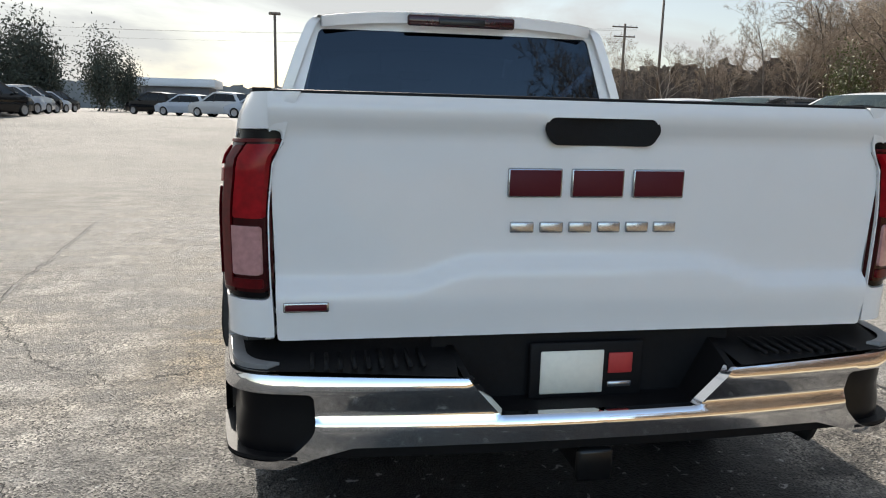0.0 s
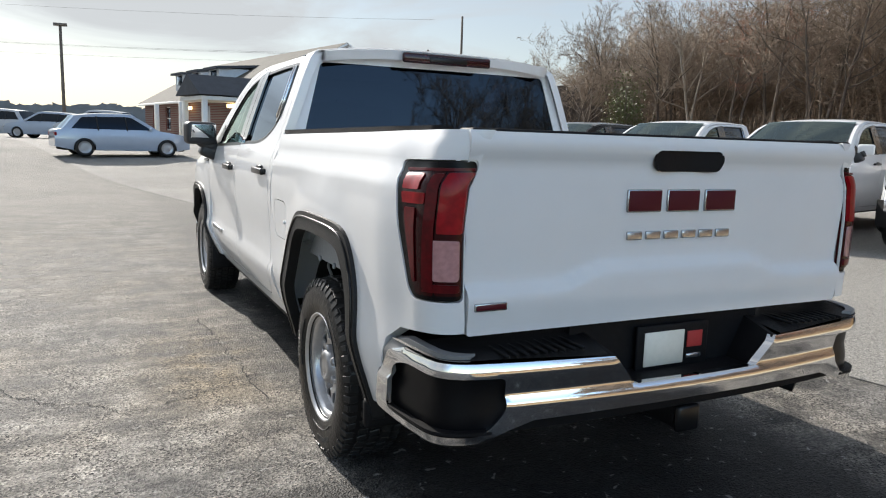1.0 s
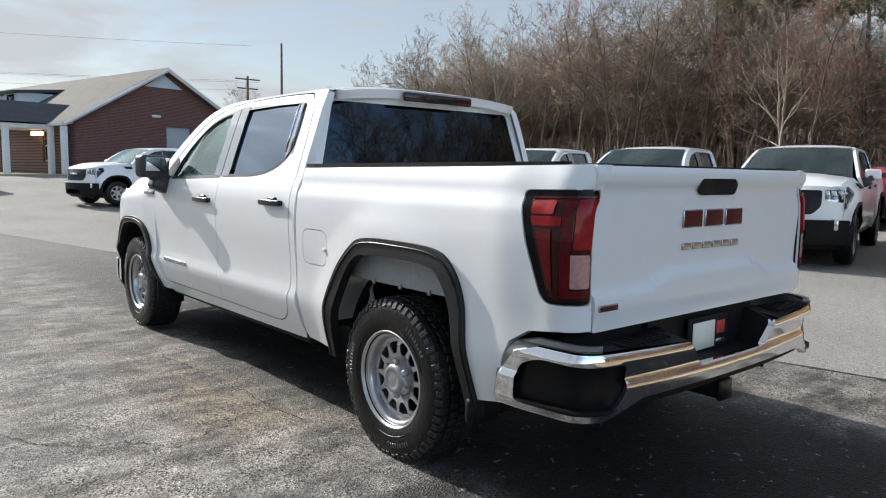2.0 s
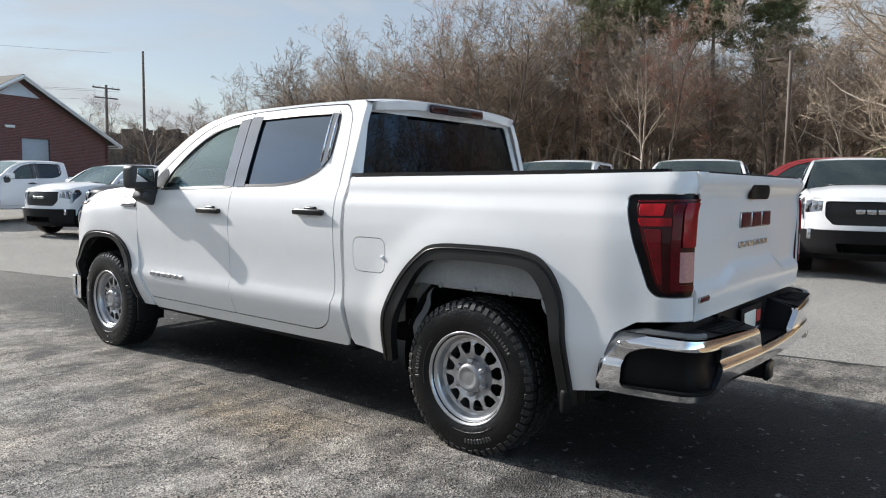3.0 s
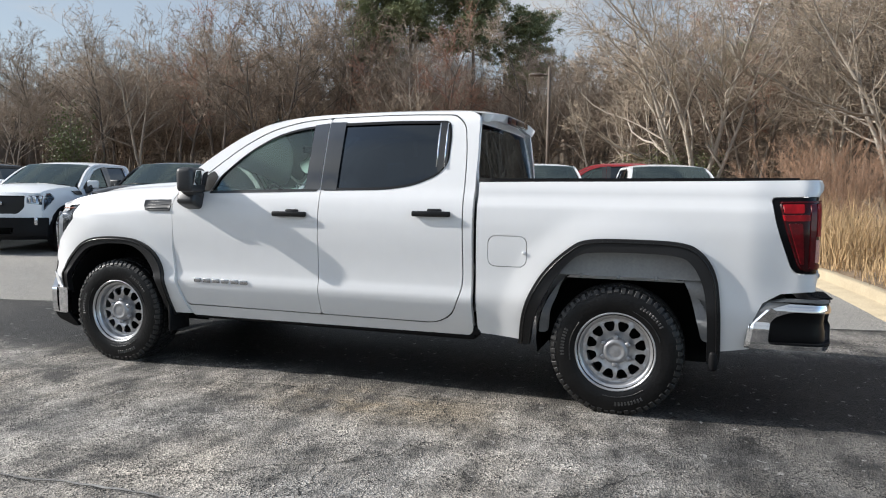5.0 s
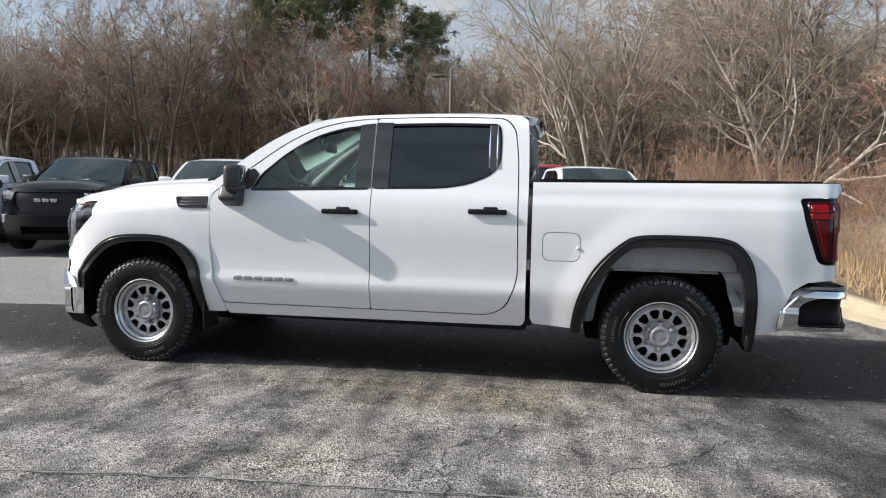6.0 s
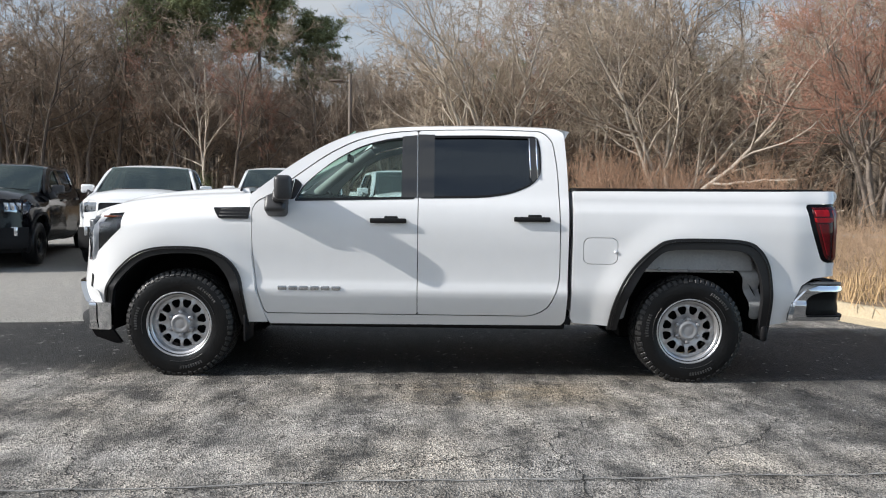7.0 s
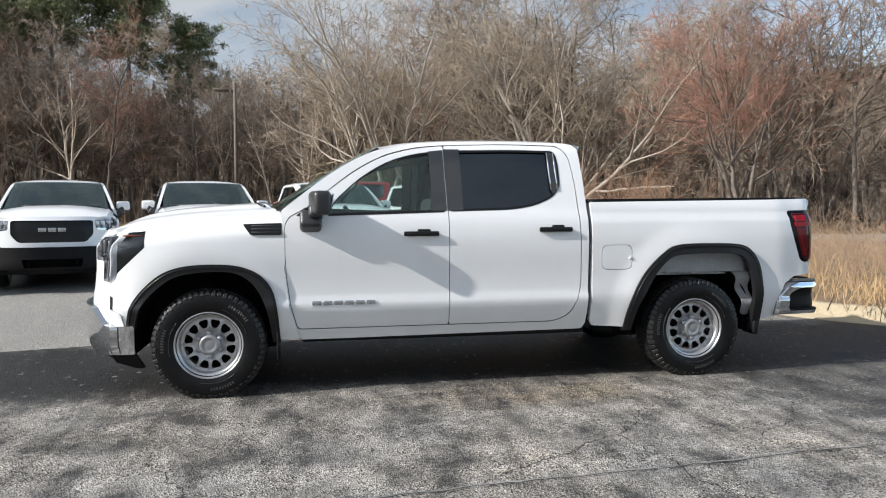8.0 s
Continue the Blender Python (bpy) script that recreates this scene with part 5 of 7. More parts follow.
    l.new(line, over.inputs["Value"])
    faded = span(math2("ADD", sep.outputs["Y"], math2("MULTIPLY", ragged, 3.0)), 6.5, 13.0, 0.0, 0.8)
    # same pale paving in a darker tone, set against glare towards the sun
    worn = ramp(patch, 0.3, 0.75, (0.205, 0.196, 0.182), (0.262, 0.250, 0.230))
    worn = mix(0.5, worn, chips, "MULTIPLY")
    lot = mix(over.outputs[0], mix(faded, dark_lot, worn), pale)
    # leaf litter and dry grass past the lot
    litter = ramp(tex(3.0, 8.0, 0.2, 0.7), 0.3, 0.7, (0.09, 0.06, 0.035), (0.28, 0.20, 0.12))
    edge = n.new("ShaderNodeMapRange")
    edge.inputs["From Min"].default_value, edge.inputs["From Max"].default_value = 19.0, 19.6
    l.new(math2("ADD", sep.outputs["X"], math2("MULTIPLY", tex(0.5), 0.8)), edge.inputs["Value"])
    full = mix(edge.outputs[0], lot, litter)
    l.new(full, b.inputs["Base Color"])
    # the sealer keeps a dull shine
    shine = math2("MULTIPLY", math2("SUBTRACT", 1.0, bare), math2("SUBTRACT", 1.0, math2("MAXIMUM", over.outputs[0], faded)))
    l.new(span(shine, 0.3, 1.0, 0.84, 0.60, "LINEAR"), b.inputs["Roughness"])
    l.new(span(shine, 0.3, 1.0, 0.14, 0.22, "LINEAR"), b.inputs["Specular IOR Level"])
    bumps = n.new("ShaderNodeBump")
    bumps.inputs["Strength"].default_value, bumps.inputs["Distance"].default_value = 1.0, 0.007
    h = math2("ADD", math2("MULTIPLY", stones.outputs["Distance"], 1.0), math2("MULTIPLY", tex(30.0), 1.3))
    l.new(h, bumps.inputs["Height"]), l.new(bumps.outputs[0], b.inputs["Normal"])
    return m


GROUND = ground_mat()
xs = np.concatenate([np.linspace(-900, -60, 8), np.linspace(-50, 60, 56), np.linspace(70, 900, 9)])
ys = np.concatenate([np.linspace(-900, -60, 8), np.linspace(-50, 90, 71), np.linspace(100, 900, 9)])
me = bpy.data.meshes.new("ground")
nx, ny = len(xs), len(ys)
me.from_pydata([(x, y, ground_z(x, y)) for x in xs for y in ys], [],
               [(i * ny + j, (i + 1) * ny + j, (i + 1) * ny + j + 1, i * ny + j + 1) for i in range(nx - 1) for j in range(ny - 1)])
for f in me.polygons:
    f.use_smooth = True
me.materials.append(GROUND)
ground = tagged(new("ground", me), "weathered grey asphalt car lot with patched paler paving", "ground", kind="structure")


def strip(name, pts, width, z, material, label, parent, wobble=0.0, seed=1):
    """A thin ribbon lying on the lot along points, uneven in width."""
    rng = random.Random(seed)
    bm = bmesh.new()
    pts = [Vector((*p, 0)) for p in pts]
    rows = []
    for i, p in enumerate(pts):
        d = (pts[min(i + 1, len(pts) - 1)] - pts[max(i - 1, 0)]).normalized()
        s = Vector((-d.y, d.x, 0))
        w = width * rng.uniform(0.4, 1.5) / 2
        p = p + s * rng.uniform(-wobble, wobble)
        rows.append([bm.verts.new(p + s * w + Vector((0, 0, z))), bm.verts.new(p - s * w + Vector((0, 0, z)))])
    for a, b in zip(rows, rows[1:]):
        bm.faces.new((a[0], a[1], b[1], b[0]))
    return part(name, bm, material, parent, label)


def jagged(a, b, n, amp, seed):
    rng = random.Random(seed)
    out, off = [], 0.0
    for i in range(n + 1):
        t = i / n
        off += rng.uniform(-amp, amp)
        off *= 0.9
        d = Vector((b[0] - a[0], b[1] - a[1])).normalized()
        out.append((a[0] + (b[0] - a[0]) * t - d.y * off, a[1] + (b[1] - a[1]) * t + d.x * off))
    return out


strip("joint", jagged((-1.5, 19.0), (3.2, -4.6), 160, 0.012, 2), 0.028, 0.004, SEAM, "dark paving joint", ground, 0.004, 2)
PALE_LINE = mat("chalky_seam", (0.19, 0.186, 0.178), 0.95, var=0.6, scale=5, fine=40)
strip("joint", jagged((-3.35, 6.5), (-2.62, -1.6), 110, 0.012, 3), 0.015, 0.004, PALE_LINE, "pale worn paving seam", ground, 0.006, 3)
strip("joint", jagged((-3.37, 6.5), (-2.64, -1.6), 110, 0.012, 3), 0.007, 0.007, CRACK, "", ground, 0.006, 3)
for k, (a, b) in enumerate([((-1.05, 1.14), (-1.75, 0.72)), ((-2.3, 1.25), (-3.5, 1.0)), ((-1.2, 2.7), (-1.05, 0.7)), ((-1.75, 0.72), (-2.3, 1.25)), ((-2.9, 2.2), (-2.3, 1.25)),
                           ((-2.3, 3.9), (-3.2, 3.4)), ((-1.6, -1.6), (-3.2, -0.3)), ((-3.4, 0.1), (-4.6, 1.7)), ((-1.3, 4.6), (-2.9, 5.3)), ((-2.5, 0.4), (-1.8, -0.4))]):
    strip("crack", jagged(a, b, 44, 0.022, 10 + k), 0.006, 0.004, CRACK, "", ground, 0.006, 20 + k)

# ---- kerb and planting bed ----
kerb_line = spline([(12.6, -1.55), (11.0, -1.75), (9.0, -2.08), (7.5, -2.36), (5.7, -2.58), (4.4, -2.68), (3.4, -2.74), (2.5, -2.84), (1.8, -3.12), (1.25, -3.45), (0.7, -3.95), (0.2, -4.7), (-0.1, -5.8), (-0.2, -7.5), (-0.2, -11)], 5)


def along(line, profile, name, material, parent, label, seed=4):
    """Sweeps a (depth, height) profile along a line on the ground; depth runs to the line's right."""
    rng = random.Random(seed)
    bm = bmesh.new()
    rows = []
    for i, p in enumerate(line):
        a, b = Vector(line[max(i - 1, 0)]), Vector(line[min(i + 1, len(line) - 1)])
        d = (b - a).normalized()
        s = Vector((-d.y, d.x))
        rows.append([bm.verts.new((p[0] + s.x * u, p[1] + s.y * u, v + rng.uniform(-0.004, 0.004))) for u, v in profile])
    for r0, r1 in zip(rows, rows[1:]):
        for k in range(len(profile) - 1):
            bm.faces.new((r0[k], r1[k], r1[k + 1], r0[k + 1]))
    return part(name, bm, material, parent, label)


kerb = new("kerb")
tagged(kerb, "weathered cream concrete kerb and gutter beside dry grass", "kerb", kind="structure")
piece = 7
for i in range(0, len(kerb_line) - 1, piece):
    run = kerb_line[i:i + piece + 1]
    along(run, [(0.16, 0.10), (0.16, 0.15), (0.145, 0.16), (0.03, 0.16), (0.012, 0.148), (0.0, 0.03), (-0.01, 0.018), (-0.32, 0.010), (-0.33, -0.02)], "kerb_stone", CONCRETE, kerb, "", i)
bed_mat = mat("leaf_litter", (0.20, 0.14, 0.085), 0.95, var=0.5, scale=3, fine=30, bump=0.6, bump_scale=25)
bm = bmesh.new()
loop = [(x - 0.0, y - 0.13) for x, y in kerb_line] + [(3, -16), (12, -16), (19, -12), (19, -2)]
gx = panel(loop, lambda u, v: (u, v, 0.13 + 0.05 * noise.noise((u * 0.6, v * 0.6, 0)) + 0.12 * step(3.2, 8, -v)), 0.6)
bm.free()
verge = tagged(part("verge", gx, bed_mat), "brown leaf litter verge behind the kerb", "verge", kind="structure")

# ---- parked vehicles ----
ROW_TRUCK = {"paint": WHITE, "size": 0.16, "fine": False, "round": 18, "steel": False, "rim": STEEL, "bumper": PLASTIC}
DARK_TRUCK = dict(ROW_TRUCK, paint=BLACK_PAINT, rim=SATIN)
ROW_X, ROW_Y, ROW_DX, ROW_DY, ROW_TURN = 12.24, 0.61, -0.62, 2.53, 103.7
row_labels = {0: "white mid-size pickup with black grille, parked nose out", 4: "black mid-size pickup with chrome headlights, parked nose out"}
white_one = thing("parked_pickup", row_labels[0], "pickup truck", group="row of parked pickups")
build_pickup(white_one, ROW_TRUCK)
black_one = thing("parked_pickup", row_labels[4], "pickup truck", group="row of parked pickups")
build_pickup(black_one, DARK_TRUCK)
for ob in (white_one, black_one):
    ob.scale = (0.95, 0.95, 0.95)


def slot(k, back=0.0, turn=0.0):
    x, y = ROW_X + k * ROW_DX + back * 0.97, ROW_Y + k * ROW_DY + back * 0.237
    return pose(x, y, ground_z(x - 2, y), 0, 0, ROW_TURN + turn)


for k, back, turn in ((1, 0.1, 0.4), (2, 0.0, -0.5), (3, -0.1, 0.8), (5, 0.0, 0.0), (6.73, -0.2, -0.5), (8.62, 0.1, -1.0)):
    copy_thing(white_one, slot(k, back, turn))
copy_thing(black_one, slot(6, 0.0, 0.6))
white_one.matrix_basis = slot(0) @ Matrix.Diagonal((0.95, 0.95, 0.95, 1))
black_one.matrix_basis = slot(4) @ Matrix.Diagonal((0.95, 0.95, 0.95, 1))


def build_car(root, paint, tall, long, wide):
    """A closed car: y forward from the middle, with doors, glass and wheels."""
    h, e, w = tall, long / 2, wide / 2
    belt = h * 0.60
    side_x = soft_curve([(0.18, w * 0.93), (0.35, w * 0.97), (0.6, w), (belt, w * 0.96), (h * 0.8, w * 0.84), (h * 0.97, w * 0.68)])
    taper = lambda y: 0.16 * step(e * 0.72, e * 1.02, abs(y))
    f = lambda y, z: (-(side_x(z) - taper(y)), y, z)
    arcs = lambda c, r: [(c + r * math.cos(a), 0.30 + r * math.sin(a)) for a in np.linspace(-0.2, math.pi + 0.2, 14)]
    fw, rw, r = e * 0.62, -e * 0.60, 0.37
    body = ([(-e, 0.35), (-e * 1.0, belt * 0.95), (-e * 0.98, belt), (-e * 0.90, belt + 0.02), (-e * 0.72, h * 0.93), (-e * 0.45, h * 0.98), (0.0, h), (e * 0.12, h * 0.985), (e * 0.50, belt + 0.04), (e * 0.9, belt * 0.88), (e, belt * 0.72), (e, 0.30)]
            + arcs(fw, r) + arcs(rw, r))
    win = fillet([(-e * 0.78, belt + 0.05), (-e * 0.62, h * 0.90), (0, h * 0.935), (e * 0.10, h * 0.92), (e * 0.40, belt + 0.05)], 0.05)
    for flip in (False, True):
        part("body_side", panel(body, f, 0.14, [win], (0.04, 0, 0), mirror=flip, flip=True), paint, root)
        part("side_window", panel(win, lambda y, z: (f(y, z)[0] + 0.01, y, z), 0.2, mirror=flip, flip=True), DARK_GLASS, root)
        for y in (e * 0.02, -e * 0.40):
            part("pillar", tube([(f(y, belt)[0] * (-1 if flip else 1), y, belt), (f(y, h * 0.93)[0] * (-1 if flip else 1), y - 0.03, h * 0.93)], 0.03, 6), SATIN, root)
        part("mirror", rbox((1 if flip else -1) * (w + 0.07), e * 0.36, belt + 0.08, 0.18, 0.10, 0.12, 0.03, 2), paint, root)
        for y in (fw, rw):
            m = Matrix.Translation(((1 if flip else -1) * (w - 0.12), y, 0.335)) @ (Matrix.Rotation(math.pi, 4, "Z") if flip else Matrix.Identity(4))
            wheel = part("wheel", moved(lathe_x([(-0.10, 0.001), (-0.10, 0.10), (-0.08, 0.19), (-0.11, 0.225)], 20), m), HUB_GREY, root)
            part("tyre", moved(lathe_x([(-0.10, 0.22), (-0.12, 0.26), (-0.11, 0.32), (-0.08, 0.335), (0.08, 0.335), (0.11, 0.30)], 24), m), RUBBER, wheel)
    line = [(e, 0.30), (e, belt * 0.72), (e * 0.9, belt * 0.88), (e * 0.50, belt + 0.04), (e * 0.12, h * 0.985), (0, h), (-e * 0.45, h * 0.98), (-e * 0.72, h * 0.93), (-e * 0.90, belt + 0.02), (-e * 0.98, belt), (-e, belt * 0.95), (-e, 0.35)]
    path = line

    def top(u, v, lo, hi):
        k = lo + (hi - lo) * u
        i = min(int(k), len(path) - 2)
        y = path[i][0] + (path[i + 1][0] - path[i][0]) * (k - i)
        z = path[i][1] + (path[i + 1][1] - path[i][1]) * (k - i)
        x = -f(y, z)[0]
        return (x * (2 * v - 1), y, z + 0.03 * (1 - (2 * v - 1) ** 2) * (z > belt * 0.8))
    for name, lo, hi, material in (("nose", 0, 1, paint), ("bonnet", 1, 3, paint), ("windscreen", 3, 4, DARK_GLASS), ("roof", 4, 7, paint), ("rear_screen", 7, 8, DARK_GLASS), ("tail", 8, 11, paint)):
        part(name, sheet(8, 8, lambda u, v, lo=lo, hi=hi: top(u, v, lo, hi)), material, root)
    for sx in (-1, 1):
        part("headlight", rbox(sx * w * 0.66, e * 0.985, belt * 0.70, w * 0.36, 0.10, 0.13, 0.03, 2), HEADLAMP, root)
        part("tail_light", rbox(sx * w * 0.70, -e * 0.985, belt * 0.84, w * 0.30, 0.08, 0.14, 0.03, 2), LAMP_RED, root)
    part("grille", rbox(0, e * 0.99, belt * 0.58, w * 0.9, 0.06, 0.20, 0.03, 2), SATIN, root)
    part("underbody", rbox(0, 0, 0.30, wide * 0.86, long * 0.9, 0.16, 0.03, 1), CHASSIS, root)


red = thing("parked_pickup", "dark red crew cab pickup parked behind the white ones", "pickup truck")
build_pickup(red, dict(ROW_TRUCK, paint=RED_PAINT))
red.matrix_basis = pose(15.95, -0.15, ground_z(15.9, 1), 0, 0, 2)

far = [("parked_sedan", "pale blue-grey sedan parked before the brick office", PALE_BLUE, 1.58, 4.75, 1.88, (-0.9, 27.6, -80)),
       ("parked_suv", "black sport utility vehicle parked along the lot", BLACK_PAINT, 1.75, 4.8, 1.95, (-16.5, 36, -18)),
       ("parked_suv", "silver sport utility vehicle parked along the lot", SILVER_PAINT, 1.72, 4.7, 1.9, (-1.5, 44, 60))]
made = []
for name, label, paint, tall, long, wide, (x, y, turn) in far:
    car = thing(name, label, "car", group="cars far across the lot")
    build_car(car, paint, tall, long, wide)
    car.matrix_basis = pose(x, y, ground_z(x, y), 0, 0, turn)
    made.append(car)
for k, x, y, turn in ((0, -17.6, 41, -20), (2, -18.6, 46, -16), (1, -19.8, 51, -18), (0, -21.0, 57, -17), (1, -22.5, 64, -18), (0, -4.2, 47, 62), (2, -7.0, 50, 58), (0, -10, 54, 60), (1, -13, 58, 58), (0, 3.5, 60, 70)):
    copy_thing(made[k], pose(x, y, ground_z(x, y), 0, 0, turn))

# ---- brick office ----
def brick_mat():
    m = bpy.data.materials.new("red_brickwork")
    m.use_nodes = True
    n, l = m.node_tree.nodes, m.node_tree.links
    b = n["Principled BSDF"]
    tc, br = n.new("ShaderNodeTexCoord"), n.new("ShaderNodeTexBrick")
    br.inputs["Color1"].default_value, br.inputs["Color2"].default_value = (0.115, 0.034, 0.030, 1), (0.16, 0.05, 0.042, 1)
    br.inputs["Mortar"].default_value = (0.18, 0.14, 0.12, 1)
    br.inputs["Scale"].default_value, br.inputs["Mortar Size"].default_value = 1.0, 0.01
    br.inputs["Brick Width"].default_value, br.inputs["Row Height"].default_value = 0.215, 0.075
    turn = n.new("ShaderNodeMapping")
    turn.inputs["Rotation"].default_value = (radians(90), 0, 0)
    l.new(tc.outputs["Object"], turn.inputs["Vector"]), l.new(turn.outputs[0], br.inputs["Vector"])
    l.new(br.outputs["Color"], b.inputs["Base Color"])
    b.inputs["Roughness"].default_value = 0.9
    return m


BRICK = brick_mat()
SHINGLE = mat("grey_shingles", (0.085, 0.080, 0.066), 0.9, var=0.25, scale=2, fine=14, bump=0.4, bump_scale=8)
SHINGLE_DARK = mat("dark_shingles", (0.055, 0.06, 0.07), 0.9, var=0.25, scale=2, fine=14, bump=0.4, bump_scale=8)
TRIM_WHITE = mat("white_trim", (0.72, 0.72, 0.70), 0.6, var=0.08)
SIDING = mat("pale_siding", (0.55, 0.58, 0.62), 0.6, var=0.1)
DOOR_GREY = mat("grey_door", (0.38, 0.40, 0.42), 0.5, var=0.1)
LAMP_WARM = bpy.data.materials.new("porch_lamp")
LAMP_WARM.use_nodes = True
LAMP_WARM.node_tree.nodes["Principled BSDF"].inputs["Emission Color"].default_value = (1.0, 0.75, 0.35, 1)
LAMP_WARM.node_tree.nodes["Principled BSDF"].inputs["Emission Strength"].default_value = 2.0

office = thing("brick_office", "single-storey red brick office with shingle roof, dormers and porch", "building", (0, 0, 0))
office.matrix_basis = pose(11.8, 39.0, 0.85, 0, 0, 12) @ Matrix.Scale(1.06, 4)
# local: x across the gable, y back along the ridge, z from the floor
HW, EAVE, RIDGE, LONG = 5.05, 2.6, 5.78, 21.0
slope = (RIDGE - EAVE) / (HW + 0.45)


def slab(pts, thick, bm=None):
    """A flat slab on four or more corner points, thickened down."""
    bm = bm or bmesh.new()
    up = [bm.verts.new(p) for p in pts]
    dn = [bm.verts.new((p[0], p[1], p[2] - thick)) for p in pts]
    bm.faces.new(up), bm.faces.new(dn[::-1])
    for i in range(len(pts)):
        j = (i + 1) % len(pts)
        bm.faces.new((up[i], dn[i], dn[j], up[j]))
    return bm


gable = [(-HW, 0), (HW, 0), (HW, EAVE + 0.2), (0, RIDGE - 0.18), (-HW, EAVE + 0.2)]
door_hole = [(0.1, 0.02), (1.6, 0.02), (1.6, 2.7), (0.1, 2.7)]
wall = part("wall", panel(gable, lambda x, z: (x, 0.35, z), 2.0, [door_hole], (0, 0.25, 0)), BRICK, office, "red brick gable wall", smooth=False)
part("door", rbox(0.85, 0.50, 1.35, 1.5, 0.06, 2.68, 0.01, 1), DOOR_GREY, wall)
part("wall_light", rbox(-0.5, 0.30, 3.2, 0.5, 0.08, 0.14, 0.02, 1), TRIM_WHITE, wall)
part("wall", panel([(0.35, 0), (LONG, 0), (LONG, EAVE + 0.2), (0.35, EAVE + 0.2)], lambda y, z: (-HW, y, z), 3.0, [[(y, 0.7), (y + 1.1, 0.7), (y + 1.1, 2.3), (y, 2.3)] for y in (2.2, 12, 15, 18)] + [[(7.4, 0.02), (8.5, 0.02), (8.5, 2.2), (7.4, 2.2)]], (0.25, 0, 0)), BRICK, office, smooth=False)
for y in (2.2, 12, 15, 18):
    w = part("window", rbox(-HW + 0.12, y + 0.55, 1.5, 0.04, 1.1, 1.6, 0.01, 1), TRIM_WHITE, office)
    for k in (0, 1):
        part("pane", rbox(-HW + 0.095, y + 0.55, 1.12 + k * 0.76, 0.01, 0.98, 0.70, 0.003, 1), DARK_GLASS, w)
part("front_door", rbox(-HW + 0.12, 7.95, 1.1, 0.05, 1.1, 2.2, 0.01, 1), DOOR_GREY, office)
part("wall", rbox(HW - 0.1, LONG / 2, (EAVE + 0.2) / 2, 0.25, LONG - 0.7, EAVE + 0.2, 0.01, 1), BRICK, office, smooth=False)
part("wall", rbox(0, LONG - 0.2, EAVE / 2, HW * 2, 0.25, EAVE, 0.01, 1), BRICK, office, smooth=False)
for sx in (-1, 1):
    part("roof", slab([(0, -0.15, RIDGE), (0, LONG + 0.3, RIDGE), (sx * (HW + 0.45), LONG + 0.3, EAVE), (sx * (HW + 0.45), -0.15, EAVE)][::sx], 0.14), SHINGLE, office, smooth=False)
    part("bargeboard", tube([(0, -0.17, RIDGE - 0.13), (sx * (HW + 0.5), -0.17, EAVE - 0.13)], 0.10, 4), TRIM_WHITE, office, smooth=False)
    part("gutter", rbox(sx * (HW + 0.47), LONG / 2, EAVE - 0.10, 0.12, LONG, 0.16, 0.02, 1), TRIM_WHITE, office)
    part("soffit", rbox(sx * (HW + 0.22), LONG / 2, EAVE - 0.05, 0.5, LONG, 0.04, 0.01, 1), TRIM_WHITE, office)
part("gable_vent", panel([(-1.1, RIDGE - 1.05), (1.1, RIDGE - 1.05), (0, RIDGE - 0.35)], lambda x, z: (x, 0.32, z), 1.0, (), (0, 0.03, 0)), SIDING, office, smooth=False)
for y in (8.6, 11.9, 15.2):
    d = part("dormer", slab([(-4.0, y, 4.62), (-4.0, y + 1.8, 4.62), (-1.6, y + 1.8, 4.62), (-1.6, y, 4.62)], 1.35), SIDING, office, "pale sided dormer with dark flat roof", smooth=False)
    part("dormer_roof", slab([(-4.3, y - 0.2, 4.68), (-4.3, y + 2.0, 4.68), (-1.2, y + 2.0, 4.98), (-1.2, y - 0.2, 4.98)], 0.16), SHINGLE_DARK, d, smooth=False)
    part("dormer_window", rbox(-4.02, y + 0.9, 4.15, 0.05, 0.9, 0.65, 0.01, 1), DARK_GLASS, d)
porch = part("porch_roof", slab([(-HW - 2.6, 1.4, EAVE - 0.12), (-HW - 2.6, 4.8, EAVE - 0.12), (-HW - 0.3, 4.8, EAVE - 0.12), (-HW - 0.3, 1.4, EAVE - 0.12)], 0.2), TRIM_WHITE, office, "porch with white columns and dark roof", smooth=False)
bm = bmesh.new()
corner = [bm.verts.new(p) for p in ((-HW - 2.8, 1.2, EAVE - 0.06), (-HW - 2.8, 5.0, EAVE - 0.06), (-HW + 0.4, 5.0, EAVE - 0.06), (-HW + 0.4, 1.2, EAVE - 0.06),
                                   (-HW - 2.8, 3.1, EAVE + 1.05), (-HW + 1.6, 3.1, EAVE + 1.05))]
for q in ((0, 1, 4), (1, 2, 5, 4), (3, 0, 4, 5)):
    bm.faces.new([corner[i] for i in q])
part("porch_shingles", bm, SHINGLE_DARK, porch, smooth=False)
for x, y in ((-HW - 2.4, 1.6), (-HW - 2.4, 4.6), (-HW - 0.35, 0.2), (-HW - 0.35, 1.6), (-HW - 1.2, 9.0), (-HW - 1.2, 14.0)):
    part("column", rbox(x, y, EAVE / 2 - 0.1, 0.26, 0.26, EAVE - 0.2, 0.02, 2), TRIM_WHITE, porch)
for y in (3.2, 10.5):
    part("porch_lamp", rbox(-HW - 0.3, y, 2.1, 0.25, 1.0, 0.22, 0.05, 2), LAMP_WARM, office)
part("walkway", rbox(-HW - 1.7, 8, 0.03, 3.4, 17, 0.12, 0.02, 1), CONCRETE, office)

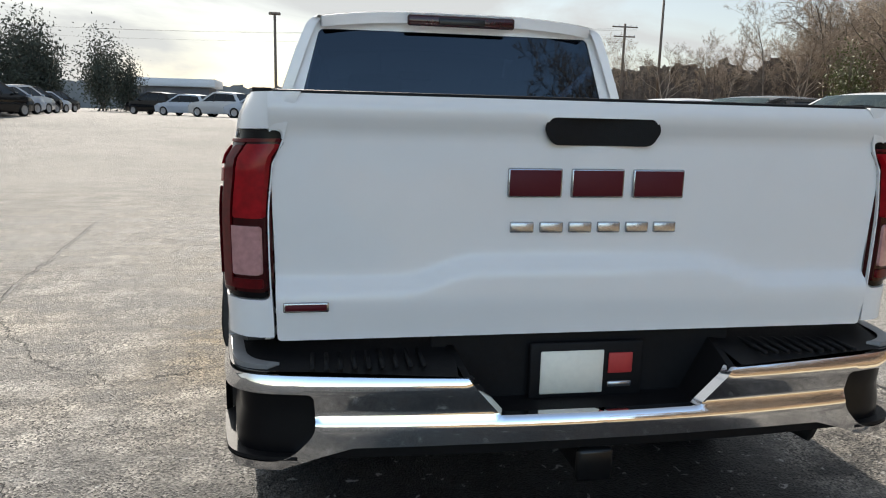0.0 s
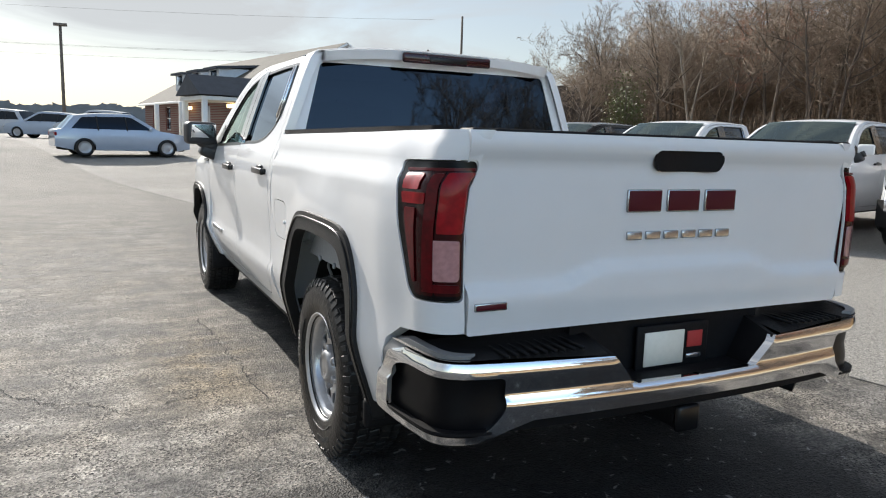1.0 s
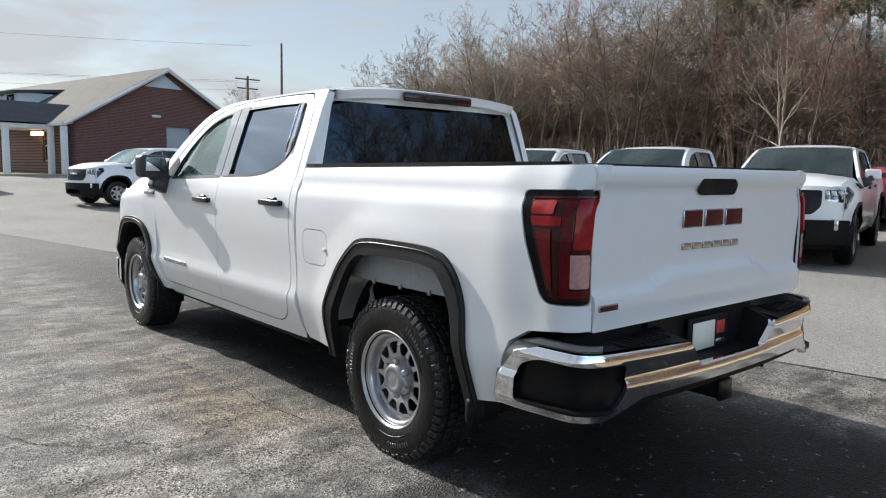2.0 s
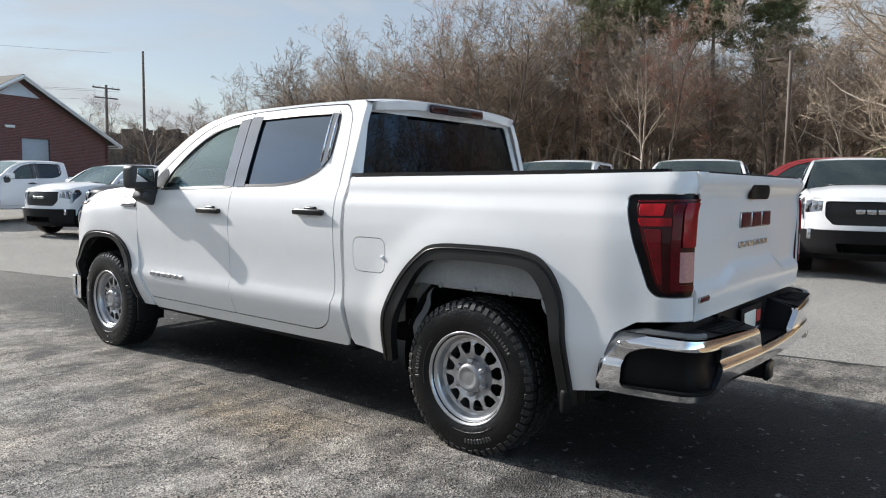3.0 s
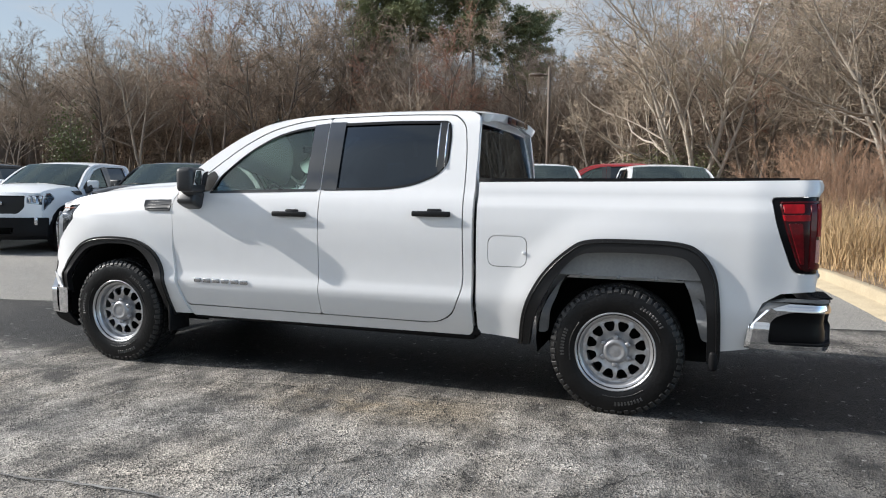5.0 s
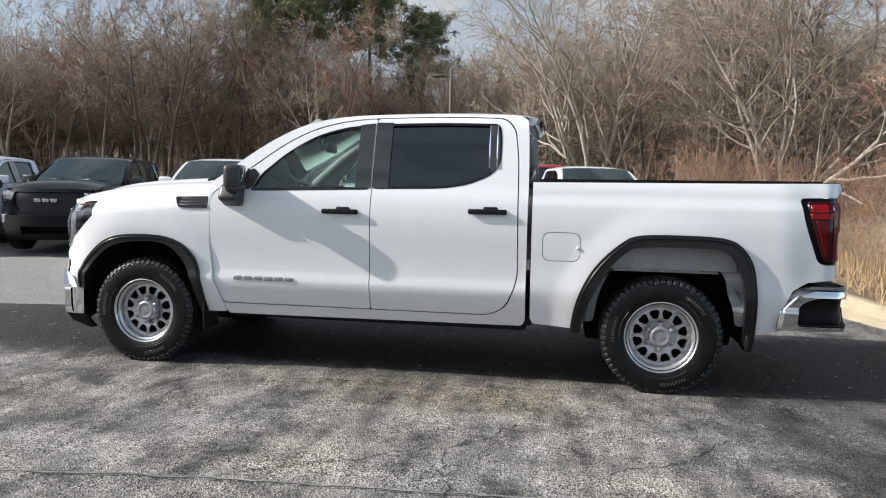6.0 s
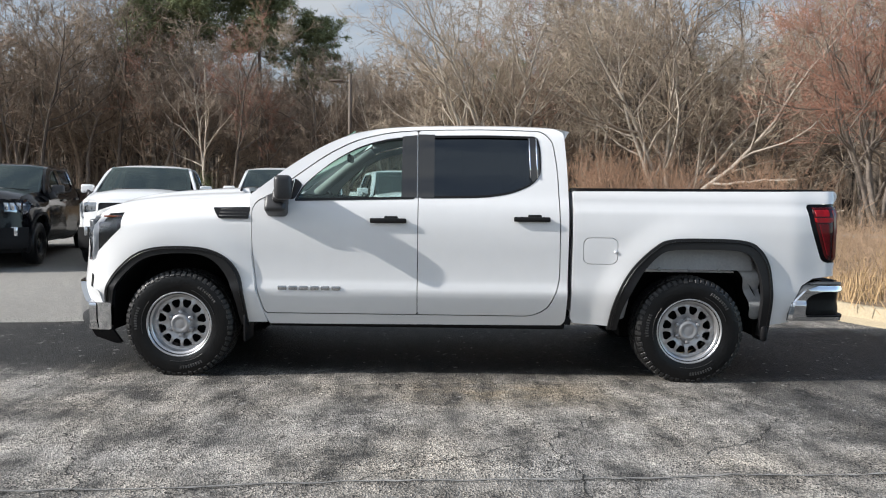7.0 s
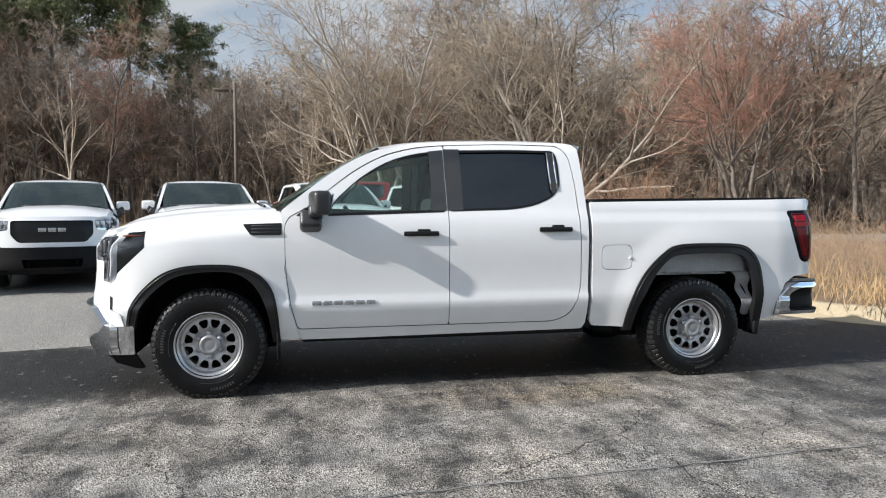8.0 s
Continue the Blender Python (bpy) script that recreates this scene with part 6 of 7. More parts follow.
# ---- posts, poles, wires ----
STEEL_POST = mat("weathered_post", (0.125, 0.10, 0.082), 0.75, var=0.25, scale=2)
lamp_post = thing("lamp_post", "tall brown lot lamp post with a single flat head", "lamp post")
lamp_post.location = (33.5, 7.0, ground_z(33.5, 7.0))
pole = part("pole", tube([(0, 0, 0), (0, 0, 3.5), (0, 0, 7.6)], [0.11, 0.095, 0.08], 10), STEEL_POST, lamp_post)
part("arm", tube([(0, 0, 7.15), (0.1, 0.45, 7.25)], 0.04, 8), STEEL_POST, lamp_post)
part("lamp_head", rbox(0.15, 0.75, 7.25, 0.32, 0.72, 0.14, 0.04, 2), STEEL_POST, lamp_post)
tall_post = thing("lamp_post", "tall brown lot lamp post far across the lot", "lamp post")
tall_post.location = (-3.7, 57, ground_z(-3.7, 57))
part("pole", tube([(0, 0, 0), (0, 0, 8.0)], [0.13, 0.10], 10), STEEL_POST, tall_post)
part("lamp_head", rbox(0, 0, 8.0, 0.9, 0.4, 0.2, 0.05, 2), STEEL_POST, tall_post)
for x, y, top, arms in ((34.3, 68.2, 13.4, 0), (29.0, 65.2, 9.2, 2)):
    p = thing("utility_pole", "wooden utility pole carrying overhead wires", "utility pole", (x, y, ground_z(x, y)), "utility poles")
    part("pole", tube([(0, 0, 0), (0, 0, top)], [0.17, 0.12], 8), STEEL_POST, p)
    for k in range(arms):
        part("crossarm", rbox(0, 0, top - 0.3 - k * 0.9, 2.6 - 0.4 * k, 0.12, 0.12, 0.02, 1), STEEL_POST, p)
        for s in (-1.15, -0.6, 0.6, 1.15):
            part("insulator", rbox(s * (1 - 0.12 * k), 0, top - 0.15 - k * 0.9, 0.07, 0.07, 0.14, 0.02, 1), SIDING, p)
WIRE = mat("black_wire", (0.03, 0.03, 0.03), 0.6)
for k, (dx, z0) in enumerate(((-1.1, 9.1), (1.1, 9.1), (-0.8, 8.2), (0.5, 12.6))):
    a, b = Vector((29 + dx, 65, z0 + 0.85)), Vector((-60 + dx, 96, z0 + 2.5))
    sag = [a.lerp(b, t) + Vector((0, 0, -5.0 * t * (1 - t))) for t in np.linspace(0, 1, 14)]
    tagged(part("overhead_wire", tube(sag, 0.009, 4), WIRE), "thin black overhead power line", "wire", "overhead wires")

shed = thing("roadside_building", "low dark roadside building with flat canopy", "building", (-22, 118, 0.85))
part("wall", rbox(0, 0, 1.9, 11, 8, 3.8, 0.02, 1), mat("dark_wall", (0.10, 0.10, 0.11), 0.8, var=0.2, scale=0.5), shed)
part("roof", rbox(0, 0, 4.4, 13, 10, 1.2, 0.05, 1), SIDING, shed)
for x in (-5, -1.6, 1.6, 5):
    part("window", rbox(x, -4.03, 1.6, 2.2, 0.06, 1.8, 0.01, 1), DARK_GLASS, shed)

# ---- vegetation ----
def grow(seed, height, spread=1.0, detail=4, forks=1, lean=0.0, limbs=11, start=0.30, rough=1.0, fan=()):
    """Branch segments of a bare tree: (level, p0, p1, r0, r1)."""
    rng = random.Random(seed)
    segs = []
    counts = (limbs, 6, 5, 5) if detail > 3 else (limbs, 8, 8)
    pieces = (8, 6, 4, 2, 1) if detail > 3 else (6, 4, 2, 1)

    def wander(d, k):
        return Vector((d.x + rng.gauss(0, k), d.y + rng.gauss(0, k), d.z + rng.gauss(0, k * 0.8)))

    def branch(p, d, length, r, level):
        n = pieces[level]
        end_r = r * (0.35 if level else 0.22)
        pts, cur = [p], d.normalized()
        for i in range(n):
            cur = wander(cur, (0.07, 0.15, 0.18, 0.22, 0.28)[level] * rough)
            cur.z += (0.02, 0.055, 0.05, 0.045, 0.03)[level]
            cur.normalize()
            pts.append(pts[-1] + cur * length / n)
        for i in range(n):
            a, b = i / n, (i + 1) / n
            segs.append((level, pts[i], pts[i + 1], r + (end_r - r) * a, r + (end_r - r) * b))
        if level >= detail:
            return
        kids = counts[level]
        for k in range(kids):
            lo = start if level == 0 else 0.25
            t = lo + (1 - lo) * (k + rng.random()) / kids
            i = min(int(t * n), n - 1)
            q = pts[i].lerp(pts[i + 1], t * n - i)
            axis = (pts[i + 1] - pts[i]).normalized()
            side = axis.cross(Vector((rng.gauss(0, 1), rng.gauss(0, 1), rng.gauss(0, 1)))).normalized()
            ang = radians(rng.uniform(28, 58) if level < 2 else rng.uniform(24, 60)) * (spread if level == 0 else 1)
            nd = axis * math.cos(ang) + side * math.sin(ang)
            ratio = (0.52, 0.58, 0.60, 0.66)[level] * rng.uniform(0.7, 1.2) * (1.15 - 0.55 * t)
            branch(q, nd, length * ratio, (r + (end_r - r) * t) * rng.uniform(0.45, 0.68), level + 1)

    for dx, dy, part_length in fan:
        branch(Vector((dx * 0.1, dy * 0.1, -0.1)), Vector((dx, dy, 1)), height * part_length, height * 0.0135 * part_length, 0)
    for f in range(0 if fan else forks):
        a = rng.uniform(0, math.tau)
        tilt = lean + (0.28 if forks > 1 else 0.05) * rng.uniform(0.6, 1.2)
        branch(Vector((0.12 * math.cos(a) * (forks > 1), 0.12 * math.sin(a) * (forks > 1), -0.1)), Vector((math.cos(a) * tilt, math.sin(a) * tilt, 1)), height * rng.uniform(0.85, 1.0), height * 0.0105 * rng.uniform(0.85, 1.25), 0)
    return segs


def tubes_of(segs, sides, fat=0.0):
    """Vertices and faces of three- to six-sided tapered tubes, one for each segment."""
    p0 = np.array([s[1] for s in segs])
    p1 = np.array([s[2] for s in segs])
    r0 = np.maximum(np.array([s[3] for s in segs]), fat)[:, None]
    r1 = np.maximum(np.array([s[4] for s in segs]), fat * 0.7)[:, None]
    d = p1 - p0
    d /= np.maximum(np.linalg.norm(d, axis=1, keepdims=True), 1e-9)
    ref = np.where(np.abs(d[:, 2:3]) < 0.9, [[0, 0, 1.0]], [[1.0, 0, 0]])
    a = np.cross(d, ref)
    a /= np.linalg.norm(a, axis=1, keepdims=True)
    b = np.cross(d, a)
    rings = []
    for base, r in ((p0, r0), (p1, r1)):
        for k in range(sides):
            t = k * math.tau / sides
            rings.append(base + (a * math.cos(t) + b * math.sin(t)) * r)
    v = np.stack(rings, 1).reshape(-1, 3)
    idx = (np.arange(len(segs)) * 2 * sides)[:, None]
    f = np.concatenate([idx + [k, (k + 1) % sides, sides + (k + 1) % sides, sides + k] for k in range(sides)])
    return v, f


def spikes_of(segs, fat=0.0):
    """Vertices and faces of the last twigs: three-sided, drawn out to a point."""
    p0, p1 = np.array([s[1] for s in segs]), np.array([s[2] for s in segs])
    r = np.maximum(np.array([s[3] for s in segs]), fat)[:, None]
    d = p1 - p0
    d /= np.maximum(np.linalg.norm(d, axis=1, keepdims=True), 1e-9)
    a = np.cross(d, np.where(np.abs(d[:, 2:3]) < 0.9, [[0, 0, 1.0]], [[1.0, 0, 0]]))
    a /= np.linalg.norm(a, axis=1, keepdims=True)
    b = np.cross(d, a)
    v = np.stack([p0 + (a * math.cos(t) + b * math.sin(t)) * r for t in (0, math.tau / 3, 2 * math.tau / 3)] + [p1], 1).reshape(-1, 3)
    idx = (np.arange(len(segs)) * 4)[:, None]
    return v, np.concatenate([idx + [k, (k + 1) % 3, 3] for k in range(3)])


def twigs_of(segs, last, fat):
    """Branches as tubes with their last twigs as spikes, in one set of vertices and faces."""
    v, f = tubes_of([s for s in segs if s[0] < last], 3, fat)
    w, g = spikes_of([s for s in segs if s[0] >= last], fat)
    return np.concatenate([v, w]), f.tolist() + (g + len(v)).tolist()


def mesh_of(name, v, f, material):
    me = bpy.data.meshes.new(name)
    me.from_pydata(v.tolist(), [], f if isinstance(f, list) else f.tolist())
    me.polygons.foreach_set("use_smooth", [True] * len(me.polygons))
    me.materials.append(material)
    return me


def bare_tree(seed, height, bark, twig, label, group, fat=0.012, **kw):
    tree = thing("bare_tree", label, "tree", group=group)
    segs = grow(seed, height, **kw)
    v, f = tubes_of([s for s in segs if s[0] < 2], 5)
    o = new("trunk", mesh_of("trunk", v, f, bark))
    o.parent = tree
    v, f = twigs_of([s for s in segs if s[0] >= 2], 4, fat)
    o = new("crown", mesh_of("crown", v, f, twig))
    o.parent = tree
    return tree


EDGE = spline([(80, 150), (60, 100), (55, 76), (45.5, 56), (40, 42), (38, 28), (38, 14), (36.5, 2), (33, -7), (28, -13), (22, -18), (16, -21.5), (11, -24)], 10)
EDGE_AT = np.concatenate([[0], np.cumsum([math.dist(a, b) for a, b in zip(EDGE, EDGE[1:])])])
EDGE_AT /= EDGE_AT[-1]
rng = random.Random(77)


def by_edge(t, back):
    """A place t (0 to 1) along the wood's edge and back metres behind it."""
    i = min(max(int(np.searchsorted(EDGE_AT, t)) - 1, 0), len(EDGE) - 2)
    a, b = Vector(EDGE[i]), Vector(EDGE[i + 1])
    p = a.lerp(b, (t - EDGE_AT[i]) / (EDGE_AT[i + 1] - EDGE_AT[i]))
    d = (b - a).normalized()
    p += Vector((-d.y, d.x)) * back
    return p.x, p.y


def wood_height(t, back):
    """The wood's height along its edge, fitted to the camera's skyline: lower before the pines and at two gaps."""
    return np.interp(t, (0.40, 0.52, 0.60, 0.67, 0.70, 0.745, 0.765, 0.805, 0.835, 0.88, 0.905, 0.925, 0.945, 1.0),
                     (11.6, 11.4, 12.0, 12.6, 11.4, 10.9, 9.8, 9.4, 13.0, 13.2, 9.6, 9.2, 11.0, 12.0)) + 0.17 * back


edge_group = "bare trees along the wood's edge"
kinds, kind_heights = [], (12.5, 13.5, 11.0, 12.0, 14.0, 9.5)
for k, (h, bark, twig, kw, text) in enumerate([
        (12.5, BARK, TWIG, dict(spread=1.05, rough=1.3), "bare grey-brown deciduous tree with fine upright twigs"),
        (13.5, BARK, TWIG, dict(spread=0.95, limbs=13, start=0.3, rough=1.3), "tall slim bare tree with grey bark"),
        (11.0, BARK_PALE, TWIG, dict(spread=1.1, forks=2, rough=1.3), "bare tree with two pale trunks"),
        (12.0, BARK, TWIG_RED, dict(spread=1.0, rough=1.2), "bare tree with reddish budding twigs"),
        (14.0, BARK_PALE, TWIG, dict(spread=0.95, limbs=13, start=0.3, rough=1.3), "tall pale-barked bare tree"),
        (9.5, BARK, TWIG, dict(spread=1.1, forks=3, limbs=8), "multi-stemmed bare brown tree")]):
    kinds.append(bare_tree(100 + k, h, bark, twig, text, edge_group, **kw))
spots = []
for i in range(52):
    t = 0.40 + 0.59 * (i + rng.uniform(0.1, 0.9)) / 52
    back = rng.uniform(0.0, 7.0)
    k = 3 if 0.69 < t < 0.75 and i % 2 else rng.choice([0, 0, 1, 1, 2, 3, 4, 5, 5])
    spots.append((*by_edge(t, back), k, wood_height(t, back) * rng.uniform(0.82, 1.02)))
for n, (x, y, k, tall) in enumerate(spots):
    k = n if n < len(kinds) else k
    s = tall / kind_heights[k]
    m = pose(x, y, ground_z(x, y), 0, 0, rng.uniform(0, 360))
    if n < len(kinds):
        kinds[k].matrix_basis = m @ Matrix.Scale(s, 4)
    else:
        c = copy_thing(kinds[k], m)
        c.scale = (s, s, s)

# far-end trees behind the office, set round the camera and scaled to its skyline
for i in range(14):
    a, r = radians(43.5 + 23 * (i + rng.uniform(0.1, 0.9)) / 14), rng.uniform(62, 80)
    x, y, s = -3.8 + r * math.cos(a), -2.1 + r * math.sin(a), rng.uniform(0.62, 0.78) * (1.0 - 0.022 * i)
    c = copy_thing(kinds[(0, 1, 5, 0, 2, 1)[i % 6]], pose(x, y, ground_z(x, y), 0, 0, rng.uniform(0, 360)))
    c.scale = (s, s, s)

# the pale wide tree before the wood, and the red maple
big = bare_tree(311, 10.5, BARK_PALE, STEMS_PALE, "wide-spreading pale grey bare tree", "", 0.0085, spread=1.15, limbs=11, start=0.2, rough=1.35,
                fan=[(0.1, -0.95, 0.95), (-0.35, -0.62, 1.0), (0.1, -0.18, 1.05), (0.3, 0.05, 1.0), (-0.1, 0.33, 0.9), (0.25, -0.75, 0.8)])
big.matrix_basis = pose(27.1, -8.3, ground_z(27, -8), 0, 0, 0)
slim = bare_tree(312, 10.8, BARK_PALE, STEMS_PALE, "pale bare tree with upswept branches", "", 0.0085, spread=0.9, limbs=11, start=0.22, rough=1.2,
                 fan=[(0.0, 0.58, 0.85), (0.15, 0.30, 1.0), (-0.1, 0.08, 1.05), (0.1, -0.16, 1.0), (-0.1, -0.42, 0.85)])
slim.matrix_basis = pose(30.5, -0.7, ground_z(30, -1), 0, 0, 0)
maple = bare_tree(313, 9.2, BARK, TWIG_RED, "red budding maple beside the verge", "", 0.0075, spread=1.0, limbs=12, start=0.25, rough=1.2,
                 fan=[(0.2, -0.35, 0.85), (-0.15, 0.05, 1.0), (0.1, 0.4, 0.85), (-0.1, -0.12, 0.95)])
maple.matrix_basis = pose(21.3, -14.8, ground_z(21, -15), 0, 0, 200)
left = bare_tree(314, 12.0, BARK, TWIG, "broad bare tree at the wood's far end", "", spread=1.1, limbs=14, start=0.25)
left.matrix_basis = pose(41.5, 52, ground_z(40, 60), 0, 0, 60)

# the wood behind the edge: one mass of stems and twigs
rng = random.Random(5)
stock = [grow(500 + k, 14.0, spread=1.05, detail=3, limbs=13, start=0.22, rough=1.4) for k in range(6)]
packed = [(*tubes_of([g for g in s if g[0] < 3], 3, 0.020), *spikes_of([g for g in s if g[0] == 3], 0.022)) for s in stock]
vs, fs, off = [], [], 0
for i in range(225):
    t = rng.uniform(0.15, 0.52) if i % 4 == 0 else rng.uniform(0.50, 0.97)
    back = rng.uniform(0 if t < 0.4 else 4, 24)
    x, y = by_edge(t, back)
    v, f, tip, tip_f = packed[rng.randrange(6)]
    f, v = f.tolist() + (tip_f + len(v)).tolist(), np.concatenate([v, tip])
    a, s = rng.uniform(0, math.tau), rng.uniform(0.62, 1.0) * wood_height(t, back) / 14.0
    c, sn = math.cos(a) * s, math.sin(a) * s
    w = np.stack([v[:, 0] * c - v[:, 1] * sn + x, v[:, 0] * sn + v[:, 1] * c + y, v[:, 2] * s + ground_z(x, y)], 1)
    vs.append(w), fs.extend([[k + off for k in q] for q in f])
    off += len(v)
woods = new("woods", mesh_of("woods", np.concatenate(vs), fs, STEMS))
tagged(woods, "dense bare winter woodland of thin brown stems", "woods", kind="stuff")

# undergrowth: tangled thin stems along the edge
segs = []
for i in range(5500):
    t = rng.uniform(0.1, 0.97)
    x, y = by_edge(t, rng.uniform(-2.5, 14))
    p = Vector((x, y, ground_z(x, y) - 0.05))
    d = Vector((rng.gauss(0, 0.45), rng.gauss(0, 0.45), 1)).normalized()
    ln, r = 0.7 + 4.2 * rng.random() ** 2.2, rng.uniform(0.006, 0.017)
    for k in range(3):
        q = p + d * ln / 3
        segs.append((3, p, q, r * (1 - 0.25 * k), r * (0.75 - 0.25 * k)))
        if k:
            side = Vector((rng.gauss(0, 1), rng.gauss(0, 1), rng.uniform(0.1, 0.9))).normalized()
            segs.append((3, p, p + side * ln * 0.35, r * 0.6, r * 0.3))
        p = q
        d = (d + Vector((rng.gauss(0, 0.2), rng.gauss(0, 0.2), rng.gauss(-0.05, 0.1)))).normalized()
v, f = tubes_of(segs, 3)
tagged(new("undergrowth", mesh_of("undergrowth", v, f, STEMS)), "tangled brown undergrowth at the wood's edge", "undergrowth", kind="stuff")


def pine_tree(seed, height):
    rng = random.Random(seed)
    tree = thing("pine_tree", "tall dark green pine above the bare wood", "tree", group="pines in the wood")
    stem = [Vector((0, 0, -0.1)), Vector((0.1, 0, height * 0.5)), Vector((0, 0.1, height))]
    v, f, segs = [], [], [(0, stem[0], stem[1], 0.22, 0.15), (0, stem[1], stem[2], 0.15, 0.03)]
    tiers = 46
    for i in range(tiers):
        u = i / (tiers - 1)
        a, z = i * 2.4 + rng.uniform(-0.5, 0.5), height * (0.63 + 0.36 * u)
        reach = (height * 0.155 * math.sqrt(max(1 - ((u - 0.38) / 0.66) ** 2, 0)) + 0.4) * rng.uniform(0.6, 1.15)
        out = Vector((math.cos(a), math.sin(a), rng.uniform(0.05, 0.45)))
        segs.append((2, Vector((0, 0, z)), Vector((0, 0, z)) + out * reach, 0.05, 0.015))
        for k in range(7):
            c = Vector((0, 0, z)) + out * reach * (0.35 + 0.65 * (k + rng.random()) / 7) + Vector((rng.gauss(0, 0.3), rng.gauss(0, 0.3), rng.gauss(0.1, 0.22)))
            for j in range(64):
                d = Vector((rng.gauss(0, 1), rng.gauss(0, 1), rng.gauss(0.3, 0.8))).normalized()
                e = c + Vector((rng.gauss(0, 0.26), rng.gauss(0, 0.26), rng.gauss(0, 0.16)))
                w = d.cross(Vector((rng.gauss(0, 1), rng.gauss(0, 1), 1))).normalized() * 0.045
                n = len(v)
                v += [e - w, e + w, e + d * rng.uniform(0.25, 0.5)]
                f.append((n, n + 1, n + 2))
    p, q = tubes_of(segs, 5)
    o = new("trunk", mesh_of("trunk", p, q, BARK))
    o.parent = tree
    me = bpy.data.meshes.new("crown")
    me.from_pydata([tuple(p) for p in v], [], f)
    me.materials.append(PINE)
    o = new("crown", me)
    o.parent = tree
    return tree


first = pine_tree(3, 19.5)
first.matrix_basis = pose(46, 20, 0.3)
second = pine_tree(8, 18.0)
second.matrix_basis = pose(47.5, 15.5, 0.3)
for k, (x, y, s, t) in enumerate([(46.5, 23, 0.95, 1), (50.5, 12.0, 0.75, 0), (57, -4, 0.70, 1), (60, -20, 0.72, 0)]):
    c = copy_thing((first, second)[t], pose(x, y, 0.3, 0, 0, 70 * k))
    c.scale = (s, s, s)


def leafy_shrub(seed, size, tall, n=2600, leaf=0.055, green=LEAF, name="evergreen_shrub", label="yellow-green leafy evergreen shrub among bare stems", kind="shrub", group="evergreen shrubs"):
    rng = random.Random(seed)
    shrub = thing(name, label, kind, group=group)
    v, f, segs = [], [], []
    for i in range(26):
        d = Vector((rng.gauss(0, 0.5), rng.gauss(0, 0.5), 1)).normalized()
        tip = Vector((d.x * size, d.y * size, d.z * tall)) * rng.uniform(0.5, 1.0)
        segs.append((2, Vector((0, 0, 0)), tip, 0.03, 0.008))
        for j in range(n // 26):
            c = tip * rng.uniform(0.35, 1.0) + Vector((rng.gauss(0, 0.16 * size), rng.gauss(0, 0.16 * size), rng.gauss(0, 0.11 * tall)))
            a, b = [Vector((rng.gauss(0, 1), rng.gauss(0, 1), rng.gauss(0, 1))).normalized() * leaf for _ in range(2)]
            k = len(v)
            v += [c - a, c + b * 0.6, c + a, c - b * 0.6]
            f.append((k, k + 1, k + 2, k + 3))
    p, q = tubes_of(segs, 4)
    o = new("stems", mesh_of("stems", p, q, BARK))
    o.parent = shrub
    o = new("leaves", mesh_of("leaves", np.array([tuple(p) for p in v]), np.array(f), green))
    o.parent = shrub
    return shrub


bush = leafy_shrub(4, 1.6, 3.6)
bush.matrix_basis = pose(28.5, 0.6, 0.3)
for k, (x, y, s) in enumerate([(29.5, 2.0, 0.9), (31, -1.0, 1.0), (37, 44, 1.9), (27, -4.0, 0.55), (33, 15, 0.7)]):
    c = copy_thing(bush, pose(x, y, ground_z(x, y), 0, 0, 80 * k))
    c.scale = (s, s, s)

# leaf colour darkened to stand in for light from behind
FAR_GREEN = mat("backlit_evergreen", (0.05, 0.058, 0.045), 0.9, var=0.4, scale=0.6, fine=4, per_object=0.2)
oak = leafy_shrub(14, 3.4, 8.2, 5600, 0.15, FAR_GREEN, "evergreen_tree", "evergreen tree far across the road, leaves darkened for backlight", "tree", "evergreen trees across the road")
oak.matrix_basis = pose(-24, 66, 0.85)
for k, (x, y, s) in enumerate([(-27, 70, 1.1), (-31, 70, 0.9), (-20.5, 80, 0.8), (-34, 64, 1.05), (-36, 76, 1.25), (-26, 92, 1.2), (-42, 68, 1.3), (-30, 84, 1.1)]):
    c = copy_thing(oak, pose(x, y, 0.85, 0, 0, 50 * k))
    c.scale = (s, s, s)

# dry grass on the verge
rng = random.Random(9)
v, f = [], []


def blade(x, y, z, tall, lean):
    a = rng.uniform(0, math.tau)
    s = Vector((math.cos(a), math.sin(a), 0)) * rng.uniform(0.003, 0.007)
    d = Vector((rng.gauss(0, lean), rng.gauss(0, lean), 1)).normalized()
    p0, p1 = Vector((x, y, z)), Vector((x, y, z)) + d * tall * 0.6
    p2 = p1 + (d + Vector((rng.gauss(0, 0.35), rng.gauss(0, 0.35), -0.15))).normalized() * tall * 0.4
    n = len(v)
    v.extend([p0 - s, p0 + s, p1 + s * 0.8, p1 - s * 0.8, p2])
    f.append((n, n + 1, n + 2, n + 3)), f.append((n + 3, n + 2, n + 4))


kl = [p for p in kerb_line if p[0] > -0.3]
for i in range(260):
    p = rng.choice(kl)
    back = 0.3 + abs(rng.gauss(0, 1.6))
    cx, cy = p[0] + rng.uniform(-0.4, 0.4), p[1] - back
    stand = cx > 8.0 and back < 1.9
    tall = rng.uniform(1.0, 1.6) if stand else rng.uniform(0.25, 0.6)
    for j in range(70 if stand else 16):
        blade(cx + rng.gauss(0, 0.13), cy + rng.gauss(0, 0.13), 0.12 + 0.12 * step(3.2, 8, -cy), tall * rng.uniform(0.5, 1.0), 0.16)
for i in range(5200):
    blade(rng.uniform(-0.2, 16), rng.uniform(-12, -2.9), 0.13, rng.uniform(0.15, 0.5), 0.5)
me = bpy.data.meshes.new("dry_grass")
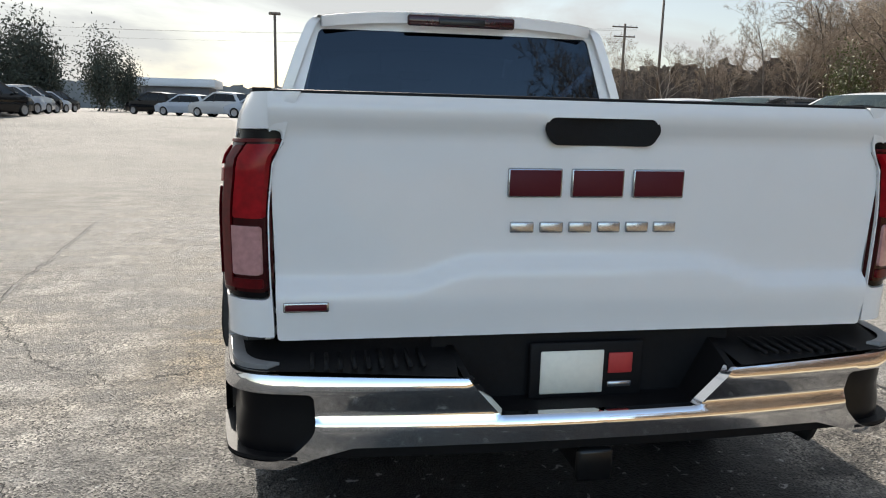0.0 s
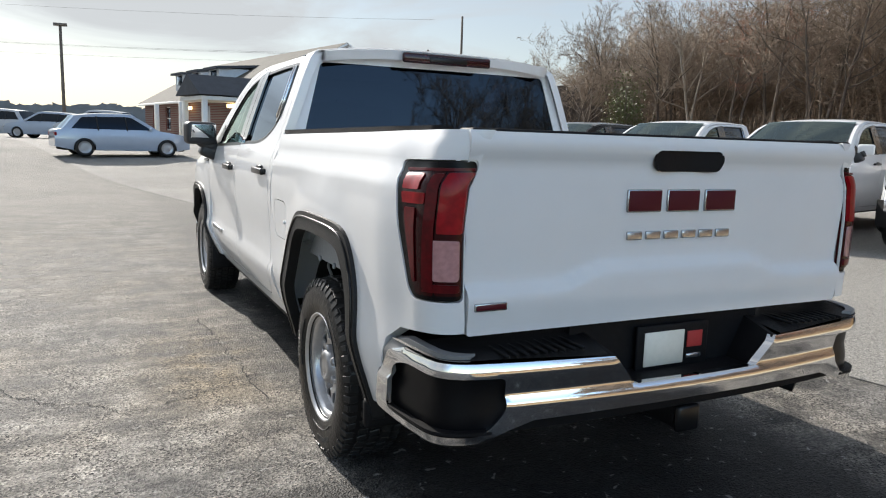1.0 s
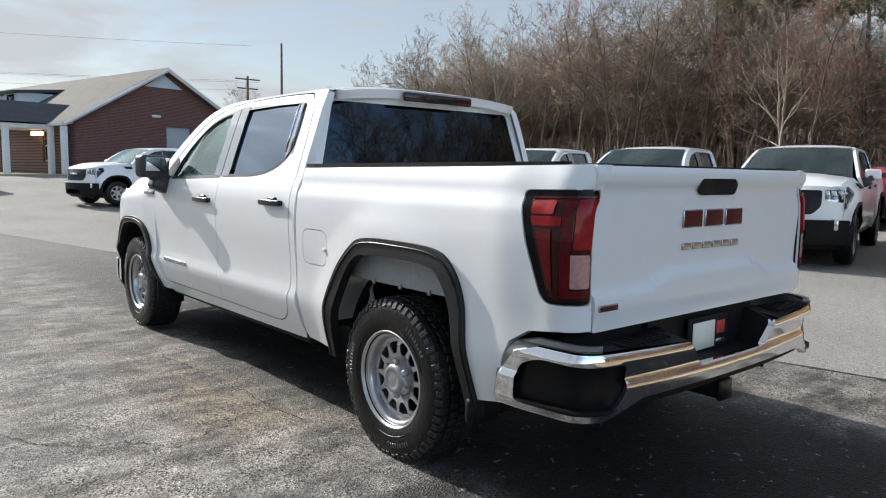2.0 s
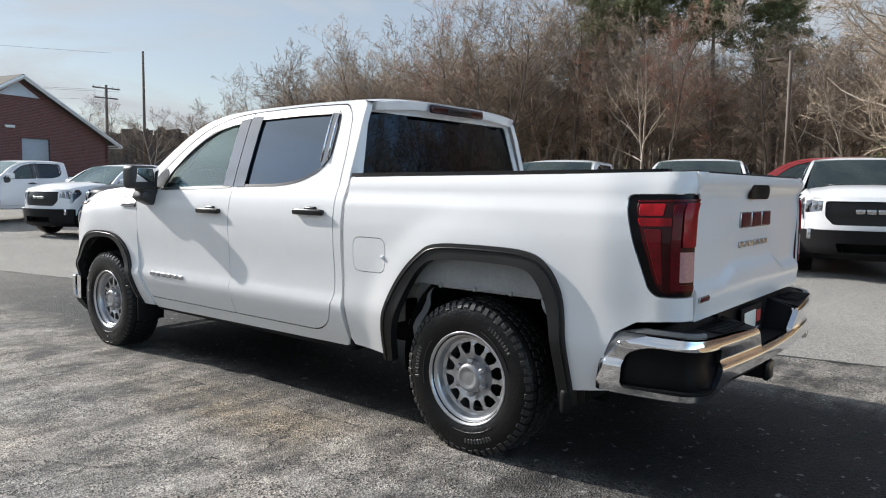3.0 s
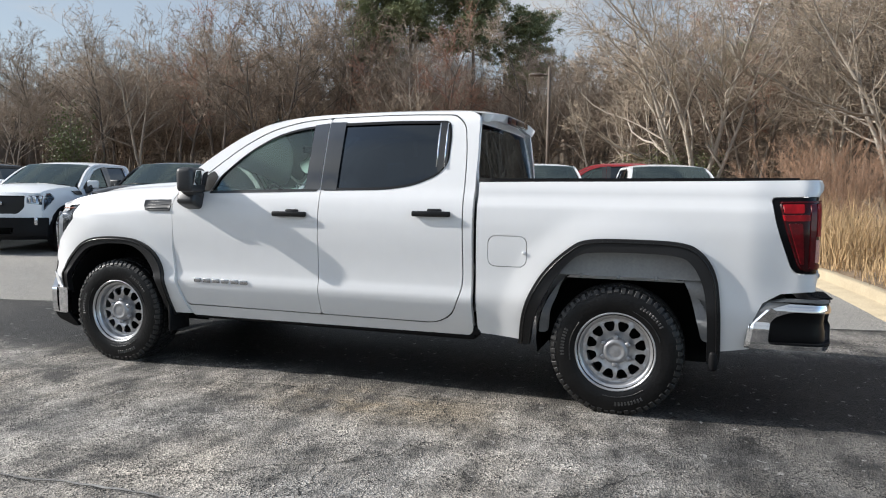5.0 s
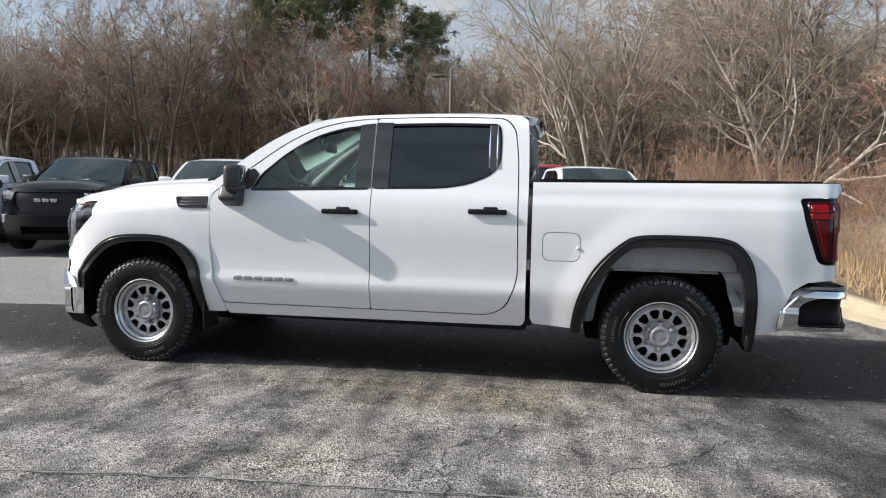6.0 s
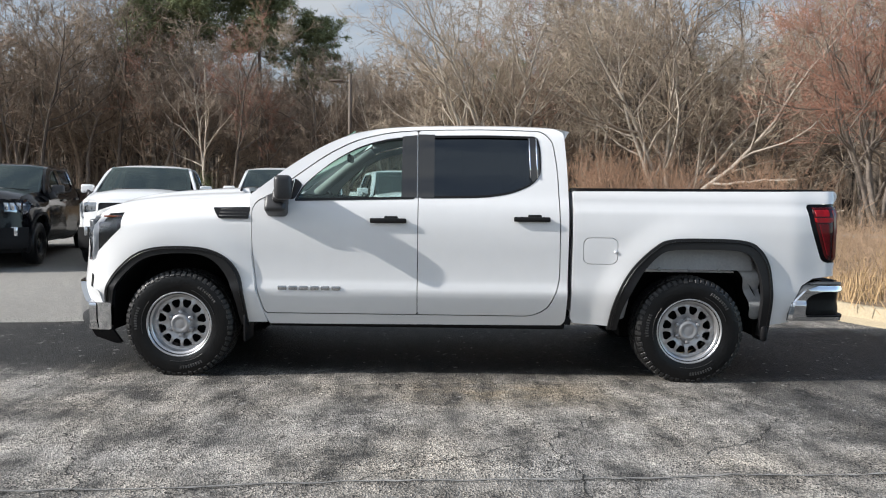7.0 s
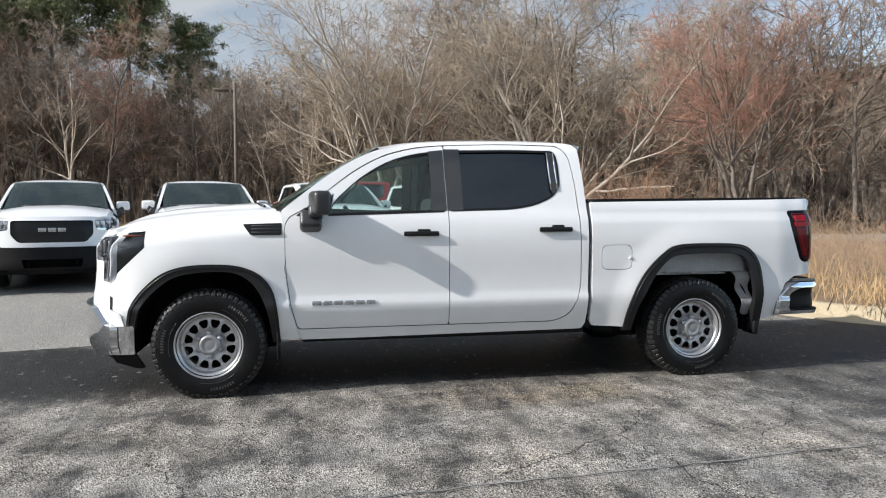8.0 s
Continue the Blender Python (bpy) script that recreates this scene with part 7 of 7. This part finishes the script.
me.from_pydata([tuple(p) for p in v], [], f)
me.materials.append(STRAW)
tagged(new("dry_grass", me), "tall straw-coloured dry grass behind the kerb", "grass", kind="stuff")

# brown brush on the verge: thin arching canes
rng = random.Random(21)
segs = []
for i in range(1900):
    x, y = rng.uniform(1.5, 15), rng.uniform(-11, -3.4)
    if y > -3.2 - 0.25 * max(2.6 - x, 0) ** 2:
        continue
    p, d = Vector((x, y, 0.1)), Vector((rng.gauss(0, 0.35), rng.gauss(0, 0.35), 1)).normalized()
    ln, r = rng.uniform(0.5, 1.2) * (1.5 if rng.random() < 0.15 else 1), rng.uniform(0.003, 0.006)
    for k in range(4):
        q = p + d * ln / 4
        segs.append((3, p, q, r * (1 - 0.2 * k), r * (0.8 - 0.2 * k)))
        for j in range(2 if k else 0):
            side = (d + Vector((rng.gauss(0, 0.8), rng.gauss(0, 0.8), rng.gauss(0.1, 0.5)))).normalized()
            segs.append((3, p, p + side * ln * rng.uniform(0.15, 0.35), r * 0.6, r * 0.3))
        p = q
        d = (d + Vector((rng.gauss(0, 0.25), rng.gauss(0, 0.25), -0.12))).normalized()
v, f = tubes_of(segs, 3)
BRUSH = mat("brown_brush", (0.36, 0.25, 0.165), 0.9, var=0.45, scale=1.2, fine=6)
tagged(new("verge_brush", mesh_of("verge_brush", v, f, BRUSH)), "tangled brown brush and canes on the verge", "undergrowth", kind="stuff")



def twiggy_shrub(seed, tall, canes, reach, material, name, label, group):
    """Upright canes from one foot, each with fine side twigs."""
    rng = random.Random(seed)
    shrub = thing(name, label, "shrub", group=group)
    segs, fine = [], []
    for i in range(canes):
        a = rng.uniform(0, math.tau)
        d = Vector((math.cos(a), math.sin(a), 0)) * rng.uniform(0.05, reach) + Vector((0, 0, 1))
        p, ln, r = Vector((math.cos(a), math.sin(a), 0)) * rng.uniform(0, 0.3 * reach) + Vector((0, 0, -0.1)), tall * rng.uniform(0.6, 1.05), tall * rng.uniform(0.0022, 0.0042)
        for k in range(5):
            d = (d.normalized() + Vector((rng.gauss(0, 0.1), rng.gauss(0, 0.1), rng.gauss(0, 0.05)))).normalized()
            q = p + d * ln / 5
            segs.append((2, p, q, r * (1 - 0.17 * k), r * (0.83 - 0.17 * k)))
            for j in range(4 if k else 1):
                e = (d + Vector((rng.gauss(0, 0.55), rng.gauss(0, 0.55), rng.gauss(0.1, 0.3)))).normalized()
                b = p.lerp(q, rng.random())
                c = b + e * ln * rng.uniform(0.10, 0.24)
                segs.append((3, b, c, r * 0.5, r * 0.3))
                for m in range(3):
                    g = (e + Vector((rng.gauss(0, 0.6), rng.gauss(0, 0.6), rng.gauss(0.1, 0.4)))).normalized()
                    h = b.lerp(c, rng.uniform(0.3, 1.0))
                    fine.append((4, h, h + g * ln * rng.uniform(0.05, 0.12), r * 0.4, 0))
            p = q
    v, f = tubes_of(segs, 3, 0.003)
    new("trunk", mesh_of("trunk", v, f, material)).parent = shrub
    v, f = spikes_of(fine, 0.004)
    new("crown", mesh_of("crown", v, f, material)).parent = shrub
    return shrub


RUSSET = mat("russet_twigs", (0.30, 0.185, 0.12), 0.9, var=0.4, scale=1.0, fine=6, per_object=0.2)
russet = twiggy_shrub(61, 3.2, 44, 0.75, RUSSET, "bare_shrub", "russet-brown twiggy shrub at the wood's foot", "russet shrubs")
russet.matrix_basis = pose(20.5, -3.4, ground_z(20.5, -3.4))
for k, (x, y, s) in enumerate([(18.6, -4.6, 0.85), (20.0, -6.0, 1.0), (17.4, -6.6, 0.8), (22.5, -4.8, 1.1), (16.0, -8.4, 0.85), (19.5, -9.0, 0.9)]):
    c = copy_thing(russet, pose(x, y, ground_z(x, y), 0, 0, 65 * k))
    c.scale = (s, s, s)
sapling = twiggy_shrub(62, 2.1, 5, 0.30, STEMS_PALE, "sapling", "thin pale bare sapling in the dry grass", "saplings on the verge")
sapling.matrix_basis = pose(10.2, -4.6, 0.1)
for k, (x, y, s) in enumerate([(9.4, -5.9, 0.8), (11.6, -6.6, 1.0), (8.2, -4.9, 0.6), (12.6, -4.4, 0.9)]):
    c = copy_thing(sapling, pose(x, y, 0.1, 0, 0, 100 * k))
    c.scale = (s, s, s)

# ---- distance ----
def far_wall(name, line, tall, rough, material, label, seed):
    rng = random.Random(seed)
    bm = bmesh.new()
    rows = []
    for i, (x, y) in enumerate(line):
        h = tall * (1 + 0.16 * noise.noise((i * 0.05, seed, 0)) + 0.10 * noise.noise((i * 0.21, seed, 5))) * (0.7 + 0.3 * step(0.12, 0.36, i / len(line)) + 0.14 * step(0.52, 0.66, i / len(line))) + rng.uniform(-rough, rough)
        rows.append([bm.verts.new((x, y, -1)), bm.verts.new((x, y, h * 0.5)), bm.verts.new((x + rng.uniform(-1, 1), y, h))])
    for a, b in zip(rows, rows[1:]):
        for k in range(2):
            bm.faces.new((a[k], b[k], b[k + 1], a[k + 1]))
    return tagged(part(name, bm, material), label, "backdrop", kind="structure")


# one sheet behind the wood, with the shade of its depth in the colour
far_wall("backdrop", [by_edge(t, 27) for t in np.linspace(0.0, 1, 1500)], 10.0, 1.0, WOODLAND, "brown backdrop sheet painted with shade between stems", 3)
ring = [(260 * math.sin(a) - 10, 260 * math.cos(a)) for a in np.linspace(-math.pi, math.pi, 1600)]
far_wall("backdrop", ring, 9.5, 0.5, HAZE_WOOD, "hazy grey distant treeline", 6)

# gap-filling sheet, its brown lightened to stand in for distance haze
far_wall("backdrop", [(-3.8 + 88 * math.cos(a), -2.1 + 88 * math.sin(a)) for a in np.radians(np.linspace(74, 40, 420))], 7.2, 0.5, FAR_HAZE_BROWN, "haze-toned brown backdrop sheet behind the wood's far end", 9)
